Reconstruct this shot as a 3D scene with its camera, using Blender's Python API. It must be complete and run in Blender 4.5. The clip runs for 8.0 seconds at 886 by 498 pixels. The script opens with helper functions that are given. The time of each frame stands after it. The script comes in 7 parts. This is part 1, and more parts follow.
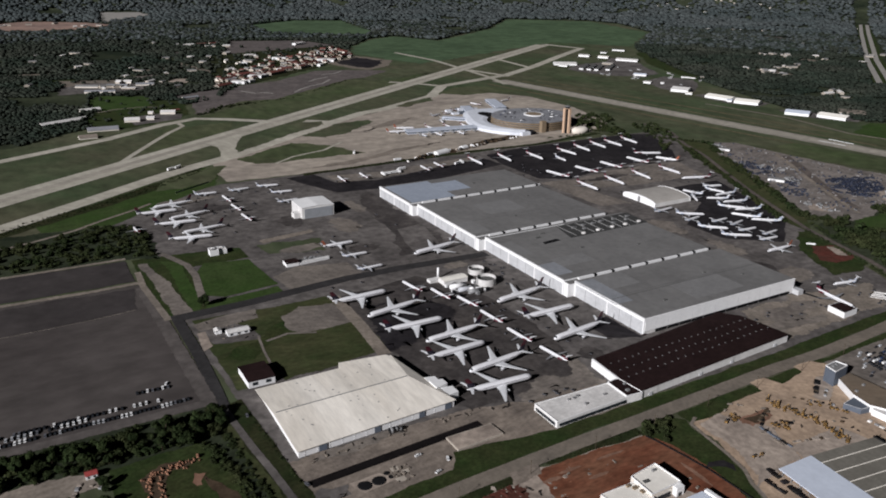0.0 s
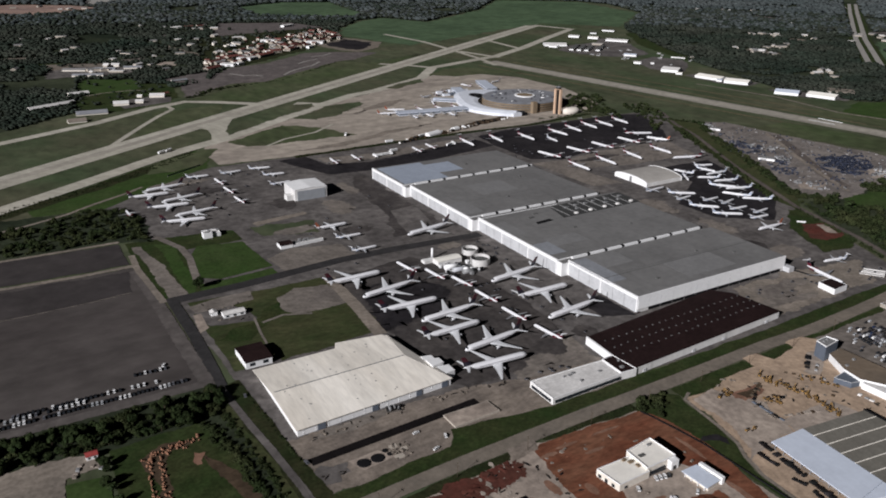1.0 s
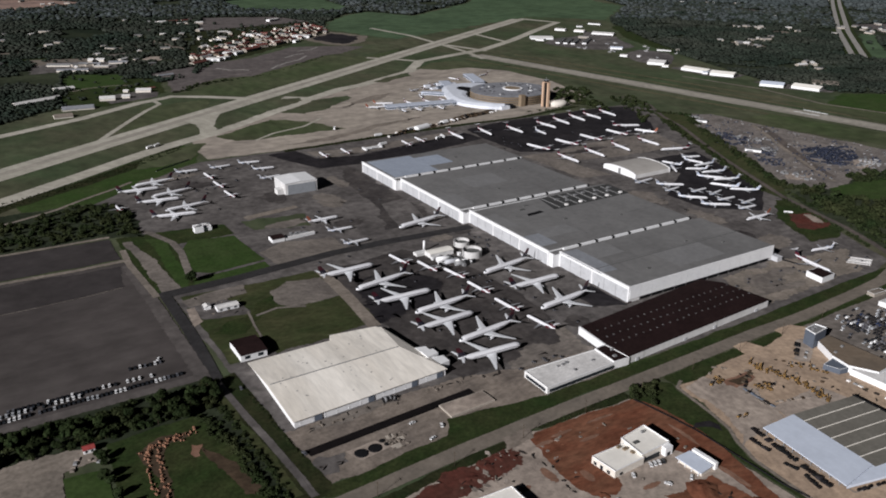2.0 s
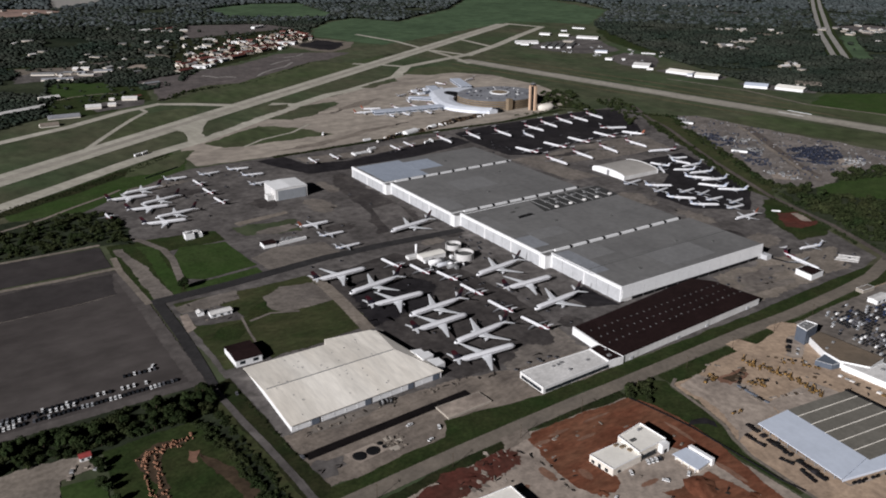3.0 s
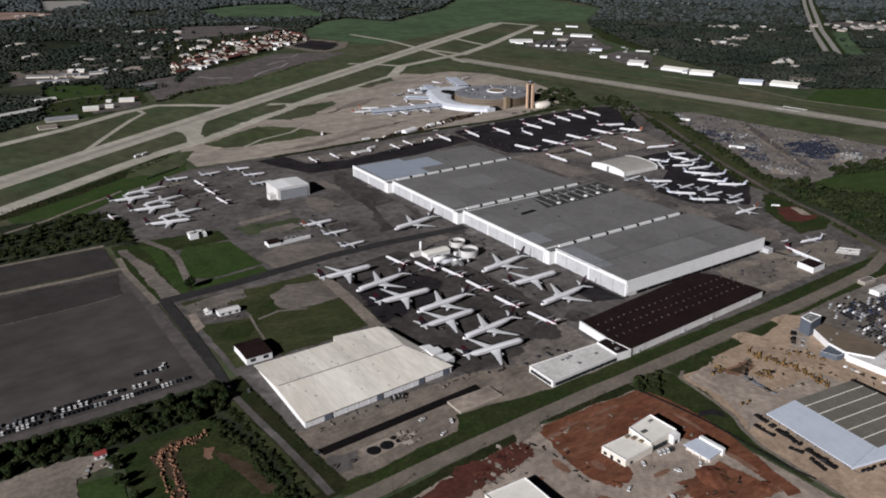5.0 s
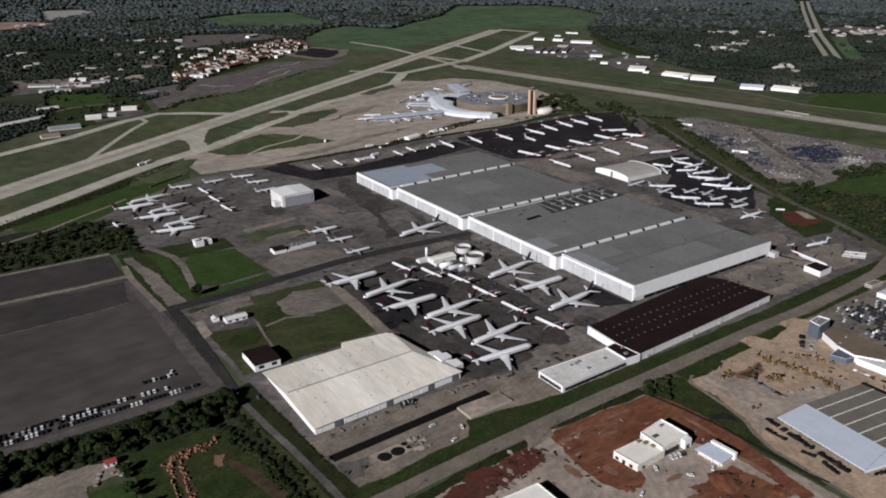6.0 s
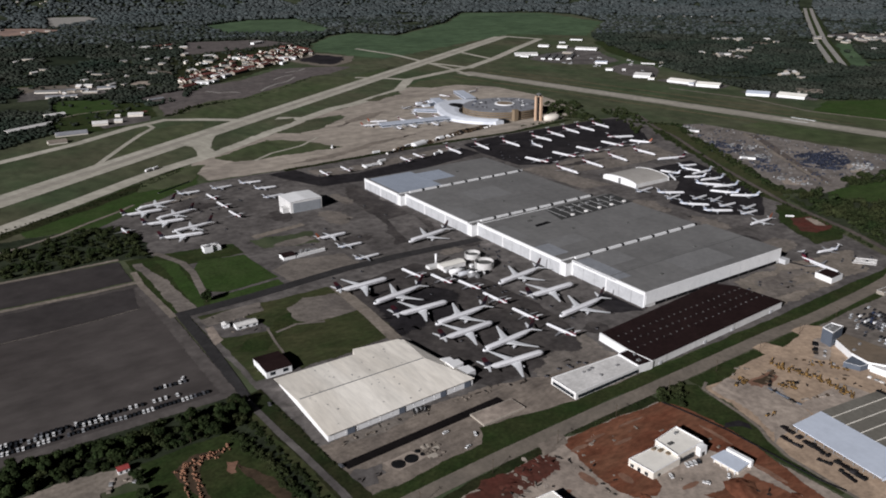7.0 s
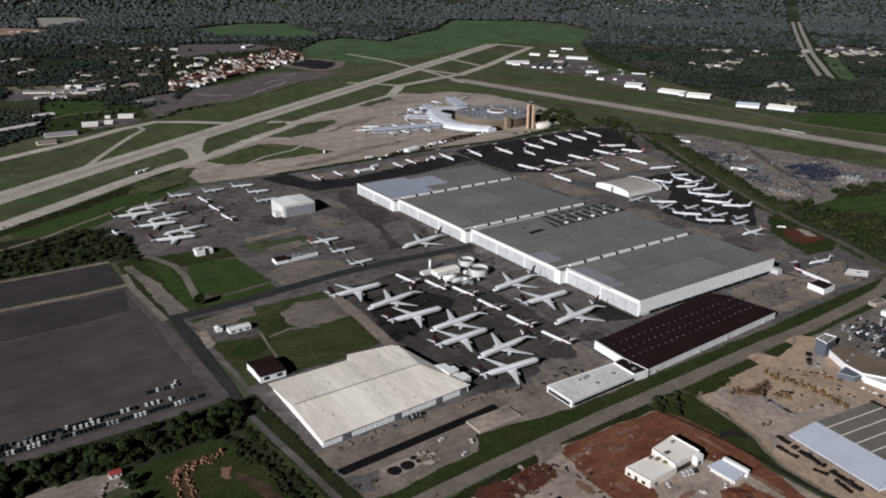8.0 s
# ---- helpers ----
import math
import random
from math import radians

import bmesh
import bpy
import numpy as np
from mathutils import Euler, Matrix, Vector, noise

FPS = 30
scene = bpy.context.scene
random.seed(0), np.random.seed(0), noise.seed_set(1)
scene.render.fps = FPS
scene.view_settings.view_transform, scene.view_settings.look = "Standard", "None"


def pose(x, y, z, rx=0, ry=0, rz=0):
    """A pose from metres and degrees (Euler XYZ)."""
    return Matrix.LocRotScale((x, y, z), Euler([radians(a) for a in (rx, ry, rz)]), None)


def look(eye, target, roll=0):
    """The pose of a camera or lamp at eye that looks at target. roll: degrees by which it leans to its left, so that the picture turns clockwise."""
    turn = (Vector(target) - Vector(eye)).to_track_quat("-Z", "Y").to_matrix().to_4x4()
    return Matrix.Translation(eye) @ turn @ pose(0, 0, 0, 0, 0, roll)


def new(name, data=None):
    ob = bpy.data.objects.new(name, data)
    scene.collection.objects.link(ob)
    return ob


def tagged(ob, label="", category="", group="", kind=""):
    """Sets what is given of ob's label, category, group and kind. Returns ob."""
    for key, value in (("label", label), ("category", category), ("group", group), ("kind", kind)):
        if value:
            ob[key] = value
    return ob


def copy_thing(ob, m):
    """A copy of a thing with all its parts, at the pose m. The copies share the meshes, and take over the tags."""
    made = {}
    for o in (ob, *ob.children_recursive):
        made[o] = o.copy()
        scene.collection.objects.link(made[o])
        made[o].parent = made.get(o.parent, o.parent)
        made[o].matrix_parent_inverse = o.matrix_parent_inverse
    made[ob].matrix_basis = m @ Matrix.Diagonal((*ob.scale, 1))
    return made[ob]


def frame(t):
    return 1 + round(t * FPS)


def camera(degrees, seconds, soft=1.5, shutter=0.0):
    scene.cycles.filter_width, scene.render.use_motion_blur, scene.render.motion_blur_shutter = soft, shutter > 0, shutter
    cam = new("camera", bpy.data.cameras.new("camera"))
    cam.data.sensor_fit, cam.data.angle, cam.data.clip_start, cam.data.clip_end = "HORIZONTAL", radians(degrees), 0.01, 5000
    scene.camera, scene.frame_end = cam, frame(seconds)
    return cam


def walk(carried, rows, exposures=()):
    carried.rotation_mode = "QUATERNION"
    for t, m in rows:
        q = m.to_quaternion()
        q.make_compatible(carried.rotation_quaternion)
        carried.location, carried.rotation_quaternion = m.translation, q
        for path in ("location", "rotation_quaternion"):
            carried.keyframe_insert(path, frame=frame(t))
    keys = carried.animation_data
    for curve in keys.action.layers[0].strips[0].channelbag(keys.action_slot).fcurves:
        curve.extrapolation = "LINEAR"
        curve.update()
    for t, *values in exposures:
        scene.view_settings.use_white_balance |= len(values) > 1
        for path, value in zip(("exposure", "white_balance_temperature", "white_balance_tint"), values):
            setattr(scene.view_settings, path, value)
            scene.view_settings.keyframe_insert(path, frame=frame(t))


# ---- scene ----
cam = camera(57.6, 8.0, soft=1.9)
PATH = [
    (0, (-452.472, -442.986, 302.983), (-451.535, -441.364, 302.282), 0.8),
    (0.5, (-454.869, -444.208, 302.795), (-453.928, -442.596, 302.076), 0.6),
    (1, (-457.555, -444.155, 301.799), (-456.604, -442.559, 301.059), 0.6),
    (1.5, (-461.003, -444.913, 301.526), (-460.036, -443.333, 300.771), 0.7),
    (3, (-469.876, -443.97, 299.215), (-468.868, -442.409, 298.476), 0.1),
    (3.5, (-473.121, -443.949, 298.818), (-472.09, -442.402, 298.081), 0.1),
    (4, (-475.586, -443.256, 298.293), (-474.562, -441.706, 297.552), -0.2),
    (4.5, (-479.041, -442.738, 298.39), (-478.019, -441.187, 297.648), -0.2),
    (6, (-487.431, -438.179, 296.932), (-486.403, -436.623, 296.209), -0.6),
    (6.5, (-490.367, -435.632, 296.44), (-489.34, -434.071, 295.727), -0.6),
    (7, (-492.872, -432.911, 296.353), (-491.845, -431.348, 295.645), -0.6),
    (7.5, (-495.281, -429.889, 295.517), (-494.245, -428.33, 294.815), -0.2),
    (8, (-498.282, -427.222, 294.98), (-497.224, -425.673, 294.288), 0.5),
]
walk(cam, [(t, look(eye, target, roll)) for t, eye, target, roll in PATH])

# ---------------------------------------------------------------- light
SUN_TURN, SUN_HEIGHT = radians(21), radians(25)
sun_from = Vector((-math.cos(SUN_TURN) * math.cos(SUN_HEIGHT), -math.sin(SUN_TURN) * math.cos(SUN_HEIGHT), math.sin(SUN_HEIGHT)))
sun = new("sun", bpy.data.lights.new("sun", "SUN"))
sun.data.energy, sun.data.angle, sun.data.color = 5.0, radians(0.53), (0.975, 0.96, 1.0)
sun.matrix_world = look(sun_from * 100, (0, 0, 0))
world = bpy.data.worlds.new("sky")
scene.world = world
world.use_nodes = True
sky = world.node_tree.nodes.new("ShaderNodeTexSky")
sky.sky_type, sky.sun_disc = "NISHITA", False
sky.air_density, sky.dust_density = 0.03, 0.03
sky.sun_elevation, sky.sun_rotation = SUN_HEIGHT, math.atan2(sun_from.x, sun_from.y)
world.node_tree.links.new(sky.outputs[0], world.node_tree.nodes["Background"].inputs[0])
world.node_tree.nodes["Background"].inputs[1].default_value = 0.05
scene.view_settings.exposure = 0.2


# ---------------------------------------------------------------- materials
def material(name, color, rough=0.9, spread=0.25, broad=0.02, fine=0.6, tint=None, metal=0.0, bump=0.0, per="", streak=None, lines=None, joint=(1, 1, 1)):
    """A matt surface whose colour wanders at two sizes (cycles a metre), towards tint in broad stains."""
    m = bpy.data.materials.new(name)
    m.use_nodes = True
    nt = m.node_tree
    bsdf = nt.nodes["Principled BSDF"]
    bsdf.inputs["Roughness"].default_value, bsdf.inputs["Metallic"].default_value = rough, metal
    if rough >= 0.7:
        bsdf.inputs["Specular IOR Level"].default_value = 0.05
    coord = nt.nodes.new("ShaderNodeTexCoord")
    place = coord.outputs["Object"]
    if streak:
        stretch = nt.nodes.new("ShaderNodeMapping")
        stretch.inputs["Scale"].default_value = streak
        nt.links.new(place, stretch.inputs["Vector"])
        place = stretch.outputs[0]

    def cloud(scale, detail):
        n = nt.nodes.new("ShaderNodeTexNoise")
        n.inputs["Scale"].default_value, n.inputs["Detail"].default_value = scale, detail
        n.inputs["Roughness"].default_value = 0.62
        nt.links.new(place, n.inputs["Vector"])
        return n

    def mix(kind, a, b, factor):
        n = nt.nodes.new("ShaderNodeMix")
        n.data_type, n.blend_type = "RGBA", kind
        for socket, value in ((n.inputs[0], factor), (n.inputs[6], a), (n.inputs[7], b)):
            if hasattr(value, "links"):
                nt.links.new(value, socket)
            else:
                socket.default_value = value if isinstance(value, float) else (*value, 1)
        return n.outputs[2]

    def ramp(source, low, high):
        n = nt.nodes.new("ShaderNodeMapRange")
        n.inputs[1].default_value, n.inputs[2].default_value = 0.33, 0.67
        n.inputs[3].default_value, n.inputs[4].default_value = low, high
        nt.links.new(source, n.inputs[0])
        return n.outputs[0]

    wide, grain = cloud(broad, 5.0), cloud(fine, 4.0)
    col = mix("MIX", color, tint or tuple(c * (1 - spread) for c in color), ramp(wide.outputs[0], 0.0, 1.0))
    gray = nt.nodes.new("ShaderNodeCombineColor")
    value = ramp(grain.outputs[0], 1 - spread * 0.8, 1 + spread * 0.6)
    for k in range(3):
        nt.links.new(value, gray.inputs[k])
    col = mix("MULTIPLY", col, gray.outputs[0], 1.0)
    blotch = nt.nodes.new("ShaderNodeCombineColor")
    value = ramp(cloud(math.sqrt(broad * fine) * 0.8, 6.0).outputs[0], 1 - spread * 0.7, 1 + spread * 0.5)
    for k in range(3):
        nt.links.new(value, blotch.inputs[k])
    col = mix("MULTIPLY", col, blotch.outputs[0], 1.0)
    if per:
        if per == "object":
            rnd = nt.nodes.new("ShaderNodeObjectInfo").outputs["Random"]
        else:
            rnd = nt.nodes.new("ShaderNodeNewGeometry").outputs["Random Per Island"]
        span = nt.nodes.new("ShaderNodeMapRange")
        span.inputs[3].default_value, span.inputs[4].default_value = (0.82, 1.2) if per == "stand" else (0.7, 1.35)
        nt.links.new(rnd, span.inputs[0])
        each = nt.nodes.new("ShaderNodeCombineColor")
        for k in range(3):
            nt.links.new(span.outputs[0], each.inputs[k])
        col = mix("MULTIPLY", col, each.outputs[0], 1.0)
    if lines:
        for axis, pitch, width in lines:
            cut = nt.nodes.new("ShaderNodeSeparateXYZ")
            nt.links.new(coord.outputs["Object"], cut.inputs[0])
            wrap = nt.nodes.new("ShaderNodeMath")
            wrap.operation = "PINGPONG"
            nt.links.new(cut.outputs[axis], wrap.inputs[0])
            wrap.inputs[1].default_value = pitch / 2
            less = nt.nodes.new("ShaderNodeMath")
            less.operation = "LESS_THAN"
            nt.links.new(wrap.outputs[0], less.inputs[0])
            less.inputs[1].default_value = width / 2
            col = mix("MULTIPLY", col, mix("MIX", (1, 1, 1), joint, less.outputs[0]), 1.0)
    nt.links.new(col, bsdf.inputs["Base Color"])
    if bump:
        b = nt.nodes.new("ShaderNodeBump")
        b.inputs["Strength"].default_value, b.inputs["Distance"].default_value = 0.6, bump
        nt.links.new(grain.outputs[0], b.inputs["Height"])
        nt.links.new(b.outputs[0], bsdf.inputs["Normal"])
    return m


M = {}
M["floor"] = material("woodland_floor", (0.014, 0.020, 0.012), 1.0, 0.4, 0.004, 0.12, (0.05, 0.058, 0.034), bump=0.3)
M["infield"] = material("infield_grass", (0.050, 0.073, 0.036), 1.0, 0.32, 0.007, 0.08, (0.086, 0.083, 0.053), streak=(0.7, 0.45, 1))
M["field"] = material("open_field_grass", (0.052, 0.072, 0.031), 1.0, 0.3, 0.008, 0.08, (0.082, 0.086, 0.05), streak=(0.8, 0.5, 1))
M["lawn"] = material("mown_grass", (0.032, 0.060, 0.015), 1.0, 0.28, 0.02, 0.3, (0.042, 0.062, 0.021))
M["verge"] = material("verge_grass", (0.0225, 0.038, 0.0115), 1.0, 0.38, 0.03, 0.4, (0.036, 0.042, 0.0165), bump=0.2)
M["meadow"] = material("hill_meadow", (0.078, 0.118, 0.064), 1.0, 0.3, 0.004, 0.03, (0.058, 0.090, 0.050))
# Dark rank grass; on the banks by taxiway and apron it also paints shade.
M["verge_dark"] = material("dark_and_shaded_rank_grass", (0.017, 0.026, 0.0095), 1.0, 0.4, 0.04, 0.4, (0.032, 0.031, 0.015), bump=0.2)
M["earth_track"] = material("trodden_grey_brown_track", (0.12, 0.10, 0.088), 0.95, 0.3, 0.02, 0.2, (0.085, 0.073, 0.065))
M["dust"] = material("scrap_yard_dust", (0.215, 0.19, 0.17), 0.95, 0.35, 0.025, 0.25, (0.13, 0.115, 0.105))
M["plaster_dull"] = material("dull_house_walls", (0.36, 0.32, 0.27), 0.85, 0.2, 0.08, 0.5, per="object")
M["earth"] = material("dark_brown_earth", (0.075, 0.052, 0.034), 0.98, 0.35, 0.05, 0.4, (0.05, 0.036, 0.024))
M["plot"] = material("dusty_plot_concrete", (0.375, 0.315, 0.262), 0.95, 0.3, 0.025, 0.25, (0.245, 0.203, 0.17))
M["motorway"] = material("pale_motorway_concrete", (0.30, 0.285, 0.26), 0.9, 0.15, 0.02, 0.2)
M["earth_red"] = material("dark_maroon_earth", (0.10, 0.032, 0.024), 0.98, 0.3, 0.05, 0.3, (0.075, 0.035, 0.026))
M["concrete"] = material("runway_concrete", (0.43, 0.405, 0.34), 0.9, 0.2, 0.01, 0.1, (0.335, 0.315, 0.26))
M["apron_tan"] = material("terminal_apron_concrete", (0.37, 0.325, 0.27), 0.9, 0.28, 0.010, 0.06, (0.265, 0.23, 0.195), streak=(0.9, 1.25, 1))
M["asphalt"] = material("apron_asphalt", (0.146, 0.133, 0.124), 0.9, 0.42, 0.014, 0.12, (0.084, 0.076, 0.072), lines=((0, 30, 0.35), (1, 30, 0.35)), joint=(0.75, 0.75, 0.75))
M["asphalt_dark"] = material("dark_asphalt", (0.016, 0.0145, 0.0165), 0.9, 0.35, 0.02, 0.15, (0.031, 0.028, 0.029))
M["asphalt_mid"] = material("patched_asphalt", (0.046, 0.041, 0.040), 0.9, 0.4, 0.02, 0.15, (0.078, 0.069, 0.064))
M["slab"] = material("worn_concrete_slab", (0.20, 0.175, 0.15), 0.9, 0.3, 0.02, 0.2, (0.135, 0.118, 0.105), lines=((0, 12, 0.3), (1, 12, 0.3)), joint=(0.8, 0.8, 0.8))
M["lot"] = material("bare_lot_asphalt", (0.085, 0.075, 0.070), 0.95, 0.22, 0.006, 0.05, (0.061, 0.053, 0.050), streak=(0.8, 1.3, 1))
M["lot_edge"] = material("worn_lot_edge", (0.112, 0.099, 0.092), 0.95, 0.25, 0.02, 0.15, (0.082, 0.073, 0.068))
M["lot_dark"] = material("older_lot_asphalt", (0.056, 0.049, 0.047), 0.95, 0.22, 0.008, 0.06, (0.038, 0.034, 0.034))
M["road"] = material("road_asphalt", (0.185, 0.158, 0.128), 0.9, 0.18, 0.03, 0.3, (0.142, 0.123, 0.102))
M["road_dark"] = material("new_road_asphalt", (0.042, 0.04, 0.04), 0.9, 0.25, 0.03, 0.3)
M["gravel"] = material("pale_gravel", (0.235, 0.20, 0.165), 0.95, 0.3, 0.025, 0.3, (0.165, 0.143, 0.12))
M["sand"] = material("sandy_yard", (0.42, 0.312, 0.222), 0.95, 0.28, 0.03, 0.3, (0.30, 0.225, 0.165))
M["clay"] = material("red_clay", (0.140, 0.049, 0.028), 0.98, 0.36, 0.035, 0.25, (0.170, 0.080, 0.048), streak=(0.6, 1.3, 1))
M["yard"] = material("dusty_yard_concrete", (0.245, 0.205, 0.168), 0.95, 0.3, 0.03, 0.3, (0.145, 0.122, 0.104), lines=((0, 9, 0.25), (1, 9, 0.25)), joint=(0.82, 0.82, 0.82))
M["clay_pale"] = material("trodden_pale_clay", (0.23, 0.135, 0.095), 0.98, 0.3, 0.05, 0.4, (0.17, 0.092, 0.062))
M["tar"] = material("fresh_tar", (0.012, 0.010, 0.010), 0.85, 0.3, 0.05, 0.4)
M["olive"] = material("worn_olive_grass", (0.035, 0.047, 0.018), 1.0, 0.3, 0.03, 0.2, (0.058, 0.058, 0.028), streak=(0.8, 1.2, 1), bump=0.1)
M["roof_cream"] = material("cream_membrane_roof", (0.82, 0.79, 0.72), 0.75, 0.08, 0.05, 0.4, (0.72, 0.69, 0.62))
M["stone"] = material("broken_concrete", (0.31, 0.265, 0.225), 0.95, 0.3, 0.1, 0.8, per="object")
M["roof_grey"] = material("grey_membrane_roof", (0.175, 0.172, 0.166), 0.75, 0.12, 0.012, 0.15, (0.14, 0.137, 0.133), lines=((1, 48, 0.5), (0, 27, 0.3)), joint=(0.72, 0.72, 0.72))
M["roof_pale"] = material("weathered_pale_roof", (0.83, 0.79, 0.71), 0.8, 0.14, 0.03, 0.35, (0.71, 0.66, 0.575), streak=(1.0, 0.16, 1), lines=((0, 6, 0.18),), joint=(0.92, 0.92, 0.92))
# Blue of the reflected sky is put into this membrane's colour.
M["roof_patch"] = material("sky_blued_roof_membrane", (0.30, 0.335, 0.39), 0.7, 0.1, 0.03, 0.3)
M["roof_white"] = material("white_membrane_roof", (0.64, 0.625, 0.60), 0.7, 0.2, 0.05, 0.4, (0.54, 0.525, 0.50))
M["roof_brown"] = material("dark_brown_metal_roof", (0.023, 0.013, 0.0125), 0.75, 0.25, 0.03, 0.3, lines=((0, 3, 0.12),), joint=(0.6, 0.6, 0.6))
M["roof_olive"] = material("olive_brown_roof", (0.175, 0.135, 0.098), 0.85, 0.15, 0.03, 0.3, (0.13, 0.105, 0.08))
M["roof_ribbed"] = material("grey_olive_ribbed_roof", (0.165, 0.155, 0.132), 0.8, 0.15, 0.04, 0.4, (0.135, 0.126, 0.107))
M["roof_blue"] = material("pale_blue_metal_roof", (0.55, 0.60, 0.68), 0.5, 0.06, 0.03, 0.3)
M["wall_white"] = material("white_painted_cladding", (0.71, 0.70, 0.68), 0.7, 0.1, 0.04, 0.5, (0.60, 0.59, 0.565), lines=((0, 5, 0.15), (1, 5, 0.15)), joint=(0.84, 0.84, 0.84))
M["trim"] = material("white_trim", (0.76, 0.76, 0.75), 0.6, 0.06, 0.05, 0.5)
M["door_grey"] = material("pale_grey_door_panels", (0.45, 0.455, 0.46), 0.6, 0.1, 0.05, 0.5, lines=((1, 4, 0.15),), joint=(0.88, 0.88, 0.88))
M["grey_metal"] = material("grey_metal", (0.27, 0.27, 0.27), 0.6, 0.15, 0.1, 0.8, metal=0.3)
M["dark"] = material("dark_opening", (0.012, 0.012, 0.013), 0.8, 0.2, 0.1, 1.0)
M["shed_door"] = material("blue_grey_door_sheets", (0.27, 0.285, 0.30), 0.7, 0.1, 0.05, 0.5, lines=((0, 5, 0.15),), joint=(0.85, 0.85, 0.85))
M["slate"] = material("slate_blue_cladding", (0.10, 0.115, 0.14), 0.7, 0.1, 0.05, 0.5)
M["tan_wall"] = material("tan_concrete_bands", (0.215, 0.165, 0.112), 0.85, 0.12, 0.05, 0.5)
M["tower"] = material("peach_concrete", (0.52, 0.36, 0.25), 0.85, 0.08, 0.05, 0.5)
M["deck"] = material("parking_deck_surface", (0.245, 0.25, 0.265), 0.85, 0.25, 0.03, 0.3)
M["terminal"] = material("pale_blue_terminal_roof", (0.50, 0.54, 0.61), 0.5, 0.1, 0.04, 0.4)
M["terra"] = material("terracotta_roof", (0.155, 0.06, 0.05), 0.85, 0.35, 0.05, 0.5, per="object")
M["red_roof"] = material("dull_red_roof", (0.30, 0.06, 0.055), 0.7, 0.15, 0.1, 0.6)
M["plaster"] = material("cream_plaster", (0.70, 0.65, 0.57), 0.85, 0.12, 0.08, 0.5)
M["glass"] = material("dark_window_glass", (0.02, 0.025, 0.03), 0.12, 0.1, 0.2, 1.0)
M["jet_white"] = material("white_aircraft_paint", (0.70, 0.70, 0.71), 0.35, 0.05, 0.1, 0.8)
M["wing"] = material("pale_grey_wing_paint", (0.68, 0.69, 0.70), 0.4, 0.08, 0.15, 0.9)
M["tank_paint"] = material("weathered_white_tank_paint", (0.56, 0.55, 0.53), 0.6, 0.15, 0.08, 0.5, (0.46, 0.45, 0.43))
M["wing_mid"] = material("dull_grey_wing_paint", (0.42, 0.43, 0.45), 0.45, 0.1, 0.15, 0.9)
M["fin_pale"] = material("pale_blue_grey_fin_paint", (0.36, 0.40, 0.48), 0.4, 0.1, 0.15, 0.9)
M["wing_dark"] = material("bare_grey_wing_metal", (0.30, 0.30, 0.31), 0.4, 0.1, 0.15, 0.9, metal=0.3)
M["claret"] = material("dark_claret_fin_paint", (0.05, 0.008, 0.014), 0.35, 0.1, 0.15, 0.9)
M["navy"] = material("navy_fin_paint", (0.013, 0.011, 0.02), 0.35, 0.1, 0.15, 0.9)
M["crimson"] = material("crimson_fin_paint", (0.095, 0.011, 0.021), 0.35, 0.1, 0.15, 0.9)
M["orange"] = material("faded_orange_fin_paint", (0.27, 0.085, 0.045), 0.4, 0.15, 0.15, 0.9)
M["tyre"] = material("black_rubber", (0.015, 0.015, 0.015), 0.85, 0.2, 0.5, 2.0)
M["yellow"] = material("rusty_yellow_machine_paint", (0.28, 0.165, 0.05), 0.7, 0.45, 0.35, 1.5, (0.10, 0.065, 0.04), per="object")
M["bark"] = material("bark", (0.09, 0.07, 0.05), 0.95, 0.3, 0.3, 2.0)
M["timber"] = material("orange_timber", (0.30, 0.14, 0.085), 0.9, 0.6, 0.1, 0.8, (0.13, 0.088, 0.06), per="object")
M["leaf"] = material("tree_leaves", (0.014, 0.024, 0.009), 0.9, 0.4, 0.08, 0.9, (0.028, 0.037, 0.014), per="object")
# Paler, greyer copy of the woodland leaves; distance haze is put into its colour.
M["haze_leaf"] = material("hazed_woodland_leaves", (0.040, 0.050, 0.050), 0.95, 0.3, 0.003, 0.04, (0.060, 0.067, 0.066), per="stand")
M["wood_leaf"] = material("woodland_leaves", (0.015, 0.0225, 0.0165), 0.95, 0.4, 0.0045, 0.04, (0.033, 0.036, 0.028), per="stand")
for tone, rgb in (("white", (0.72, 0.72, 0.71)), ("silver", (0.36, 0.37, 0.38)), ("black", (0.015, 0.015, 0.017)), ("blue", (0.02, 0.032, 0.07)), ("red", (0.25, 0.025, 0.02)), ("grey", (0.10, 0.10, 0.11))):
    M["car_" + tone] = material(tone + "_car_paint", rgb, 0.35, 0.05, 0.3, 1.5)


# ---------------------------------------------------------------- mesh helpers
def part(name, bm, mat, parent=None, label=""):
    """Links a bmesh as one mesh object, under parent if given."""
    mesh = bpy.data.meshes.new(name)
    bm.to_mesh(mesh)
    bm.free()
    mesh.materials.append(mat)
    ob = new(name, mesh)
    if parent:
        ob.parent = parent
    return tagged(ob, label)


def thing(name, label, category, m=None, group="", kind=""):
    ob = tagged(new(name), label, category, group, kind)
    if m:
        ob.matrix_basis = m
    return ob


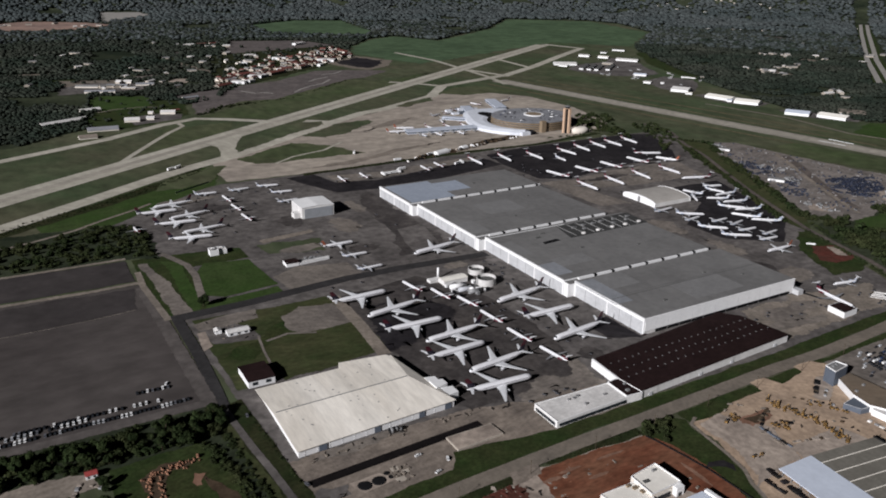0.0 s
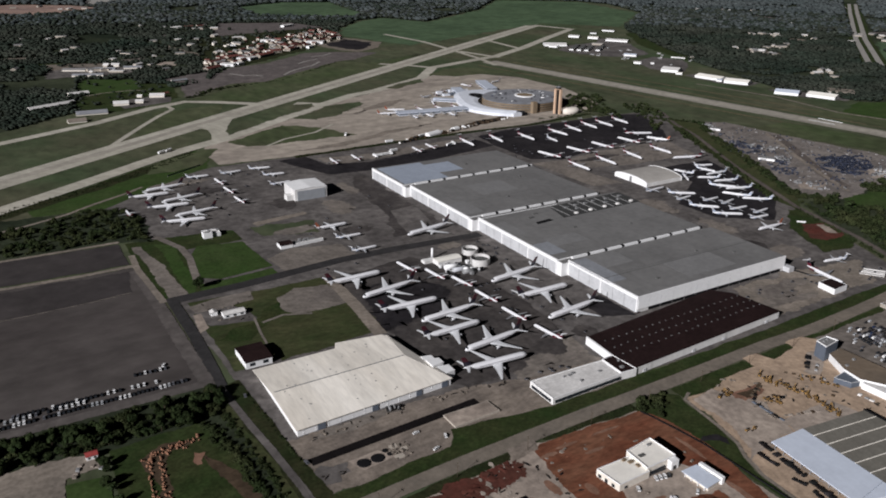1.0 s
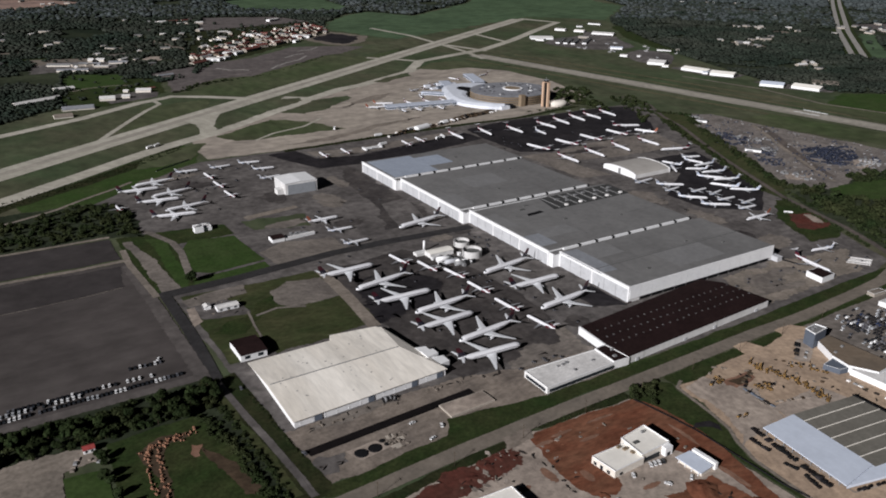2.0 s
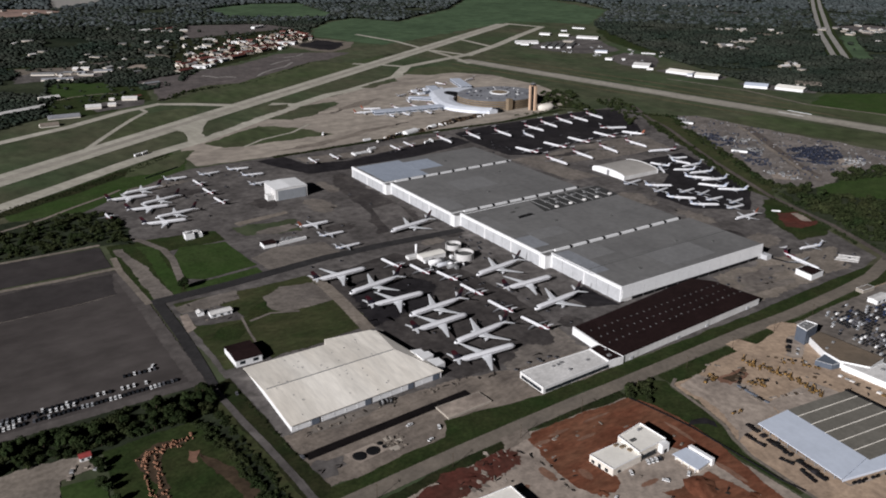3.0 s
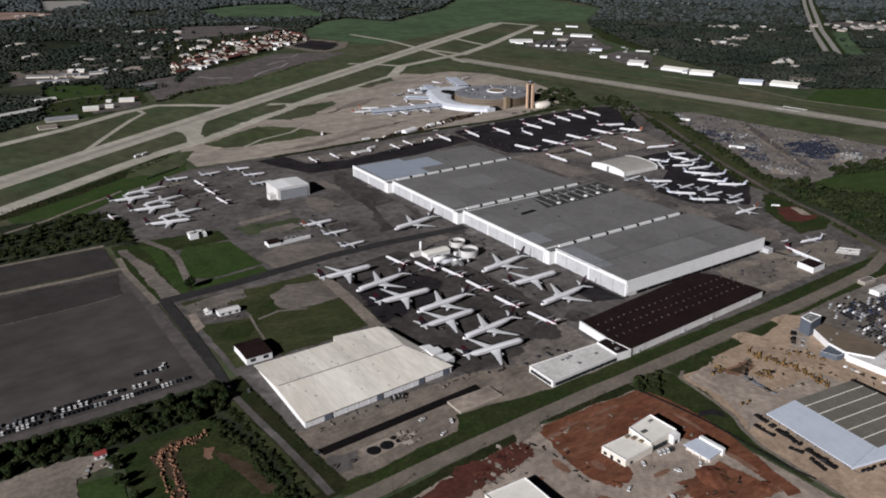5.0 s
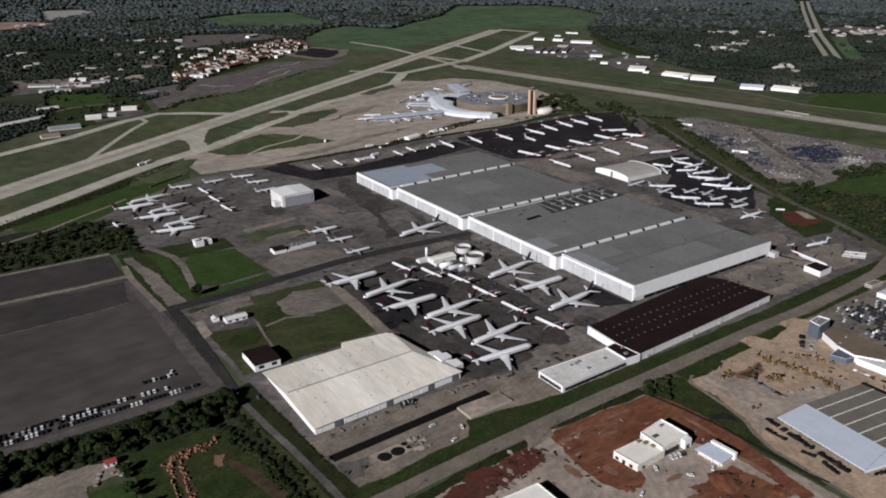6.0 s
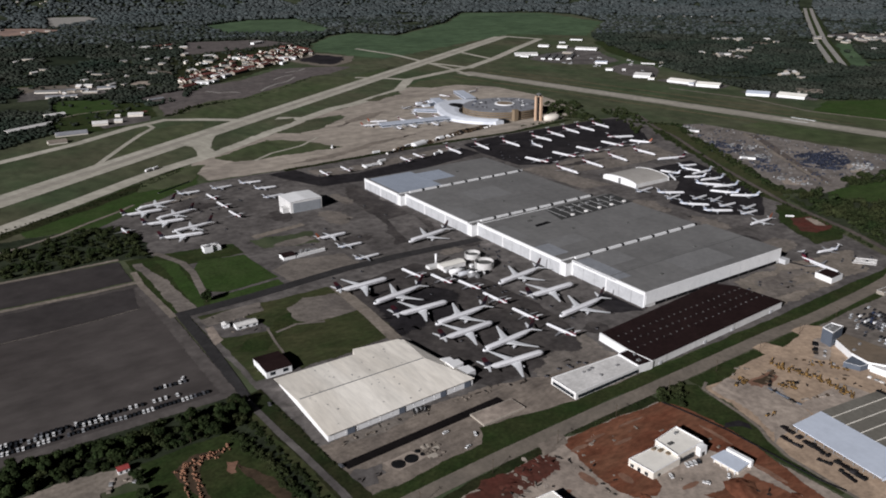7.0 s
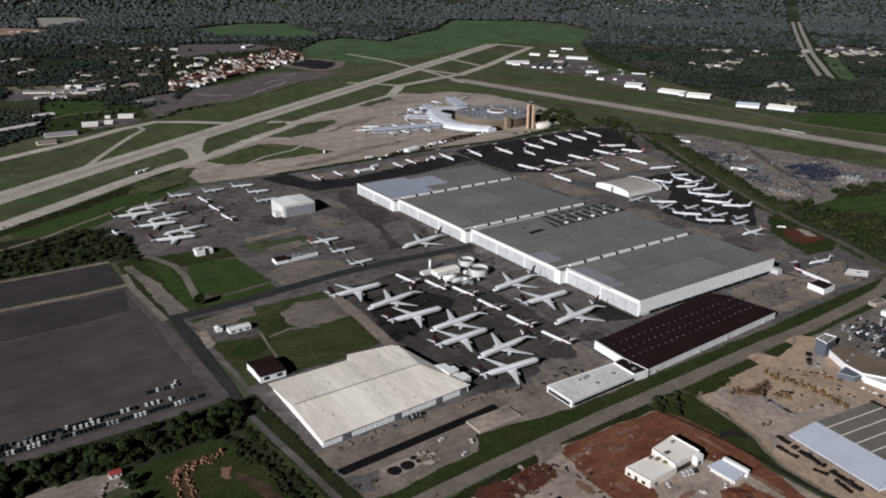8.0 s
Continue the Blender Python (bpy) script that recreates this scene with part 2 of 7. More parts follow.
def box(bm, x0, y0, z0, x1, y1, z1, m=None):
    v = [bm.verts.new((m or Matrix()) @ Vector(p)) for p in ((x0, y0, z0), (x1, y0, z0), (x1, y1, z0), (x0, y1, z0), (x0, y0, z1), (x1, y0, z1), (x1, y1, z1), (x0, y1, z1))]
    for f in ((0, 3, 2, 1), (4, 5, 6, 7), (0, 1, 5, 4), (1, 2, 6, 5), (2, 3, 7, 6), (3, 0, 4, 7)):
        bm.faces.new([v[i] for i in f])
    return bm


def block(*size):
    return box(bmesh.new(), *size)


def prism(bm, pts, z0, z1):
    """An upright block over a counter-clockwise outline."""
    low, high = ([bm.verts.new((x, y, z)) for x, y in pts] for z in (z0, z1))
    bm.faces.new(low[::-1])
    bm.faces.new(high)
    for k in range(len(pts)):
        n = (k + 1) % len(pts)
        bm.faces.new((low[k], low[n], high[n], high[k]))
    return bm


def gable(bm, x0, y0, x1, y1, z0, z1, along="x", thick=0.3, over=0.4):
    """Two sloping roof slabs that meet at a ridge."""
    cx, cy = (x0 + x1) / 2, (y0 + y1) / 2
    for s in (-1, 1):
        if along == "x":
            a, b = (x0 - over, cy + s * ((y1 - y0) / 2 + over)), (x1 + over, cy + s * ((y1 - y0) / 2 + over))
            c, d = (x1 + over, cy), (x0 - over, cy)
        else:
            a, b = (cx + s * ((x1 - x0) / 2 + over), y0 - over), (cx + s * ((x1 - x0) / 2 + over), y1 + over)
            c, d = (cx, y1 + over), (cx, y0 - over)
        low = [bm.verts.new((*p, z)) for p, z in ((a, z0), (b, z0), (c, z1), (d, z1))]
        top = [bm.verts.new((*p, z + thick)) for p, z in ((a, z0), (b, z0), (c, z1), (d, z1))]
        for f in ((low[3], low[2], low[1], low[0]), tuple(top), (low[0], low[1], top[1], top[0]), (low[1], low[2], top[2], top[1]), (low[2], low[3], top[3], top[2]), (low[3], low[0], top[0], top[3])):
            bm.faces.new(f)
    bmesh.ops.recalc_face_normals(bm, faces=bm.faces)
    return bm


def ring(bm, rings, closed=True):
    """Skins a row of vertex rings."""
    for a, b in zip(rings, rings[1:]):
        for k in range(len(a)):
            n = (k + 1) % len(a)
            bm.faces.new((a[k], a[n], b[n], b[k]))
    if closed:
        bm.faces.new(rings[0][::-1])
        bm.faces.new(rings[-1])
    return bm


def tube(bm, stations, sides=12, axis="x"):
    """A round body along an axis from rows of (place along, centre u, centre v, radius u, radius v)."""
    rings = []
    for s, u, v, ru, rv in stations:
        row = []
        for k in range(sides):
            a = 2 * math.pi * k / sides
            p, q = u + ru * math.cos(a), v + rv * math.sin(a)
            row.append(bm.verts.new((s, p, q) if axis == "x" else (p, q, s)))
        rings.append(row)
    ring(bm, rings)
    bmesh.ops.recalc_face_normals(bm, faces=bm.faces)
    for f in bm.faces:
        f.smooth = len(f.verts) == 4
    return bm


def inside(p, poly):
    hit, j = False, len(poly) - 1
    for i in range(len(poly)):
        (xi, yi), (xj, yj) = poly[i], poly[j]
        if (yi > p[1]) != (yj > p[1]) and p[0] < (xj - xi) * (p[1] - yi) / (yj - yi) + xi:
            hit = not hit
        j = i
    return hit


LAYERS = []


def fray_edges(mat):
    """Lets a ground surface thin out in tufts and dust where its mesh is marked as frayed."""
    nt = mat.node_tree
    if "fray" in nt.nodes:
        return
    mark, cloud, shift, span = (nt.nodes.new("ShaderNode" + k) for k in ("Attribute", "TexNoise", "Math", "MapRange"))
    mark.name, mark.attribute_name = "fray", "fray"
    coord = nt.nodes.new("ShaderNodeTexCoord")
    nt.links.new(coord.outputs["Object"], cloud.inputs["Vector"])
    cloud.inputs["Scale"].default_value, cloud.inputs["Detail"].default_value = 0.3, 8.0
    cloud.inputs["Roughness"].default_value = 0.75
    shift.operation = "SUBTRACT"
    nt.links.new(cloud.outputs[0], shift.inputs[0])
    nt.links.new(mark.outputs["Fac"], shift.inputs[1])
    span.inputs[1].default_value, span.inputs[2].default_value = -0.012, 0.012
    nt.links.new(shift.outputs[0], span.inputs[0])
    nt.links.new(span.outputs[0], nt.nodes["Principled BSDF"].inputs["Alpha"])


def patch(name, pts, mat, z, label, category="ground", ragged=0.0, step=8.0, feather=None):
    """A ground surface with the given outline, ragged and thinning out where it has no kerb."""
    LAYERS.append(name)
    z = 2 * z + 0.0008 * len(LAYERS)
    pairs = list(zip(pts, pts[1:] + pts[:1]))
    wide = abs(sum(a[0] * b[1] - b[0] * a[1] for a, b in pairs)) / sum(math.dist(a, b) for a, b in pairs)
    feather = min(16.0, 3.6 * ragged, 0.45 * wide) if feather is None else feather
    ragged = min(ragged, 0.25 * wide)
    rim = []
    for k, a in enumerate(pts):
        b = pts[(k + 1) % len(pts)]
        n = max(1, int(math.dist(a, b) / (step * 0.6))) if ragged else 1
        for i in range(n):
            x, y = a[0] + (b[0] - a[0]) * i / n, a[1] + (b[1] - a[1]) * i / n
            if ragged and i:
                u, v = x, y
                x += ragged * (2 * noise.noise((u * 0.05, v * 0.05, 1.5)) + noise.noise((u * 0.2, v * 0.2, 4.5)))
                y += ragged * (2 * noise.noise((u * 0.05, v * 0.05, 8.5)) + noise.noise((u * 0.2, v * 0.2, 6.5)))
            rim.append((x, y))
    bm = bmesh.new()
    mark = bm.verts.layers.float.new("fray")
    turn = 1 if sum(a[0] * b[1] - b[0] * a[1] for a, b in zip(rim, rim[1:] + rim[:1])) > 0 else -1
    inner, outer, reach = [], [], 2 if len(rim) > 2 * len(pts) else 1
    for k, p in enumerate(rim):
        d = Vector(rim[(k + reach) % len(rim)]) - Vector(rim[k - reach])
        nrm = Vector((d.y, -d.x)).normalized() * turn * feather / 2
        inner.append((p[0] - nrm.x, p[1] - nrm.y))
        outer.append((p[0] + nrm.x, p[1] + nrm.y))
    top = [bm.verts.new((x, y, z)) for x, y in inner]
    low = [bm.verts.new((x, y, z if feather else -0.3)) for x, y in outer]
    edges = [bm.edges.new((top[k], top[(k + 1) % len(top)])) for k in range(len(top))]
    bmesh.ops.triangle_fill(bm, use_beauty=True, use_dissolve=False, edges=edges)
    for k in range(len(rim)):
        n = (k + 1) % len(rim)
        bm.faces.new((low[k], low[n], top[n], top[k]))
    if feather:
        fray_edges(mat)
        for v in low:
            v[mark] = 1.0
    bmesh.ops.recalc_face_normals(bm, faces=bm.faces)
    for f in bm.faces:
        if abs(f.normal.z) > 0.5 and f.normal.z < 0:
            f.normal_flip()
    return tagged(part(name, bm, mat), label, category, kind="structure")


def strip(name, pts, width, mat, z, label, category="road", feather=0.0):
    """A ribbon of constant width along a line."""
    left, right = [], []
    for k, p in enumerate(pts):
        a, b = Vector(pts[max(k - 1, 0)]), Vector(pts[min(k + 1, len(pts) - 1)])
        d = (b - a).normalized()
        nrm = Vector((-d.y, d.x)) * width / 2
        left.append(tuple(Vector(p) + nrm))
        right.append(tuple(Vector(p) - nrm))
    return patch(name, right + left[::-1], mat, z, label, category, feather=feather)


def smooth(a, b, v):
    t = min(max((v - a) / (b - a), 0), 1)
    return t * t * (3 - 2 * t)


def land(x, y):
    """Height of the land: flat round the airfield, hills in the far distance."""
    d = math.hypot(x + 470, y + 440)
    if d < 4200:
        return 0.0
    return smooth(4200, 4950, d) * (115 + 60 * noise.noise((x * 0.0007, y * 0.0007, 3.0)) + 25 * noise.noise((x * 0.002, y * 0.002, 7.0)))


# ---------------------------------------------------------------- the land
AIRFIELD = [(-1500, -1500), (-1500, 900), (-420, 960), (-300, 1060), (-130, 1200), (-20, 1260), (60, 1400), (110, 1500), (300, 1650), (530, 1840), (600, 2000), (760, 2196), (880, 2250), (955, 2067), (1356, 2360), (1690, 2735), (2000, 2500), (2026, 2339), (1872, 1966), (1467, 1626), (1200, 1260), (1174, 1152), (1083, 910), (990, 640), (1016, 474), (1135, 395), (1300, 200), (1300, -1500)]
FAR_MEADOW = [(500, 2480), (800, 2300), (880, 2420), (960, 2920), (768, 2989), (529, 2842)]
TOWN = [(15, 1400), (50, 1588), (140, 1916), (282, 2113), (412, 2060), (590, 2066), (525, 1796), (334, 1600), (181, 1470), (87, 1412)]
VILLAGE = [(-300, 1120), (-270, 1205), (-140, 1290), (-100, 1260), (-110, 1110), (-190, 1050), (-290, 1020)]
DEPOT = [(-270, 1440), (-140, 1440), (-150, 1600), (-300, 1640)]
QUARRY = [(91, 3713), (161, 3762), (257, 3729), (288, 3435), (172, 3257), (66, 3153), (8, 3120)]
CUTTING = [(-340, 2860), (-120, 2840), (20, 2930), (50, 3050), (-30, 3190), (-250, 3320), (-400, 3200)]

# open ground among the woods: outline, surface, what it is
CLEARINGS = [
    ([(-265, 1215), (-265, 1314), (-237, 1392), (-152, 1352), (-144, 1286), (-176, 1209), (-230, 1217)], "lawn", "green meadow behind the village"),
    ([(-299, 1529), (-238, 1575), (-149, 1545), (-101, 1487), (-199, 1398), (-267, 1442), (-310, 1439)], "asphalt", "grey yards among the trees"),
    ([(-52, 1569), (-9, 1551), (-28, 1495), (-62, 1508)], "plot", "tan bare lot among the trees"),
    ([(-400, 1790), (-272, 1770), (-201, 1754), (-129, 1730), (-47, 1744), (30, 1790), (34, 1776), (-47, 1728), (-129, 1714), (-201, 1738), (-272, 1754), (-400, 1776)], "road", "grey road among the trees"),
    ([(10, 1890), (25, 1885), (52, 1761), (70, 1635), (54, 1620), (34, 1755)], "road", "grey street among the trees"),
    ([(191, 1977), (307, 2317), (528, 2235), (577, 2066), (412, 2028)], "town_lot", "brownish yards behind the town"),
    ([(-99, 1317), (-37, 1357), (14, 1367), (-16, 1263), (-78, 1243)], "town_lot", "grey yards by the village road"),
    ([(-130, 1640), (-70, 1650), (-60, 1610), (-120, 1600)], "slab", "worn yard among the trees"),
    ([(-330, 1660), (-180, 1640), (-184, 1622), (-330, 1640)], "verge", "strip of grass among the trees"),
    ([(40, 2060), (240, 2180), (250, 2160), (60, 2030)], "town_lot", "grey street behind the town"),
    ([(-40, 2300), (120, 2330), (118, 2300), (-40, 2265)], "meadow", "strip of field in the woods"),
    ([(1380, 960), (1425, 960), (1440, 1070), (1390, 1080)], "road", "grey yards in the eastern woods"),
    ([(1980, 960), (2200, 940), (2250, 1120), (2090, 1180)], "town_lot", "grey yards in the eastern woods"),
    ([(1690, 1100), (1760, 1120), (1740, 1180), (1680, 1160)], "road", "grey yards in the eastern woods"),
    ([(2130, 1560), (2220, 1560), (2230, 1720), (2140, 1700)], "town_lot", "grey yards in the eastern woods"),
    ([(1470, 700), (1560, 780), (1900, 1010), (1930, 985), (1600, 740), (1500, 660)], "meadow", "grass slope beside the highway"),
    ([(1140, 1010), (1240, 1230), (1390, 1490), (1360, 1500), (1200, 1260), (1110, 1020)], "verge", "rough grass along the edge of the woods"),
]

bm = bmesh.new()
N = 110
cols = []
for i in range(N + 1):
    for j in range(N + 1):
        x, y = -2600 + 8600 * i / N, -2000 + 8200 * j / N
        cols.append(bm.verts.new((x, y, land(x, y))))
for i in range(N):
    for j in range(N):
        a = i * (N + 1) + j
        bm.faces.new((cols[a], cols[a + N + 1], cols[a + N + 2], cols[a + 1]))
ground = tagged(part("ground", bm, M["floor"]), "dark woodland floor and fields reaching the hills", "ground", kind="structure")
M["town_lot"] = material("brownish_car_park", (0.13, 0.112, 0.105), 0.9, 0.3, 0.02, 0.1, (0.10, 0.088, 0.084))
patch("airfield", AIRFIELD, M["infield"], 0.04, "olive and brown rough airfield grass", "grass")
patch("meadow", FAR_MEADOW, M["meadow"], 0.06, "green meadow between far woods", "grass", 10, 30)
patch("meadow", [(620, 1560), (540, 1830), (610, 2000), (770, 2180), (880, 2230), (955, 2050), (1356, 2340), (1690, 2710), (1980, 2480), (1860, 1980), (1467, 1650), (1300, 1850), (1000, 1720)], M["meadow"], 0.09, "green hillside meadow beyond the runway end", "grass", 8, 30)
for poly, surface, label in CLEARINGS:
    patch("clearing", poly, M[surface], 0.1, label, "clearing", 5, 25)
patch("quarry", QUARRY, M["motorway"], 0.1, "pale bare quarry floor far off", "quarry", 10, 40)
M["cutting"] = material("pinkish_bare_soil", (0.30, 0.205, 0.165), 0.95, 0.3, 0.006, 0.04, (0.23, 0.165, 0.14))
patch("quarry", CUTTING, M["cutting"], 0.1, "reddish bare cutting in the far woods", "quarry", 10, 40)
patch("yard", [(-223, 1097), (-196, 1138), (-160, 1146), (-124, 1123), (-135, 1080), (-183, 1064), (-222, 1056)], M["asphalt"], 0.11, "grey tarmac yard of the village", "yard", 2, 12)
strip("path", [(-262, 1205), (-232, 1222), (-180, 1228), (-150, 1215)], 5, M["gravel"], 0.16, "pale lane across the village meadow", "path", feather=3)
patch("village_ground", VILLAGE, M["verge"], 0.07, "green village grass among trees", "grass", 6, 20)
patch("town_ground", TOWN, M["verge_dark"], 0.06, "dark grass and yards of the town", "ground", 5, 25)
patch("car_park", DEPOT, M["road"], 0.06, "grey depot yard among trees", "car park", 5, 25)
patch("lawn", [(-420, 562), (-345, 600), (-265, 658), (-190, 715), (-181, 665), (-195, 620), (-215, 602), (-330, 500), (-420, 510)], M["lawn"], 0.07, "green bank below the taxiway", "grass", 3)
# The dark colour here paints the shade lying on the slope.
patch("bank", [(-700, 402), (-415, 563), (-345, 599), (-265, 656), (-198, 708), (-192, 688), (-262, 632), (-345, 574), (-415, 534), (-700, 370)], M["verge_dark"], 0.12, "bank below the taxiway, slope shade in its dark grass", "grass", 1.5)
patch("lawn", [(79, 1219), (330, 1384), (405, 1324), (560, 1400), (330, 1205), (0, 1010), (-100, 1085)], M["field"], 0.07, "green strip north of the runway", "grass", 4, 20)
patch("lawn", [(1016, 474), (1135, 395), (1250, 200), (1000, 100), (930, 281), (900, 431)], M["lawn"], 0.08, "bright green field beside the airfield", "grass", 4, 20)
patch("car_park", [(-81, 1230), (4, 1331), (85, 1412), (163, 1429), (311, 1551), (396, 1531), (481, 1476), (378, 1393), (329, 1383), (82, 1199), (13, 1206), (-101, 1095)], M["town_lot"], 0.09, "brownish car park in front of the town", "car park", 3, 20)
patch("car_park", [(396, 1680), (410, 1560), (446, 1510), (525, 1560), (585, 1654), (530, 1790), (440, 1720)], M["road"], 0.11, "grey rim of the pond", "car park", 4, 20)
patch("pond", [(425, 1680), (519, 1755), (554, 1654), (506, 1580), (450, 1545), (432, 1600)], M["asphalt_dark"], 0.13, "dark pond by the town", "pond", 6, 20)
for pts in ([(150, 1262), (180, 1300), (215, 1330), (250, 1350), (290, 1400)], [(50, 1330), (70, 1290), (90, 1290), (105, 1270)], [(235, 1395), (262, 1420), (300, 1440)], [(300, 1480), (340, 1490), (370, 1520)]):
    strip("lot_marking", pts, 5, M["motorway"], 0.16, "pale kerb line in the town car park", "kerb")

strip("path", [(-700, 380), (-420, 484), (-385, 500), (-352, 524), (-313, 548), (-290, 566)], 4.5, M["gravel"], 0.17, "pale track below the green bank", "path", feather=2)

# runways and taxiways
strip("runway_1", [(-900, 353), (1218, 1801)], 47, M["concrete"], 0.16, "pale concrete runway with worn shoulders", "runway", feather=3)
M["concrete_old"] = material("weathered_runway_concrete", (0.30, 0.275, 0.235), 0.9, 0.25, 0.012, 0.1, (0.215, 0.20, 0.165))
strip("runway_2", [(655, 1215), (818, 218), (905, -320)], 46, M["concrete_old"], 0.13, "pale concrete cross runway", "runway", feather=3)
M["rubber"] = material("rubber_marked_runway", (0.275, 0.255, 0.215), 0.9, 0.2, 0.01, 0.1, (0.34, 0.315, 0.265))
strip("runway_centre", [(-880, 367), (1200, 1789)], 13, M["rubber"], 0.20, "darker tyre-marked centre of the runway", "runway", feather=5)
strip("runway_centre", [(660, 1190), (818, 218), (900, -290)], 26, M["rubber"], 0.18, "darker tyre-marked centre of the cross runway", "runway", feather=5)
strip("taxiway", [(-900, 247), (-410, 575), (-343, 622), (-260, 683), (-215, 713), (-169, 738), (-128, 760), (-56, 812), (-3, 851), (39, 881), (101, 927), (186, 983), (238, 1000), (400, 1092), (488, 1200), (610, 1243), (728, 1285), (885, 1385), (1079, 1529), (1278, 1670), (1234, 1815)], 25, M["concrete"], 0.14, "pale concrete taxiway", "taxiway", feather=2.5)
strip("taxiway", [(-800, 690), (-372, 913), (-284, 960), (-181, 1036), (-112, 1068), (-60, 1035), (-8, 992), (10, 975)], 20, M["concrete"], 0.14, "pale concrete taxiway north of the runway", "taxiway", feather=2.5)
strip("taxiway", [(-300, 772), (-255, 849), (-216, 913), (-181, 968), (-161, 994), (-148, 1013), (-150, 1040)], 8.5, M["concrete"], 0.13, "narrow pale diagonal taxiway", "taxiway", feather=2.5)
patch("taxiway", [(-175, 735), (-150, 758), (-140, 795), (-136, 830), (-150, 858), (-70, 905), (-88, 868), (-102, 838), (-112, 805), (-118, 775), (-100, 778), (-150, 735)], M["concrete"], 0.13, "short link taxiway with rounded corners", "taxiway")
strip("taxiway", [(671, 1813), (693, 1609), (680, 1436), (664, 1274), (640, 1160)], 14, M["concrete"], 0.13, "narrow crossing taxiway", "taxiway", feather=2.5)
strip("taxiway", [(683, 1400), (718, 1262)], 16, M["concrete"], 0.13, "short link taxiway by the crossing", "taxiway", feather=2.5)
strip("taxiway", [(875, 1560), (860, 1380)], 14, M["concrete"], 0.13, "short link taxiway near the runway end", "taxiway", feather=2.5)
strip("taxiway", [(488, 1198), (456, 1249), (403, 1305)], 16, M["concrete"], 0.13, "short link taxiway at the apron", "taxiway", feather=2.5)
strip("taxiway", [(60, 960), (90, 935), (112, 926)], 24, M["concrete"], 0.13, "broad link taxiway", "taxiway", feather=2.5)
strip("service_road", [(880, 760), (911, 580), (890, 431), (931, 281), (960, 100)], 6, M["gravel"], 0.12, "pale perimeter road", "road", feather=2.5)
strip("runway_marking", [(789, 418), (795, 372)], 3, M["trim"], 0.22, "white painted runway marking", "marking")
strip("runway_marking", [(815, 418), (820, 374)], 3, M["trim"], 0.22, "white painted runway marking", "marking")

M["dry"] = material("dry_mown_grass", (0.125, 0.108, 0.066), 1.0, 0.3, 0.02, 0.15, (0.08, 0.078, 0.045))
for off in (-52, 48, 92):
    strip("mown_strip", [(655 + off, 1180), (818 + off, 218), (895 + off, -250)], 9, M["dry"], 0.10, "tan dry mown strip beside the runway", "grass", feather=6)
# terminal apron
patch("terminal_apron", [(-165, 748), (-181, 668), (-179, 620), (-68, 614), (251, 622), (300, 612), (480, 650), (560, 700), (600, 850), (590, 1000), (542, 1067), (477, 1129), (411, 1092), (228, 985), (112, 930), (11, 845), (-60, 805)], M["apron_tan"], 0.11, "tan concrete terminal apron with stains", "apron", 2, 25)
patch("lawn", [(-131, 734), (-75, 773), (-22, 803), (21, 765), (58, 686), (-2, 690), (-84, 687), (-115, 696)], M["field"], 0.15, "green island of grass in the apron", "grass", 3)
strip("path", [(-88, 686), (-51, 714), (7, 733), (54, 773)], 5, M["concrete"], 0.2, "thin pale path across the grass island", "path", feather=3)
patch("grass_island", [(-118, 779), (-116, 801), (-93, 858), (-42, 910), (34, 954), (86, 946), (81, 917), (3, 867), (-75, 810)][::-1], M["infield"], 0.15, "olive grass between runway and taxiway", "grass", 2)
patch("lawn", [(-274, 619), (-252, 668), (-176, 709), (-157, 706), (-178, 668), (-196, 632), (-240, 615)][::-1], M["field"], 0.13, "green grass below the taxiway", "grass", 2)
patch("grass_island", [(13, 845), (106, 912), (171, 920), (170, 898), (93, 835), (43, 815)], M["infield"], 0.15, "brown grass island in the apron", "grass", 3)
patch("grass_island", [(277, 1020), (317, 1047), (390, 1080), (378, 1047), (293, 1002)], M["infield"], 0.15, "brown grass island in the apron", "grass", 3)
patch("grass_island", [(431, 1114), (501, 1170), (563, 1169), (589, 1113), (640, 1050), (562, 1073), (470, 1070)], M["field"], 0.15, "green grass island by the taxiway", "grass", 3)
patch("waste_ground", [(60, 616), (100, 622), (150, 638), (215, 652), (245, 668), (330, 692), (345, 684), (335, 672), (275, 655), (240, 645), (211, 633), (160, 622), (100, 614)], M["earth"], 0.15, "dark brown dirt track and spoil on the apron", "ground", 4)
patch("waste_ground", [(-60, 640), (40, 660), (120, 690), (200, 700), (130, 676), (60, 650), (0, 632)], M["gravel"], 0.15, "brown stain on the apron", "ground", 5, 20)
patch("waste_ground", [(120, 830), (210, 860), (260, 900), (220, 900), (150, 862)], M["gravel"], 0.15, "brown stain on the apron", "ground", 5, 20)
# Dark grass colour stands for a row of shadows at the apron's edge.
patch("bank", [(-75, 614), (200, 626), (330, 620), (480, 642), (486, 632), (330, 609), (200, 615), (-75, 603)], M["verge_dark"], 0.16, "strip along the apron fence, shadow put into its dark colour", "grass", 1)
# maintenance base: asphalt, slabs and grass
patch("apron", [(-328, -78), (95, -74), (240, -70), (285, -60), (300, -20), (350, 90), (420, 235), (500, 385), (590, 560), (560, 606), (300, 612), (-70, 612), (-190, 612), (-225, 596), (-345, 500), (-325, 440), (-322, 370), (-345, 350), (-345, 222), (-331, 215)], M["asphalt"], 0.10, "stained grey apron asphalt with joints", "apron", 1.5, 25)
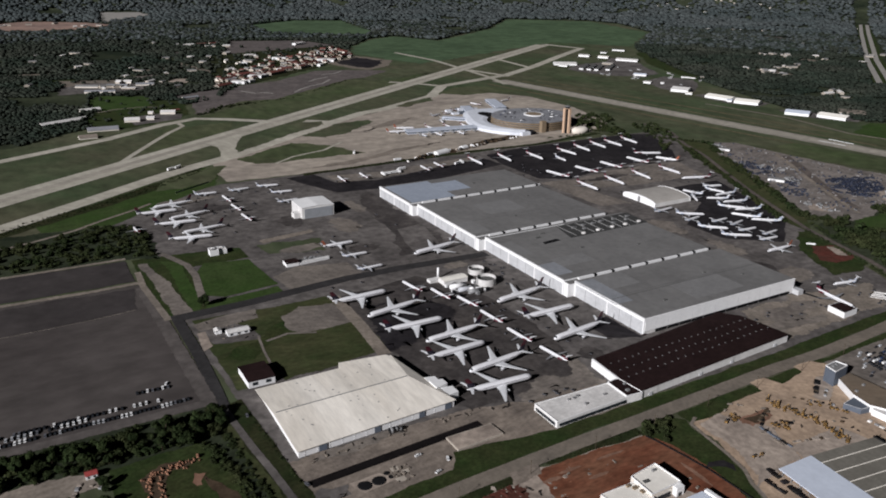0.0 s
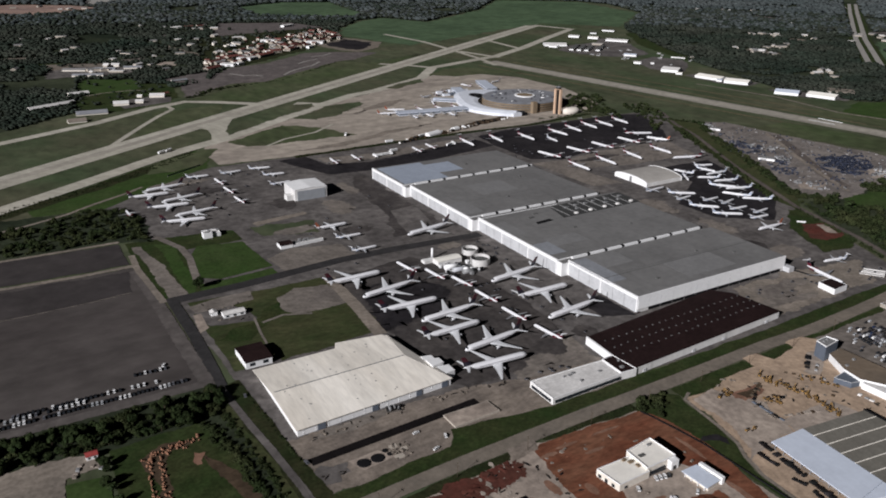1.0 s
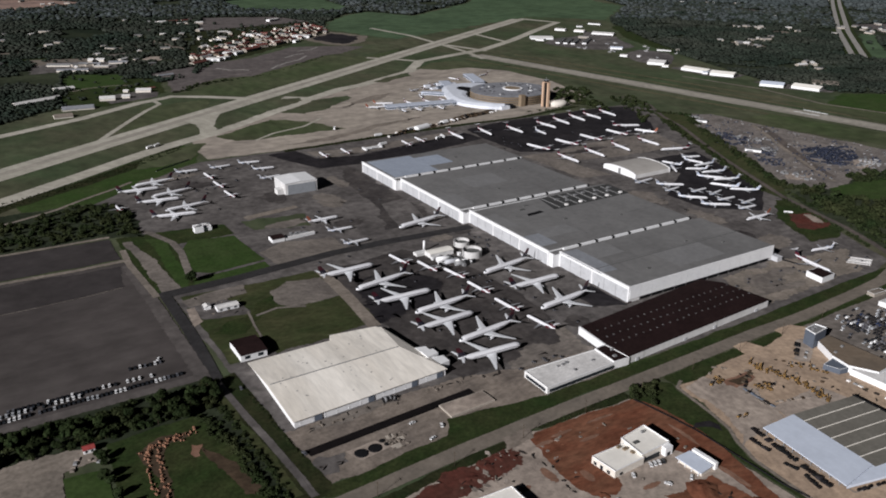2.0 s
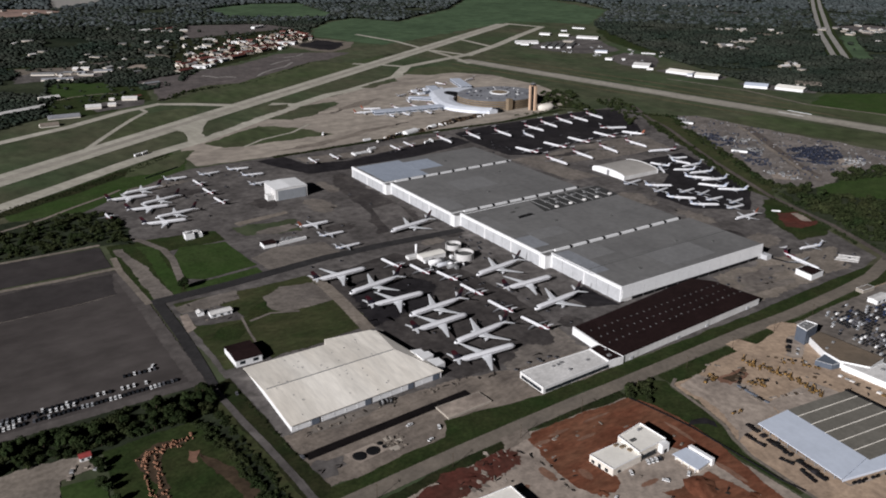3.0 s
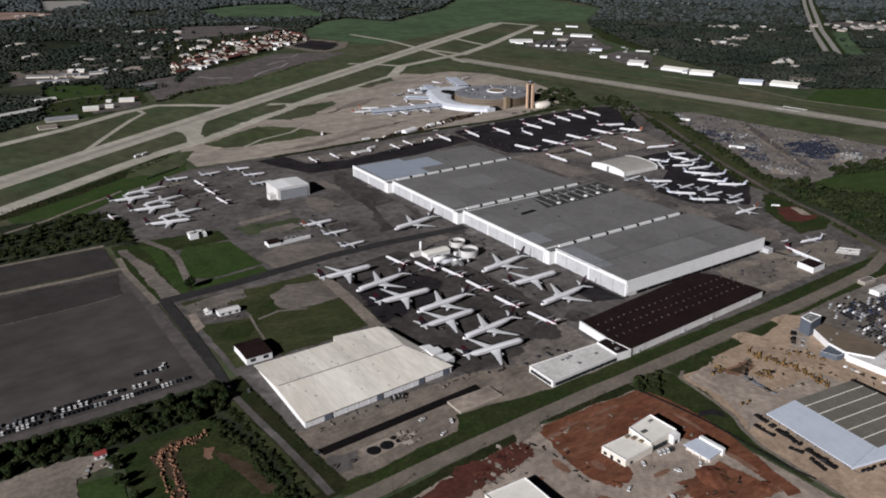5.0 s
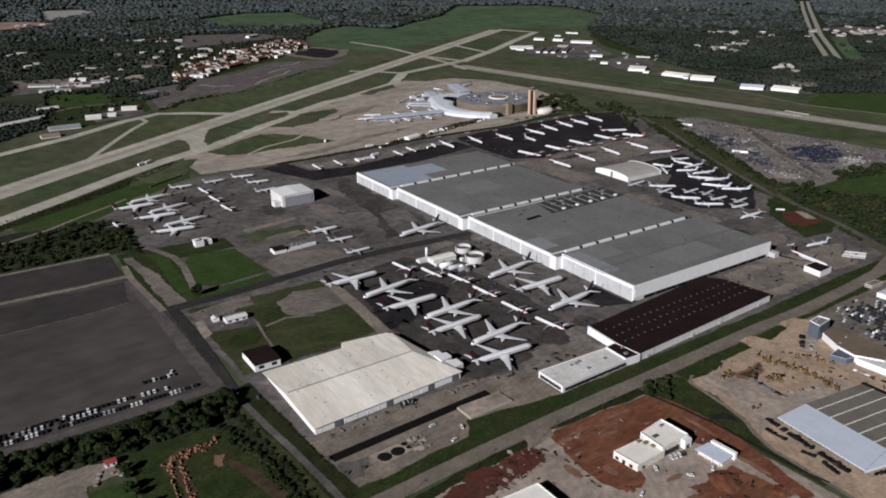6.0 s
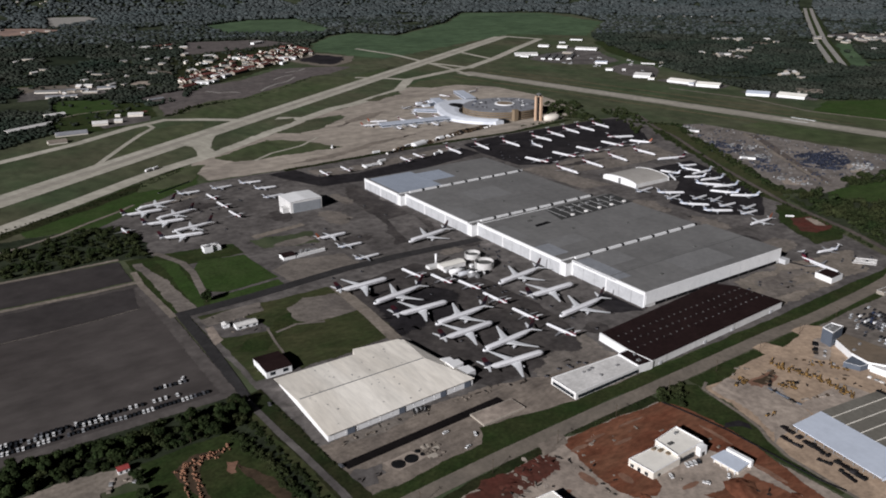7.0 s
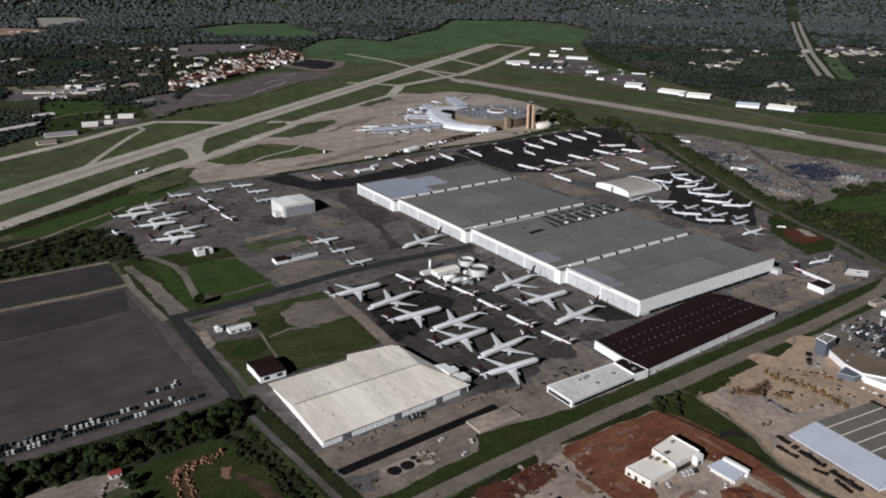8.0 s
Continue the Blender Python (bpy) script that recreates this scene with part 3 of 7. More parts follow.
patch("apron_resurfaced", [(-101, 600), (-86, 552), (-66, 506), (-11, 498), (10, 488), (170, 520), (210, 530), (205, 575), (5, 536), (-50, 552), (-62, 606)], M["asphalt_dark"], 0.14, "dark resurfaced asphalt band", "apron", 1)
patch("apron_resurfaced", [(210, 530), (212, 440), (250, 418), (330, 440), (415, 446), (470, 432), (509, 482), (562, 590), (520, 606), (300, 606), (220, 590)], M["asphalt_dark"], 0.14, "dark asphalt parking apron for jets", "apron", 1)
patch("apron_resurfaced", [(349, 318), (431, 318), (400, 230), (364, 148), (300, 100), (250, 140), (248, 195), (330, 250)], M["asphalt_dark"], 0.14, "dark asphalt stand packed with jets", "apron", 1)
patch("apron_resurfaced", [(-205, 190), (-110, 205), (-75, 160), (-70, 30), (-95, -25), (-190, -30), (-200, 60)], M["asphalt_mid"], 0.14, "patched dark asphalt stand under the parked jets", "apron", 2)
patch("apron_resurfaced", [(-187, 160), (-152, 158), (-125, 148), (-116, 122), (-140, 84), (-181, 75), (-202, 74), (-196, 110)], M["asphalt_dark"], 0.15, "oil-blackened asphalt under the parked jets", "apron", 5, 6)
patch("apron_resurfaced", [(-44, 480), (-28, 480), (-30, 380), (-25, 300), (-60, 248), (-98, 262), (-72, 330), (-64, 420)], M["asphalt_mid"], 0.13, "dark asphalt in front of the hangar", "apron", 3)
patch("apron_resurfaced", [(-4, -3), (-4, 44), (-32, 36), (-30, 10)], M["asphalt_dark"], 0.14, "darker patch of apron before the hangar corner", "apron", 0.6)
patch("apron_slab", [(-62, 338), (-27, 341), (-44, 270), (-83, 242), (-75, 290)], M["asphalt"], 0.14, "worn lighter asphalt before the hangar", "apron", 0.8)
patch("apron_slab", [(-46, 545), (195, 556), (195, 590), (5, 575), (-50, 590)], M["slab"], 0.13, "pale concrete strip by the fence", "apron", 1)
patch("apron_slab", [(205, 300), (250, 290), (240, 370), (330, 350), (440, 350), (460, 420), (330, 430), (250, 412), (200, 420)], M["slab"], 0.13, "pale concrete stand behind the hangar", "apron", 2)
patch("apron_slab", [(-233, 267), (-203, 283), (-154, 269), (-152, 226), (-226, 220)], M["slab"], 0.13, "pale concrete slab with light stains", "apron", 1.5)
patch("apron_slab", [(-213, 374), (-150, 384), (-149, 374), (-212, 362)], M["gravel"], 0.13, "pale tan bare strip", "apron", 1.2)
patch("apron_slab", [(96, -62), (240, -60), (275, -20), (200, -6), (110, -6)], M["gravel"], 0.13, "tan worn yard beside the hangar", "apron", 3)
patch("apron_slab", [(-150, -45), (-78, -45), (-78, 5), (-100, -5), (-150, -30)], M["slab"], 0.13, "tan worn concrete between the buildings", "apron", 3)
patch("yard", [(-326, -89), (-295, -90), (-261, -86), (-235, -86), (-224, -68), (-188, -76), (-150, -80), (-88, -80), (-88, -45), (-150, -40), (-190, -28), (-315, -29), (-330, -30)], M["yard"], 0.13, "tan dusty yard by the long hall", "yard", 1.5)
patch("yard", [(-317, -63), (-298, -66), (-300, -76), (-309, -82), (-322, -81)], M["asphalt"], 0.17, "dark oil-stained corner of the yard", "yard", 2.5)
patch("apron_slab", [(-298, -66), (-277, -65), (-271, -76), (-293, -79)], M["plot"], 0.18, "pale concrete slab under the tarpaulins", "apron", 0.6)
patch("yard", [(-300, -30), (-250, -28), (-240, -33), (-280, -38), (-310, -36)], M["slab"], 0.15, "darker worn strip before the loading doors", "yard", 2.6, 4)
for x, y, w, d in ((-180, 330, 26, 10), (-245, 560, 40, 8), (-110, 380, 16, 30), (-70, 440, 10, 26), (-60, 210, 14, 8), (220, 200, 16, 30), (230, 120, 14, 30), (120, -45, 30, 8), (170, -25, 20, 8), (-120, -25, 14, 10), (230, 30, 20, 16), (400, 420, 40, 8), (140, -30, 24, 14), (150, -48, 22, 6)):
    patch("apron_stain", [(x + w * math.cos(k * 0.628), y + d * math.sin(k * 0.628)) for k in range(10)], M["slab"], 0.135, "pale worn stain on the apron asphalt", "apron", 4, 6)
for x, y, w, d in ((-230, 510, 30, 14), (-160, 420, 14, 22), (-120, 300, 18, 12), (-95, 110, 10, 30), (-150, 150, 30, 8), (215, 60, 14, 16), (-30, 215, 10, 6), (300, 400, 40, 8), (-60, -5, 10, 12)):
    patch("apron_stain", [(x + w * math.cos(k * 0.628), y + d * math.sin(k * 0.628)) for k in range(10)], M["asphalt_mid"], 0.145, "dark oily stain on the apron asphalt", "apron", 4, 6)
patch("verge", [(-346, 376), (-300, 372), (-238, 362), (-238, 330), (-300, 330), (-303, 214), (-345, 214)], M["verge"], 0.12, "olive grass between lot and lawn", "grass", 1)
patch("verge", [(-219, 362), (-150, 350), (-160, 312), (-215, 330)], M["infield"], 0.12, "worn olive grass in the apron", "grass", 3)
strip("path", [(-318, 384), (-312, 374), (-299, 337), (-298, 306), (-303, 271), (-307, 240)], 7, M["slab"], 0.2, "pale worn path beside the lawn", "path", feather=3)
patch("lawn", [(-320, 360), (-302, 348), (-306, 300), (-308, 252), (-315, 214), (-321, 210), (-320, 267), (-318, 332)], M["lawn"], 0.15, "green grass strip", "grass", 1)
patch("lawn", [(-298, 307), (-284, 334), (-240, 325), (-234, 248), (-287, 242), (-301, 252), (-299, 277)], M["lawn"], 0.15, "mown bright green square of grass", "grass", 0.6)
patch("lawn", [(-304, 238), (-288, 238), (-236, 243), (-235, 222), (-305, 217), (-311, 217)], M["lawn"], 0.15, "mown bright green strip of grass", "grass", 0.6)
patch("gravel_strip", [(-342, 362), (-339, 320), (-337, 228), (-338, 216), (-321, 214), (-323, 296), (-331, 332), (-333, 360)], M["slab"], 0.14, "pale gravel strip beside the lot", "gravel", 1.2)
patch("waste_ground", [(-326, 205), (-262, 200), (-205, 200), (-196, 78), (-325, 72)], M["olive"], 0.13, "rough worn grass behind the long hall", "grass", 1)
patch("yard", [(-330, 193), (-300, 187), (-284, 170), (-284, 146), (-311, 149), (-321, 153), (-324, 178)], M["asphalt"], 0.15, "grey paved yard round the white houses", "yard", 1)
patch("yard", [(-327, 197), (-299, 202), (-271, 203), (-274, 184), (-301, 181), (-325, 182)], M["slab"], 0.165, "dusty pinkish strip along the road", "yard", 0.8)
patch("yard", [(-328, 178), (-321, 179), (-322, 150), (-331, 144)], M["plot"], 0.17, "bare tan earth patch", "yard", 0.6)
patch("lawn", [(-323, 125), (-309, 137), (-285, 146), (-272, 162), (-254, 170), (-256, 150), (-277, 136), (-300, 112)], M["verge"], 0.16, "patch of green grass", "grass", 2)
patch("lawn", [(-287, 113), (-268, 124), (-248, 131), (-217, 135), (-207, 127), (-208, 83), (-246, 72), (-290, 70), (-290, 90)], M["olive"], 0.16, "olive green grass behind the hall", "grass", 2)
strip("path", [(-285, 150), (-289, 122), (-291, 100)], 2, M["slab"], 0.19, "thin worn path to the hut", "path", feather=1.5)
strip("path", [(-282, 138), (-262, 143), (-240, 134)], 3, M["slab"], 0.19, "thin worn path in the grass", "path", feather=2)
patch("apron_slab", [(-256, 177), (-235, 190), (-206, 182), (-206, 139), (-228, 137), (-249, 137), (-259, 149)], M["slab"], 0.17, "old concrete slab with stains", "apron", 1.4)
strip("path", [(-199, 195), (-202, 130), (-207, 72)], 11, M["gravel"], 0.18, "pale gravel path along the stand", "path", feather=3)
strip("tar_strip", [(-318, -56), (-193, -48)], 7.5, M["tar"], 0.18, "black tarred strip along the yard", "strip", feather=1.2)

# the large lots beside the base
patch("car_park", [(-700, 60), (-345, 65), (-347, 306), (-700, 318)], M["lot"], 0.13, "large empty lot of worn dark asphalt", "car park", 0.8)
patch("car_park", [(-700, 322), (-352, 317), (-352, 378), (-700, 390)], M["lot_dark"], 0.13, "empty dark asphalt lot", "car park", 0.8)
patch("car_park", [(-700, 306), (-700, 250), (-560, 246), (-448, 245), (-396, 247), (-362, 252), (-356, 300)], M["lot_dark"], 0.15, "older darker asphalt of the empty lot", "car park", 4, 30)
strip("path", [(-700, 243), (-448, 244), (-396, 246), (-364, 250)], 1.6, M["slab"], 0.19, "faint pale joint across the lot", "path", feather=2)
strip("path", [(-700, 322), (-394, 310), (-347, 312)], 6, M["gravel"], 0.17, "pale strip between two lots", "path", feather=3)
strip("path", [(-700, 392), (-432, 383), (-350, 383)], 5, M["gravel"], 0.17, "pale edge of the lot", "path", feather=3)
strip("path", [(-346, 340), (-348, 300), (-343, 215)], 6, M["gravel"], 0.18, "pale concrete edge of the lot", "path", feather=3)
patch("lawn", [(840, 480), (890, 431), (935, 281), (1000, 100), (1000, -250), (925, -250), (850, 230)], M["field"], 0.07, "green grass east of the cross runway", "grass", 4, 20)
patch("lawn", [(655, 425), (735, 425), (780, 230), (850, -200), (740, -200), (720, 150), (665, 330)], M["field"], 0.07, "green grass west of the cross runway", "grass", 4, 20)
patch("lawn", [(-180, 1000), (-60, 1010), (-90, 930), (-235, 835), (-260, 850)], M["field"], 0.07, "green grass beside the taxiway", "grass", 4, 20)
patch("hall_apron", [(935, 1304), (1020, 1362), (1128, 1370), (1200, 1440), (1240, 1380), (1160, 1245), (1111, 1140), (1034, 1105), (973, 1150), (940, 1211)], M["asphalt"], 0.10, "grey tarmac between the far halls", "apron", 3, 20)
patch("hall_apron", [(985, 1055), (1083, 1090), (1105, 1015), (1050, 944), (985, 890), (940, 880), (935, 955)], M["asphalt"], 0.10, "grey tarmac by the far hall", "apron", 3, 20)
patch("hall_apron", [(940, 850), (985, 850), (1010, 700), (960, 690), (930, 740)], M["asphalt"], 0.10, "grey tarmac before the white halls", "apron", 3, 20)
patch("hall_apron", [(960, 640), (1110, 600), (1110, 520), (1000, 490), (955, 560)], M["asphalt"], 0.10, "grey tarmac round the eastern halls", "apron", 3, 20)
# roads
strip("road_1", [(-700, -150), (-400, -122), (-325, -108), (-238, -102), (-193, -100), (-142, -98), (-88, -97), (-27, -95), (46, -92.5), (101, -93), (144, -91), (192, -88), (234, -84), (300, -66), (420, -45)], 12, M["road"], 0.19, "pale grey two-lane road", "road", feather=1.5)
strip("road_2", [(-336, 222), (-336, 140), (-338, 92), (-340, 56)], 9.5, M["road_dark"], 0.16, "dark narrow asphalt road", "road", feather=1.5)
strip("lane", [(-340, 56), (-339, 32), (-337, 1), (-334, -31), (-331, -73), (-330, -95)], 5, M["asphalt"], 0.18, "worn grey lane beside the hall", "lane", feather=2.5)
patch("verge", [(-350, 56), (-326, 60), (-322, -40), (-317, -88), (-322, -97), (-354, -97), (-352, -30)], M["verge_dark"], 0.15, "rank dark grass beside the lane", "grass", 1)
patch("verge", [(-346, 30), (-342, 30), (-338, -30), (-335, -90), (-342, -90), (-344, -30)], M["olive"], 0.165, "worn grass beside the lane", "grass", 1.5)
strip("lot_edge", [(-350, 300), (-348, 200), (-347, 66)], 11, M["lot_edge"], 0.17, "brownish worn edge of the lot", "car park", feather=7)
strip("lot_edge", [(-700, 62), (-520, 64), (-342, 66)], 9, M["lot_edge"], 0.175, "brownish worn edge of the lot below the cars", "car park", feather=5)
strip("road_3", [(-338, 216), (-271, 219), (-172, 230), (-116, 230), (-24, 224), (-14, 224)], 13, M["road_dark"], 0.16, "dark asphalt road across the base", "road")
strip("road_4", [(612, 660), (610, 623), (606, 583), (558, 503), (528, 431), (480, 348), (436, 269), (398, 191), (363, 119), (346, 64), (333, 20), (314, -24), (294, -63), (284, -70)], 6.5, M["earth_track"], 0.2, "worn perimeter road between hedges", "road", feather=6)
for off in (-13, 13):
    strip("highway", [(3600 - off * 0.58, 2250 + off * 0.8), (2660 - off * 0.58, 1598 + off * 0.8), (1905 - off * 0.58, 1065 + off * 0.8), (1470 - off * 0.58, 735 + off * 0.8)], 14, M["motorway"], 0.5, "pale highway carriageway through woods", "highway")
strip("highway_verge", [(3600, 2250), (2660, 1598), (1905, 1065), (1470, 735)], 62, M["verge"], 0.3, "grass verges of the highway", "grass", feather=12)
patch("verge", [(-326, -99), (-322, -90), (-295, -90), (-261, -85), (-236, -84), (-229, -76), (-226, -68), (-190, -73), (-152, -79), (-88, -77.5), (88, -74), (167, -70), (238, -68), (262, -68), (268, -74), (234, -77.5), (192, -81.5), (144, -84.5), (101, -86.5), (46, -86), (-27, -88.5), (-88, -90.5), (-142, -91.5), (-193, -93.5), (-238, -95.5), (-320, -101)], M["verge"], 0.14, "green roadside grass", "grass", 0.8)
patch("verge", [(-700, -200), (-700, -165), (-320, -115), (-238, -108.5), (-208, -107), (-209, -114), (-240, -117), (-270, -119), (-330, -128)], M["verge_dark"], 0.12, "dark roadside grass", "grass", 1)
patch("verge", [(84, -99.5), (128, -98.5), (200, -94.5), (270, -80), (290, -90), (207, -101), (167, -104), (124, -105), (90, -106)], M["verge"], 0.11, "olive roadside grass", "grass", 1)
patch("verge", [(-66, -103), (-4, -101), (11, -100.5), (16, -106), (12, -111), (-20, -111.5), (-44, -119), (-66, -116)], M["verge"], 0.135, "green roadside grass before the machine yard", "grass", 0.8)
patch("verge", [(30, -100), (60, -99.5), (84, -103), (60, -107), (34, -111)], M["verge"], 0.135, "green wedge of grass beside the drive", "grass", 0.6)

# building plots across the road
patch("building_plot", [(-420, -330), (-420, -140), (-330, -125), (-200, -108), (-104, -112), (-103, -143), (-100, -192), (-92, -330)], M["plot"], 0.10, "dusty grey-brown building plot", "plot", 1)
patch("clay_plot", [(-105, -113), (-128, -111.5), (-152, -110.5), (-167, -109.5), (-186, -109.5), (-193, -114), (-194, -127), (-197, -137), (-199, -152), (-199, -165), (-195, -176), (-183, -182), (-174, -177), (-171, -166), (-170, -156), (-134, -144), (-121, -173), (-114, -179), (-113, -190), (-115, -223), (-117, -240), (-108, -242), (-94, -172), (-96, -131), (-100, -120)][::-1], M["clay"], 0.15, "raw red clay building plot", "plot", 1.0)
patch("clay_plot", [(-160, -196), (-122, -197), (-116, -236), (-165, -230)], M["clay"], 0.15, "bare red-brown earth round a heap", "plot", 2)
patch("clay_plot", [(-207, -121), (-209, -117), (-214, -116), (-234, -117), (-265, -119), (-290, -124), (-330, -131), (-330, -148), (-280, -139), (-261, -138), (-236, -136), (-213, -132)], M["earth_red"], 0.15, "dark red heaped earth", "plot", 3, 4)
patch("verge", [(-182, -105), (-142, -104), (-104, -103), (-104, -112), (-133, -110.5), (-180, -108.5)], M["verge_dark"], 0.14, "dark rank bank along the plot", "grass", 0.8)
patch("creek_bank", [(-107, -114), (-96, -103), (-75, -103), (-66, -112), (-70, -119), (-74, -153), (-79, -173), (-86, -185), (-91, -200), (-93, -240), (-96, -240), (-97, -200), (-97, -170), (-102, -151), (-105, -122)], M["verge"], 0.13, "overgrown green creek bank", "grass", 1)
patch("driveway", [(-212, -116), (-190, -114), (-186, -104), (-208, -104)], M["yard"], 0.2, "dusty entry from the road to the plot", "drive", 1)
for x, y, w, d in ((-188, -122, 7, 2), (-172, -119, 9, 1.5), (-140, -119, 12, 1.2), (-186, -160, 3, 6), (-106, -160, 1.6, 14), (-112, -205, 2, 12), (-160, -132, 8, 1.6)):
    patch("bare_patch", [(x + w * math.cos(k * 0.628), y + d * math.sin(k * 0.628)) for k in range(10)], M["clay_pale"], 0.17, "paler trodden clay", "ground", 1.2, 3)
for x, y, w, d in ((-205, -148, 3, 8), (-160, -186, 7, 2), (-228, -150, 8, 2.5), (-170, -205, 12, 3), (-205, -190, 5, 9), (-245, -145, 6, 2)):
    patch("bare_patch", [(x + w * math.cos(k * 0.628), y + d * math.sin(k * 0.628)) for k in range(10)], M["clay_pale"], 0.14, "reddish mud trodden over the plot", "ground", 3.2, 2.5)
patch("pond", [(-96, -158), (-90, -155), (-80, -158), (-78, -164), (-82, -170), (-84, -164), (-90, -160)], M["asphalt_dark"], 0.17, "dark crescent of a retention pond", "pond", 0.6)
patch("machine_yard", [(-65, -116), (30, -103), (110, -106), (300, -95), (420, -60), (420, -420), (-91, -420), (-91, -240), (-89, -203), (-83, -185), (-75, -172), (-70, -150)], M["sand"], 0.11, "sandy machine yard", "yard", 1.5)
patch("yard", [(-62, -120), (-40, -117), (-24, -141), (-30, -168), (-36, -182), (-62, -182), (-74, -178), (-66, -160), (-62, -140)], M["plot"], 0.13, "grey trodden part of the machine yard", "yard", 2)
patch("yard", [(38, -134), (70, -117), (74, -121), (60, -135), (44, -143)], M["plot"], 0.15, "stained ground beside the depot", "yard", 2.5, 4)
patch("yard", [(-30, -168), (20, -168), (24, -188), (-34, -184)], M["plot"], 0.15, "pale concrete lane behind the store", "yard", 1.0)
patch("yard", [(-33, -127), (-8, -129), (-9, -138), (-32, -140), (-36, -134)], M["clay_pale"], 0.17, "reddish spoil ground", "yard", 1.2, 4)
patch("yard", [(-30, -130), (-14, -132), (-16, -137), (-28, -138)], M["earth"], 0.185, "dark brown spoil ground", "yard", 1, 4)
strip("path", [(-58, -113), (-67, -118), (-70, -136), (-72, -152), (-76, -171), (-83, -183), (-89, -201), (-91, -235), (-92, -255)], 2.6, M["gravel"], 0.2, "pale kerbed path by the creek", "path", feather=0.8)
patch("driveway", [(14, -98), (30, -98), (32, -114), (12, -114)], M["sand"], 0.18, "sandy driveway from the road to the yard", "drive", 1)
patch("driveway", [(64, -98), (84, -98), (96, -112), (62, -116)], M["sand"], 0.18, "sandy driveway to the car park", "drive", 1)
patch("store_car_park", [(-74, -180), (-64, -176), (-34, -184), (-60, -186), (-64, -250), (60, -265), (60, -420), (-91, -420), (-91.5, -250), (-89.5, -203), (-84, -187)], M["plot"], 0.15, "grey concrete parking rows beside the store", "car park", 0.8)
patch("car_park", [(92, -104), (300, -98), (300, -185), (88, -185), (84, -132)], M["slab"], 0.14, "worn grey car park full of cars", "car park", 1)
patch("field", [(-421, 17), (-366, 20), (-355, 0), (-352, -90), (-422, -120), (-424, -31)], M["verge"], 0.13, "green plot beside the lane", "grass", 1)
patch("bare_patch", [(-371, -17), (-364, -29), (-357, -55), (-352, -80), (-363, -73), (-369, -42)], M["earth"], 0.16, "trodden brown track across the plot", "ground", 1.5, 5)
patch("bare_patch", [(-376, -11), (-370, -14), (-375, -25), (-379, -21)], M["clay_pale"], 0.16, "pale bare spot in the grass", "ground", 1, 4)
patch("clay_plot", [(-407, -2), (-396, 4), (-372, 6), (-372, 0), (-390, -6), (-396, -26), (-398, -55), (-406, -55), (-403, -24)], M["earth"], 0.15, "red-brown earth under the timber stacks", "plot", 3, 4)
patch("yard", [(-620, 10), (-473, 23), (-442, 22), (-427, 16), (-427, 2), (-448, 0), (-450, -20), (-450, -60), (-620, -60)], M["gravel"], 0.13, "pale concrete yard by the trees", "yard", 1)
patch("lawn", [(-449, -6), (-427, -9), (-427, -60), (-449, -60)], M["lawn"], 0.15, "dark green lawn", "grass", 0.5)
patch("verge", [(566, 540), (598, 487), (562, 438), (516, 363), (483, 298), (447, 234), (422, 191), (395, 142), (355, 109), (361, 145), (394, 215), (459, 330), (495, 407), (541, 487)], M["olive"], 0.13, "olive grass between two hedges", "grass", 2)
patch("scrap_yard", [(616, 492), (644, 473), (652, 379), (667, 285), (677, 215), (690, 143), (648, 118), (579, 108), (521, 120), (440, 108), (420, 134), (413, 156), (450, 236), (494, 312), (534, 400), (580, 470)], M["dust"], 0.12, "grey-brown scrap yard ground", "yard", 3, 20)
strip("path", [(640, 372), (600, 310), (545, 236), (508, 182), (486, 140)], 16, M["earth_track"], 0.17, "darker trodden lane through the scrap yard", "path", feather=6)
strip("path", [(640, 390), (619, 353), (557, 265), (514, 197), (473, 127)], 7, M["gravel"], 0.19, "pale track through the scrap yard", "path", feather=3)
patch("bare_patch", [(450, 182), (481, 161), (442, 147), (430, 164)], M["plot"], 0.16, "pale bare ground in the scrap yard", "ground", 3, 6)
patch("bare_patch", [(590, 182), (608, 163), (573, 134), (554, 147)], M["plot"], 0.16, "pale bare ground in the scrap yard", "ground", 3, 6)
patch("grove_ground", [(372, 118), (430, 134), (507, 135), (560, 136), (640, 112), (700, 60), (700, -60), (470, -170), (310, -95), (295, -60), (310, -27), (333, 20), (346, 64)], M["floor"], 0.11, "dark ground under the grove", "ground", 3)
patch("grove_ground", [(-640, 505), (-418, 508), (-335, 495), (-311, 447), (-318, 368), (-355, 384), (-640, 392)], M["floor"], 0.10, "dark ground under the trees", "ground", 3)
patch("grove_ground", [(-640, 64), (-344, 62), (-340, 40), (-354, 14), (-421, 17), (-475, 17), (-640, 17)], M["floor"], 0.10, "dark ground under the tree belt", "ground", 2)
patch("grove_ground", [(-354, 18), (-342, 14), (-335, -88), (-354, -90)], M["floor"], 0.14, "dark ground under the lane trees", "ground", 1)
patch("meadow", [(440, 112), (497, 112), (553, 98), (640, 66), (560, 0), (483, 26), (420, 84)], M["lawn"], 0.13, "green meadow in the woods", "grass", 3)
patch("lawn", [(344, 116), (355, 109), (324, 15), (295, 3), (262, 10), (275, 40), (292, 75)], M["verge"], 0.14, "green grass by the fire station", "grass", 2)
patch("clay_plot", [(316, 77), (346, 64), (327, 30), (295, 30), (286, 44)], M["earth_red"], 0.16, "dark red earth plot", "plot", 2)
patch("bare_patch", [(329, 67), (341, 61), (324, 38), (317, 46)], M["plot"], 0.18, "pale slab on the red earth plot", "ground", 1, 4)


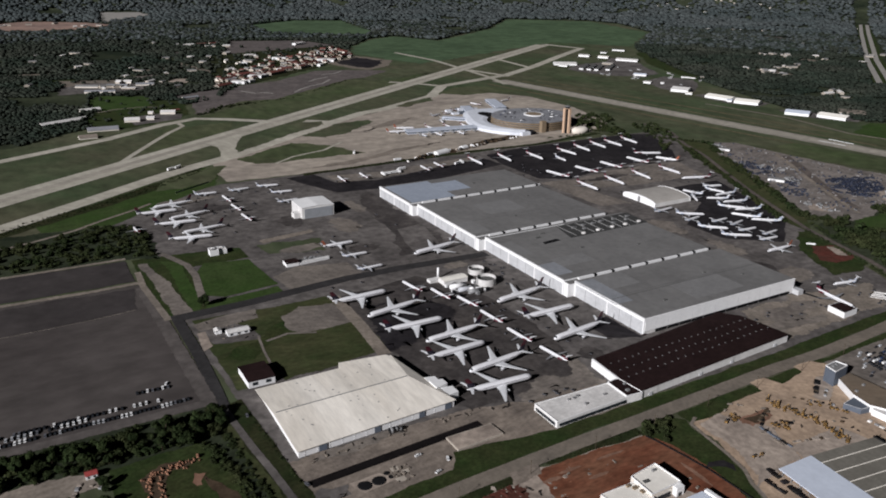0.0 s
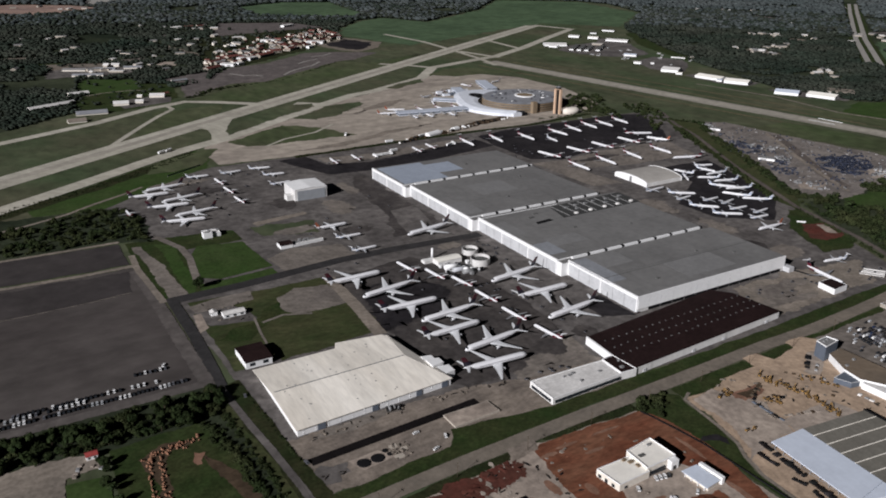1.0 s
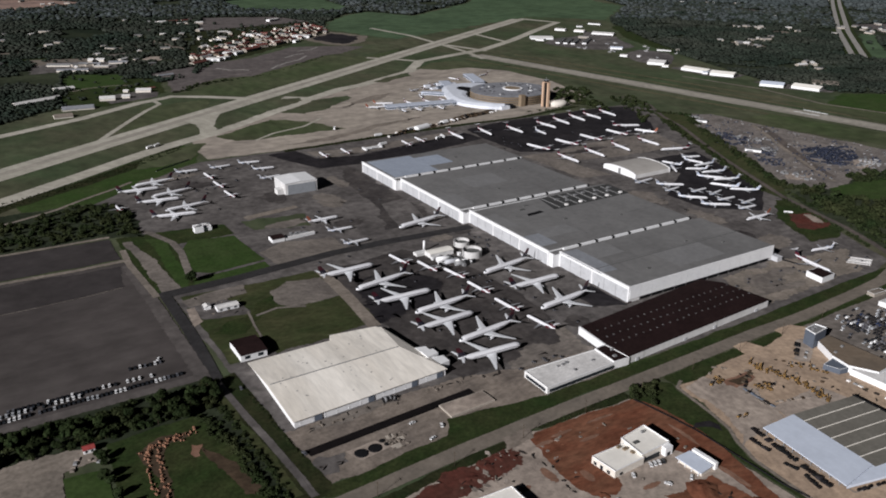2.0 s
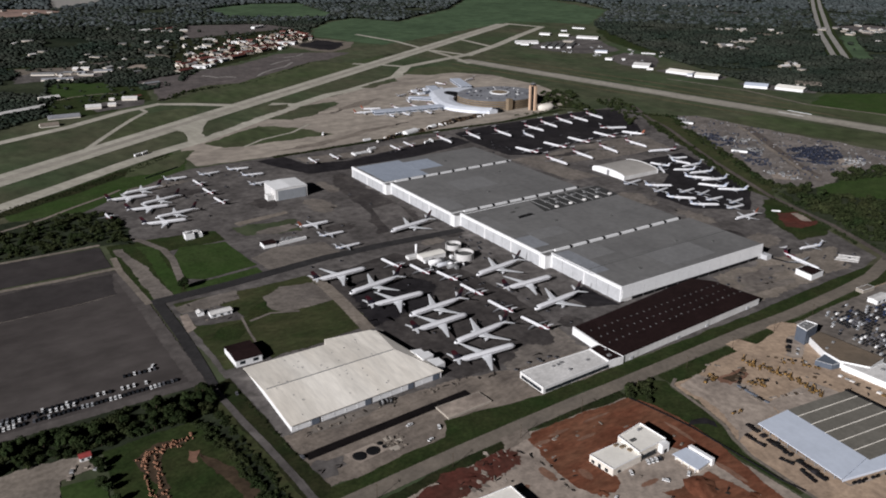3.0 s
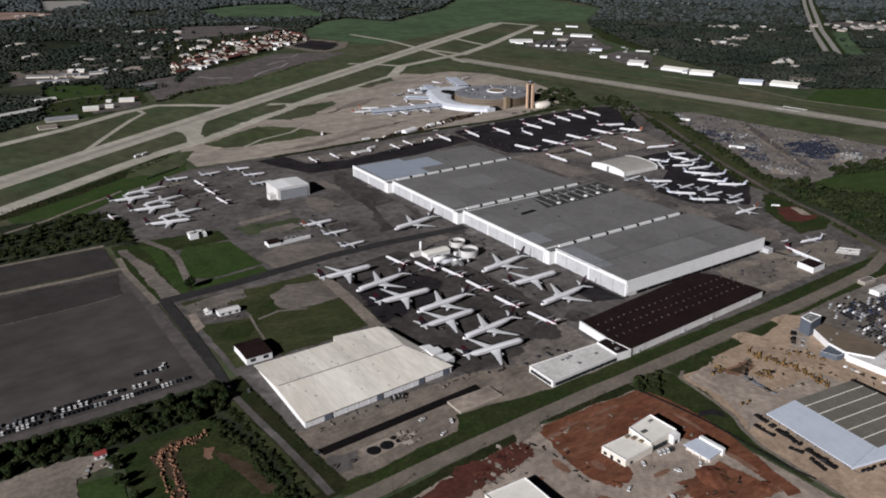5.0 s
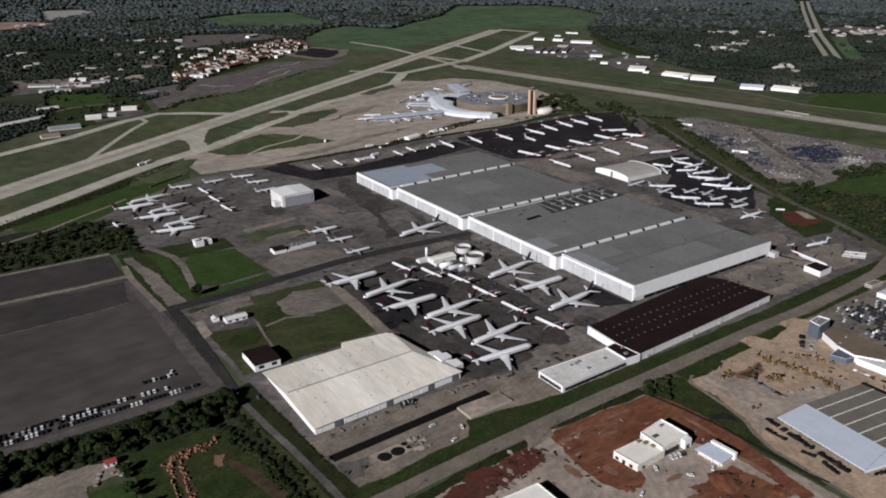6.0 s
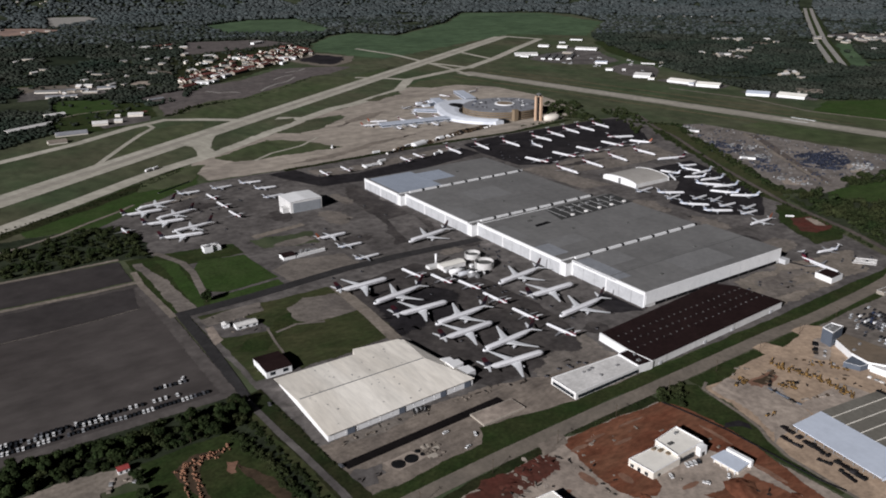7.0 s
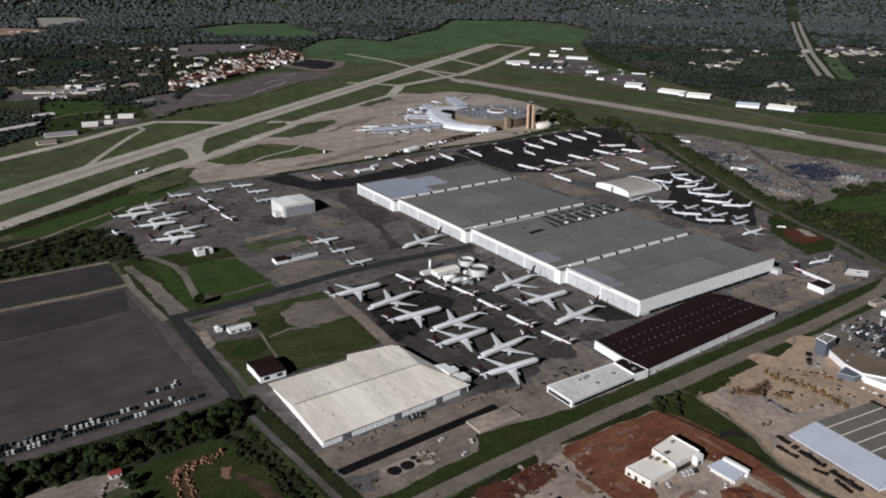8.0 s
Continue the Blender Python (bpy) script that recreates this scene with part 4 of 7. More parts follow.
# ---------------------------------------------------------------- buildings
def hangar():
    """Long hangar of four bays that step along the apron."""
    top = thing("hangar", "very long white aircraft hangar with grey flat roofs", "hangar")
    bays = ((-2, 187, 0, 92, 15), (-10, 180, 99, 234, 14.6), (-18, 164, 241, 372, 14.2), (-25, 168, 379, 462, 13.8))
    for k, (x0, x1, y0, y1, h) in enumerate(bays):
        body = bmesh.new()
        box(body, x0 + 2, y0, 0, x1, y1, h - 0.6)
        part("wall", body, M["wall_white"], top)
        part("roof", block(x0 + 1.5, y0 + 0.6, h - 0.6, x1 - 0.4, y1 - 0.4, h), M["roof_grey"], top)
        rim = bmesh.new()
        box(rim, x0, y0 - 0.4, h - 2.6, x0 + 1.5, y1 + 0.4, h + 0.5)
        part("fascia", rim, M["trim"], top, "broad white fascia over the doors")
        rim = bmesh.new()
        box(rim, x0 + 1.5, y0 - 0.4, h - 3.2 if k else 3.5, x1, y0 + 0.5, h + 0.3)
        part("fascia", rim, M["trim"], top, "white eaves band")
        n = max(2, round((y1 - y0) / 46))
        step = (y1 - y0) / n
        for i in range(n):
            a = y0 + i * step
            part("post", block(x0 + 0.2, a - 0.1, 0, x0 + 2, a + 1.3, h - 2.6), M["trim"], top)
            leaves = 6
            for j in range(leaves):
                w = (step - 1.4) / leaves
                s = 0.35 * (j % 2)
                part("door_leaf", block(x0 + 0.6 + s, a + 1.3 + j * w, 0.05, x0 + 1.0 + s, a + 1.3 + (j + 1) * w - 0.12, h - 2.7), M["door_grey"], top)
        part("post", block(x0 + 0.2, y1 - 1.2, 0, x0 + 2, y1 + 0.2, h - 2.6), M["trim"], top)
        if k:
            # raised white parapet between two bays, with vents
            px0, px1 = x0 + 16, min(x1, bays[k - 1][1]) - 2
            ya = bays[k - 1][3]
            part("link_wall", block(x0 + 0.8, ya + 0.42, 0, px1, y0 - 0.42, h - 1.0), M["trim"], top, "bright white link wall")
            part("gutter_roof", block(x0 + 1.6, ya - 0.3, h - 1.0, px1 + 1, y0 + 0.3, h - 0.7), M["roof_grey"], top)
            nseg = 8
            ya += 2.4
            for i in range(nseg):
                a = px0 + (px1 - px0) * i / nseg
                part("parapet", block(a, ya + 1.0, h - 0.7, px0 + (px1 - px0) * (i + 1) / nseg - 3.5, ya + 3.4, h + 1.2), M["trim"], top)
                part("vent", block(px0 + (px1 - px0) * (i + 1) / nseg - 3.2, ya + 0.8, h - 0.7, px0 + (px1 - px0) * (i + 1) / nseg - 0.4, ya + 3.6, h + 1.4), M["dark"], top)
    part("roof_seam", block(1, 44, 14.95, 186, 44.9, 15.06), M["roof_dark"], top, "dark seam along the roof")
    part("roof_edge", block(-8, 229.5, 14.6, 92, 230.3, 15.0), M["trim"], top, "thin white roof kerb")
    # low white end building; near-black band paints shade under overhang and in openings
    x0, x1 = bays[0][0], bays[0][1]
    for i in range(12):
        a = x0 + 14 + i * 14.2
        part("opening", block(a, -0.25, 0.1, a + 13.4, 0.1, 3.0), M["dark"], top, "open bay, its shade painted near-black")
        part("seam", block(a - 0.35, -0.44, 3.6, a - 0.2, -0.3, 11.5), M["door_grey"], top)
    part("annex", block(186, -7, 0, 193, 3, 5), M["door_grey"], top, "white corner annex")
    # pale repair areas on the roofs; the far bay's bluish ones paint sky reflection
    for x, y, w, d, h, pale in ((-3, 34, 20, 56, 15, True), (17.2, 62, 34, 29, 15, False), (70, 10, 60, 34, 15, False), (-8, 112, 20, 30, 14.6, True), (12.2, 128, 40, 22, 14.6, False), (-8, 170, 16, 40, 14.6, False), (-16, 250, 24, 40, 14.2, False), (40, 300, 50, 40, 14.2, False), (-20, 382, 62, 76, 13.8, True), (42.2, 405, 36, 40, 13.8, True)):
        part("roof_patch", block(x, y, h - 0.05, x + w, y + d, h + 0.05), M["roof_patch"] if h < 14 else M["roof_blued"] if pale else M["roof_worn"], top, "lighter roof membrane, repairs and painted sky reflection")
    for x, y, w, d, h in ((40, 20, 3, 2, 15), (120, 50, 2.4, 2, 15), (150, 30, 2, 2, 15), (60, 160, 3, 2, 14.6), (36, 205, 6, 2.5, 14.6), (48, 214, 5, 2, 14.6), (120, 140, 2, 2, 14.6), (60, 280, 2.4, 2, 14.2), (120, 340, 2, 2, 14.2), (90, 420, 3, 2, 13.8)):
        part("roof_hatch", block(x, y, h, x + w, y + d, h + 1.0), M["roof_dark"], top, "small dark roof hatch")
    # grey roof units on the second bay
    part("roof_well", prism(bmesh.new(), ((71, 190), (182, 192), (184, 230), (79, 227)), 14.55, 14.75), M["roof_tar"], top, "dark tarred roof area")
    for x, y in ((92, 195), (113, 196), (134, 197), (153, 197), (174, 198)):
        unit = tube(bmesh.new(), ((14.7, x, y, 3.0, 2.4), (16.0, x, y, 2.8, 2.2), (16.5, x, y, 1.6, 1.3)), 10, "z")
        part("roof_fan", unit, M["roof_white"], top, "round white roof fan")
    for x, y in ((91, 213), (106, 215), (120, 215), (133, 217), (151, 216), (172, 217), (100, 205), (142, 206), (163, 208)):
        unit = block(x, y, 14.7, x + 3.4, y + 2.6, 16.2)
        box(unit, x + 3.4, y + 0.7, 14.9, x + 6.2, y + 1.7, 15.8)
        part("roof_unit", unit, M["grey_metal"], top, "boxy roof ventilation unit")
    for k in range(8):
        x = 80 + k * 12.6
        part("roof_duct", block(x, 192.5, 14.7, x + 0.9, 226, 15.3), M["roof_worn"], top, "grey roof duct")
    part("roof_pit", prism(bmesh.new(), ((34, 187), (56, 189), (55, 195), (36, 193)), 14.55, 14.72), M["dark"], top, "black roof opening")
    return top


M["roof_worn"] = material("worn_roof_membrane", (0.19, 0.188, 0.184), 0.75, 0.1, 0.03, 0.3)
M["roof_blued"] = material("pale_bluish_roof_membrane", (0.235, 0.245, 0.26), 0.7, 0.12, 0.03, 0.3)
M["roof_tar"] = material("fresh_tarred_roof", (0.062, 0.062, 0.06), 0.85, 0.3, 0.08, 0.5)
M["roof_dark"] = material("tarred_roof", (0.11, 0.11, 0.105), 0.8, 0.2, 0.05, 0.3)
hangar()


def long_hall():
    top = thing("warehouse", "long white warehouse with a weathered pale low gable roof", "warehouse")
    part("wall", prism(bmesh.new(), ((-315, -27), (-198, -21), (-207, 12), (-209, 58), (-313, 58)), 0, 5.4), M["trim"], top)
    for s, (ya0, ya1) in enumerate(((-28, -21.6), (59, 59.5))):
        bm = bmesh.new()
        low = [(-316, ya0, 5.4), (-208 if s else -197, ya1, 5.4), (-213, 20, 8.2), (-316, 18, 8.2)]
        if s:
            low = low[::-1]
        v = [bm.verts.new(p) for p in low] + [bm.verts.new((x, y, z + 0.35)) for x, y, z in low]
        for f in ((3, 2, 1, 0), (4, 5, 6, 7), (0, 1, 5, 4), (1, 2, 6, 5), (2, 3, 7, 6), (3, 0, 4, 7)):
            bm.faces.new([v[i] for i in f])
        part("roof", bm, M["roof_pale"], top)
    bm = bmesh.new()
    low = [(-196.8, -21.6, 5.4), (-207.8, 59.5, 5.4), (-213, 20, 8.2)]
    ring(bm, [[bm.verts.new(p) for p in low], [bm.verts.new((x, y, z + 0.35)) for x, y, z in low]])
    bmesh.ops.recalc_face_normals(bm, faces=bm.faces)
    part("roof", bm, M["roof_pale"], top, "hipped end of the roof")
    for x, ya, yb in ((-315.2, -27, 58),):
        bm = bmesh.new()
        a = [bm.verts.new((x, y, z)) for y, z in ((ya, 5.4), (yb, 5.4), (18, 8.2))]
        b = [bm.verts.new((x + 0.6, y, z)) for y, z in ((ya, 5.4), (yb, 5.4), (18, 8.2))]
        ring(bm, [a, b])
        bmesh.ops.recalc_face_normals(bm, faces=bm.faces)
        part("gable_wall", bm, M["trim"], top, "bright white gable end")
    part("lean_to", prism(bmesh.new(), ((-251, 59.6), (-209, 59.6), (-210.5, 63), (-248, 68)), 0, 5.3), M["roof_pale"], top, "low lean-to along the long side")
    for k in range(34):
        x, y = random.uniform(-308, -222), random.uniform(-22, 54)
        z = 5.75 + 2.8 * (1 - abs(y - 19) / (46 if y < 19 else 40.5))
        part("roof_vent", block(x, y, z - 0.5, x + random.uniform(0.4, 1.0), y + random.uniform(0.4, 0.9), z + 0.25), M["grey_metal"], top)
    part("ridge_vent", prism(bmesh.new(), ((-314, 17.7), (-214, 19.7), (-214, 20.5), (-314, 18.5)), 8.5, 8.8), M["grey_metal"], top, "dark ridge line")
    for k, (xa, xb, ya, yb, h) in enumerate(((-203, -189, -14, -3, 5.4), (-202, -192, -3, 6, 7.4), (-202, -194, 6, 14, 6.2))):
        part("loading_annex", prism(bmesh.new(), ((xa, ya), (xb, ya + 2), (xb, yb), (xa, yb + 2)), 0, h), M["trim"], top, "white stepped annex at the end")
    for xa, xb in ((-301, -295.5), (-261, -256.5), (-226.5, -222), (-205.5, -200.5)):
        y = -27 + (xa + 315) * 6 / 117 - 0.2
        part("loading_door", block(xa, y, 0.3, xb, y + 0.8, 4.6), M["slate"], top, "slate-blue loading door")
    for k in range(13):
        x = -311 + k * 8.8
        y = -27 + (x + 315) * 6 / 117
        part("downpipe", block(x, y - 0.14, 0.2, x + 0.18, y + 0.1, 5.2), M["trim"], top)
    return top


long_hall()


def flat_building(label, category, outline, height, wall, roof, name="building", lip=0.5, doors=(), units=0, inset=0.5):
    """A flat-roofed block with a parapet, wall openings and roof units."""
    top = thing(name, label, category)
    part("wall", prism(bmesh.new(), outline, 0, height), wall, top)
    cx, cy = sum(p[0] for p in outline) / len(outline), sum(p[1] for p in outline) / len(outline)
    ins = [(x - math.copysign(inset, x - cx), y - math.copysign(inset, y - cy)) for x, y in outline]
    part("roof", prism(bmesh.new(), ins, height - 0.3, height + 0.05), roof, top)
    for k, a in enumerate(outline if lip > 0.05 else ()):
        b = outline[(k + 1) % len(outline)]
        d = (Vector(b) - Vector(a)).normalized()
        nrm = Vector((-d.y, d.x)) * 0.35
        p = [a, b, tuple(Vector(b) + nrm), tuple(Vector(a) + nrm)]
        part("parapet", prism(bmesh.new(), p, height, height + lip), M["trim"] if wall != M["tan_wall"] else wall, top)
    for (x0, y0, z0, x1, y1, z1) in doors:
        part("window", block(x0, y0, z0, x1, y1, z1), M["glass"], top)
    for k in range(units):
        x, y = cx + random.uniform(-0.3, 0.3) * (max(p[0] for p in outline) - cx) * 2, cy + random.uniform(-0.3, 0.3) * (max(p[1] for p in outline) - cy) * 2
        unit = block(x, y, height, x + random.uniform(1.5, 3), y + random.uniform(1.2, 2.4), height + random.uniform(0.9, 1.6))
        part("roof_unit", unit, M["grey_metal"], top)
    return top


def gabled(label, category, x0, y0, x1, y1, eaves, ridge, wall, roof, along="x", name="building", m=None, windows=0, over=0.4):
    """A gable-roofed block; m places it when it does not stand square to the grid."""
    top = thing(name, label, category, m)
    bm = block(x0, y0, 0, x1, y1, eaves)
    cx, cy = (x0 + x1) / 2, (y0 + y1) / 2
    ends = (((x0, y0), (x0, y1), (x0, cy)), ((x1, y1), (x1, y0), (x1, cy))) if along == "x" else (((x0, y0), (x1, y0), (cx, y0)), ((x1, y1), (x0, y1), (cx, y1)))
    for a, b, c in ends:
        bm.faces.new([bm.verts.new(p) for p in ((*a, eaves), (*b, eaves), (*c, ridge))])
    part("wall", bm, wall, top)
    part("roof", gable(bmesh.new(), x0, y0, x1, y1, eaves, ridge, along, 0.25, over), roof, top)
    for k in range(windows):
        if along == "x":
            a = x0 + (x1 - x0) * (k + 0.3) / windows
            part("window", block(a, y0 - 0.12, eaves * 0.35, a + (x1 - x0) * 0.4 / windows, y0 + 0.1, eaves * 0.8), M["glass"], top)
        else:
            a = y0 + (y1 - y0) * (k + 0.3) / windows
            part("window", block(x0 - 0.12, a, eaves * 0.35, x0 + 0.1, a + (y1 - y0) * 0.4 / windows, eaves * 0.8), M["glass"], top)
    return top


# dark-roofed workshop by the road, with its skylights
def workshop():
    top = thing("workshop", "long workshop with a dark brown roof and rows of skylights", "workshop")
    out = ((-76, -53), (-74, -76), (96, -66), (90, -22), (78, -7), (-73, -22))
    part("wall", prism(bmesh.new(), out, 0, 6.4), M["wall_white"], top)
    part("roof", prism(bmesh.new(), [(x * 1.003, y - 0.3) for x, y in out], 6.4, 7.1), M["roof_brown"], top)
    part("gable_wall", prism(bmesh.new(), ((-77.5, -54), (-76.2, -54), (-73.6, -21.6), (-75, -21.6)), 0, 6.9), M["trim"], top, "bright white end wall")
    for r, (a, b) in enumerate((((-67, -35), (88, -29)), ((-68, -46), (90, -40)), ((-69, -57), (91, -50)))):
        for k in range(22):
            x, y = a[0] + (b[0] - a[0]) * k / 21 + random.uniform(-0.4, 0.4), a[1] + (b[1] - a[1]) * k / 21 + random.uniform(-0.5, 0.5)
            part("skylight", block(x, y, 7.05, x + 0.7, y + random.uniform(0.9, 1.5), 7.3), M["roof_worn"] if random.random() < 0.5 else M["grey_metal"], top)
    for k in (0, 3, 5, 8):
        x = -66 + k * 18
        part("door", block(x, -75.9 + k * 1.05, 0.1, x + 3, -75.0 + k * 1.05, 2.8), M["door_grey"], top)
    return top


workshop()
flat_building("low dark-roofed annex with white end wall", "annex", ((-88, -76), (-74, -77), (-76, -53), (-87, -54)), 6.0, M["wall_white"], M["roof_brown"], "annex", units=2)
flat_building("low white flat-roofed office beside the road", "office", ((-151, -78), (-88, -76), (-87, -54), (-151, -52)), 5.2, M["wall_white"], M["roof_white"], "office", doors=[(-149 + k * 7.6, -78.25 + k * 0.24, 1.2, -141.8 + k * 7.6, -77 + k * 0.24, 3.4) for k in range(8)] + [(-151.25, -76, 1.2, -150.7, -54, 3.6)], units=5)
gabled("tall white hangar with a grey side wall", "hangar", -145, 422, -105, 458, 13.6, 14.6, M["wall_white"], M["trim"], "y", "hangar_shed")
hs = bpy.data.objects["hangar_shed"]
part("door_leaf", block(-142, 421.5, 0.2, -107, 421.9, 12), M["shed_door"], hs, "grey side wall doors")
part("lean_to", block(-153, 427, 0, -145, 437, 6.5), M["wall_white"], hs)
gabled("white hut with a dark brown roof", "hut", -317, 71, -297, 97, 5.6, 6.6, M["trim"], M["roof_brown"], "x", "hut", windows=2)
flat_building("white shed with a flat dark brown roof", "shed", ((179, -60), (198, -59), (198, -42), (181, -42)), 5.6, M["trim"], M["roof_brown"], "shed", lip=0.1)


def arch_hangar():
    """Barrel-roofed hangar."""
    top = thing("arched_hangar", "white-fronted hangar with an arched grey-beige roof", "hangar")
    bm, n = bmesh.new(), 14
    rows = []
    for x in (262, 322):
        rows.append([bm.verts.new((x, 291.5 - 29 * math.cos(math.pi * k / n), 4.5 + 4.4 * math.sin(math.pi * k / n))) for k in range(n + 1)])
    for k in range(n):
        bm.faces.new((rows[0][k], rows[1][k], rows[1][k + 1], rows[0][k + 1]))
    part("roof", bm, M["roof_beige"], top)
    for x, label in ((261, "white arched front"), (321.6, "white arched back")):
        bm = bmesh.new()
        pts = [(291.5 - 29.6 * math.cos(math.pi * k / n), 4.6 + 4.8 * math.sin(math.pi * k / n)) for k in range(n + 1)] + [(321.1, 0), (261.9, 0)]
        a = [bm.verts.new((x, y, z)) for y, z in pts]
        b = [bm.verts.new((x + 1.2, y, z)) for y, z in pts]
        ring(bm, [a, b])
        bmesh.ops.recalc_face_normals(bm, faces=bm.faces)
        part("front_wall", bm, M["trim"], top, label)
    part("side_wall", block(262, 262.3, 0, 322, 263.2, 5), M["wall_white"], top)
    part("side_wall", block(262, 319.8, 0, 322, 320.7, 5), M["wall_white"], top)
    part("door", block(260.7, 289, 0.1, 261.2, 293, 7.5), M["grey_metal"], top)


M["roof_beige"] = material("beige_roof", (0.36, 0.34, 0.31), 0.8, 0.1, 0.05, 0.4)
arch_hangar()

# small buildings on the base
gabled("small white building with a dark roof", "building", -213, 284, -200, 296, 4, 5, M["trim"], M["roof_brown"], "x", "cabin")
flat_building("long low white shelter", "shelter", ((-199, 284), (-166, 287), (-166, 290), (-199, 288)), 2.6, M["trim"], M["roof_white"], "shelter", 0.2)
flat_building("grey machine deck behind the low shelter", "platform", ((-196, 290), (-170, 292), (-172, 298), (-196, 297)), 1.4, M["grey_metal"], M["roof_worn"], "platform", 0.05, units=5)
gabled("white house with a pitched roof on the base", "house", -307, 160, -289, 168, 3.2, 4.4, M["trim"], M["roof_white"], "x", "house", windows=3)
gabled("small white cottage by the dark road", "house", -315, 169, -310, 175, 3, 4, M["trim"], M["roof_white"], "y", "house", windows=1)
for x, y, w, d, h in ((-272, 350, 9, 8, 6), (-262, 352, 8, 12, 4), (-270, 362, 14, 6, 3)):
    flat_building("white machine house by the lawn", "building", ((x, y), (x + w, y), (x + w, y + d), (x, y + d)), h, M["trim"], M["roof_white"], "machine_house", units=2)
flat_building("pale low concrete loading platform beside the road", "platform", ((-223, -69), (-187, -67), (-188, -53), (-223, -53)), 1.6, M["plaster_dull"], M["plot"], "platform", lip=0.02)


flat_building("white shelter on the red earth plot", "shelter", ((316, 83), (323, 76.6), (324.2, 77.8), (317.2, 84.2)), 1.2, M["trim"], M["roof_worn"], "shelter")


def tank(label, x, y, r, h, floating=True):
    top = thing("storage_tank", label, "tank", pose(x, y, 0))
    bm = bmesh.new()
    rows = []
    for rr, z in ((r, 0), (r, h), (r - 0.4, h), (r - 0.4, h - 3.2)):
        rows.append([bm.verts.new((rr * math.cos(2 * math.pi * k / 32), rr * math.sin(2 * math.pi * k / 32), z)) for k in range(32)])
    ring(bm, rows, False)
    bmesh.ops.recalc_face_normals(bm, faces=bm.faces)
    part("shell", bm, M["tank_paint"], top)
    z = h - 3 if floating else h
    part("lid", tube(bmesh.new(), ((z - 0.2, 0, 0, r - 0.4, r - 0.4), (z + (0.1 if floating else 1.4), 0, 0, (r - 0.45) * (1 if floating else 0.15), (r - 0.45) * (1 if floating else 0.15))), 28, "z"), M["roof_dark"] if floating else M["trim"], top, "tank top")
    part("ladder", block(-r - 0.5, -0.4, 0, -r - 0.1, 0.4, h + 0.6), M["grey_metal"], top)


tank("round white storage tank with grey floating top", -58, 156, 9.5, 7)
tank("round white storage tank beside another", -52, 184, 8, 5.5)
tank("small white round tank", -80, 146, 4, 3.6, False)


def test_cell():
    """The white engine test house with ducts between the jets and the tanks."""
    top = thing("test_house", "white engine test house with ducts and pipes", "building")
    part("hall", block(-97, 169, 0, -71, 180, 4.6), M["wall_white"], top)
    part("roof", gable(bmesh.new(), -97, 169, -71, 180, 4.6, 5.8, "x", 0.3, 0.3), M["roof_cream"], top)
    part("stack", tube(bmesh.new(), ((0, -92, 190, 1.2, 1.2), (11, -92, 190, 1.1, 1.1)), 12, "z"), M["trim"], top, "white exhaust stack")
    part("low_hall", block(-106, 180, 0, -93, 187, 3), M["wall_white"], top)
    part("duct", tube(bmesh.new(), ((-96, 159, 2.8, 2.4, 2.4), (-80, 158, 2.8, 2.4, 2.4)), 14), M["trim"], top)
    part("duct", tube(bmesh.new(), ((-92, 150, 2.6, 2.2, 2.2), (-76, 149, 2.6, 2.2, 2.2)), 14), M["wing_mid"], top)
    part("duct", tube(bmesh.new(), ((-86, 142, 2.6, 2.2, 2.2), (-74, 141, 2.6, 2.2, 2.2)), 14), M["grey_metal"], top)
    for k in range(24):
        x, y = random.uniform(-100, -68), random.uniform(136, 168)
        part("equipment", block(x, y, 0, x + random.uniform(2, 5), y + random.uniform(2, 4), random.uniform(1.5, 4)), M["trim"] if k % 3 == 0 else M["grey_metal"] if k % 3 == 1 else M["dark"], top)


test_cell()

# construction plot across the road
con = flat_building("unfinished cream office building with white parapets", "building", ((-174, -170), (-150, -169), (-150, -152), (-176, -152)), 5, M["plaster"], M["roof_cream"], "new_building", 0.6, [(-175.9, -156, 1.0, -174.8, -153.6, 3.0), (-175.4, -161, 0.3, -174.4, -158.8, 3.2), (-174.8, -166.4, 1.0, -173.9, -164, 3.0), (-170, -170.2, 1.0, -168.2, -169.4, 2.6)], 0, 0.7)
# The wide window block paints a dark, shaded recess in the front.
wing = flat_building("taller cream wing of the unfinished building", "building", ((-151, -168), (-127, -167), (-128, -146), (-150, -149)), 6.6, M["plaster"], M["roof_cream"], "new_building", 0.8, [(-149.5, -168.15, 0.2, -136, -167.2, 3.4)], 1, 0.7)
part("entrance", block(-133.5, -170.5, 0, -127.5, -166.4, 6.4), M["trim"], wing, "white entrance porch")
part("entrance_door", block(-132, -170.65, 0.2, -129.4, -170.4, 3.0), M["glass"], wing)
part("hatch", block(-147, -158, 6.6, -143, -155.5, 7.2), M["roof_dark"], wing)
for x, y, w, d in ((-155.5, -158, 3.2, 2.2), (-157.5, -154.5, 2.4, 1.8), (-153.5, -163, 1.8, 2.6)):
    part("roof_unit", block(x, y, 5, x + w, y + d, 6.1), M["tan_wall"], con, "tan stacked roof material")
top = thing("canopy_building", "small building with a pale blue metal roof", "building")
part("wall", prism(bmesh.new(), ((-129, -195), (-115, -193), (-116, -178), (-130, -178)), 0, 3.4), M["plaster"], top)
part("roof", prism(bmesh.new(), ((-131, -196), (-118.5, -194.5), (-119.5, -177), (-132, -177)), 3.5, 3.9), M["roof_blue"], top, "pale blue metal roof")
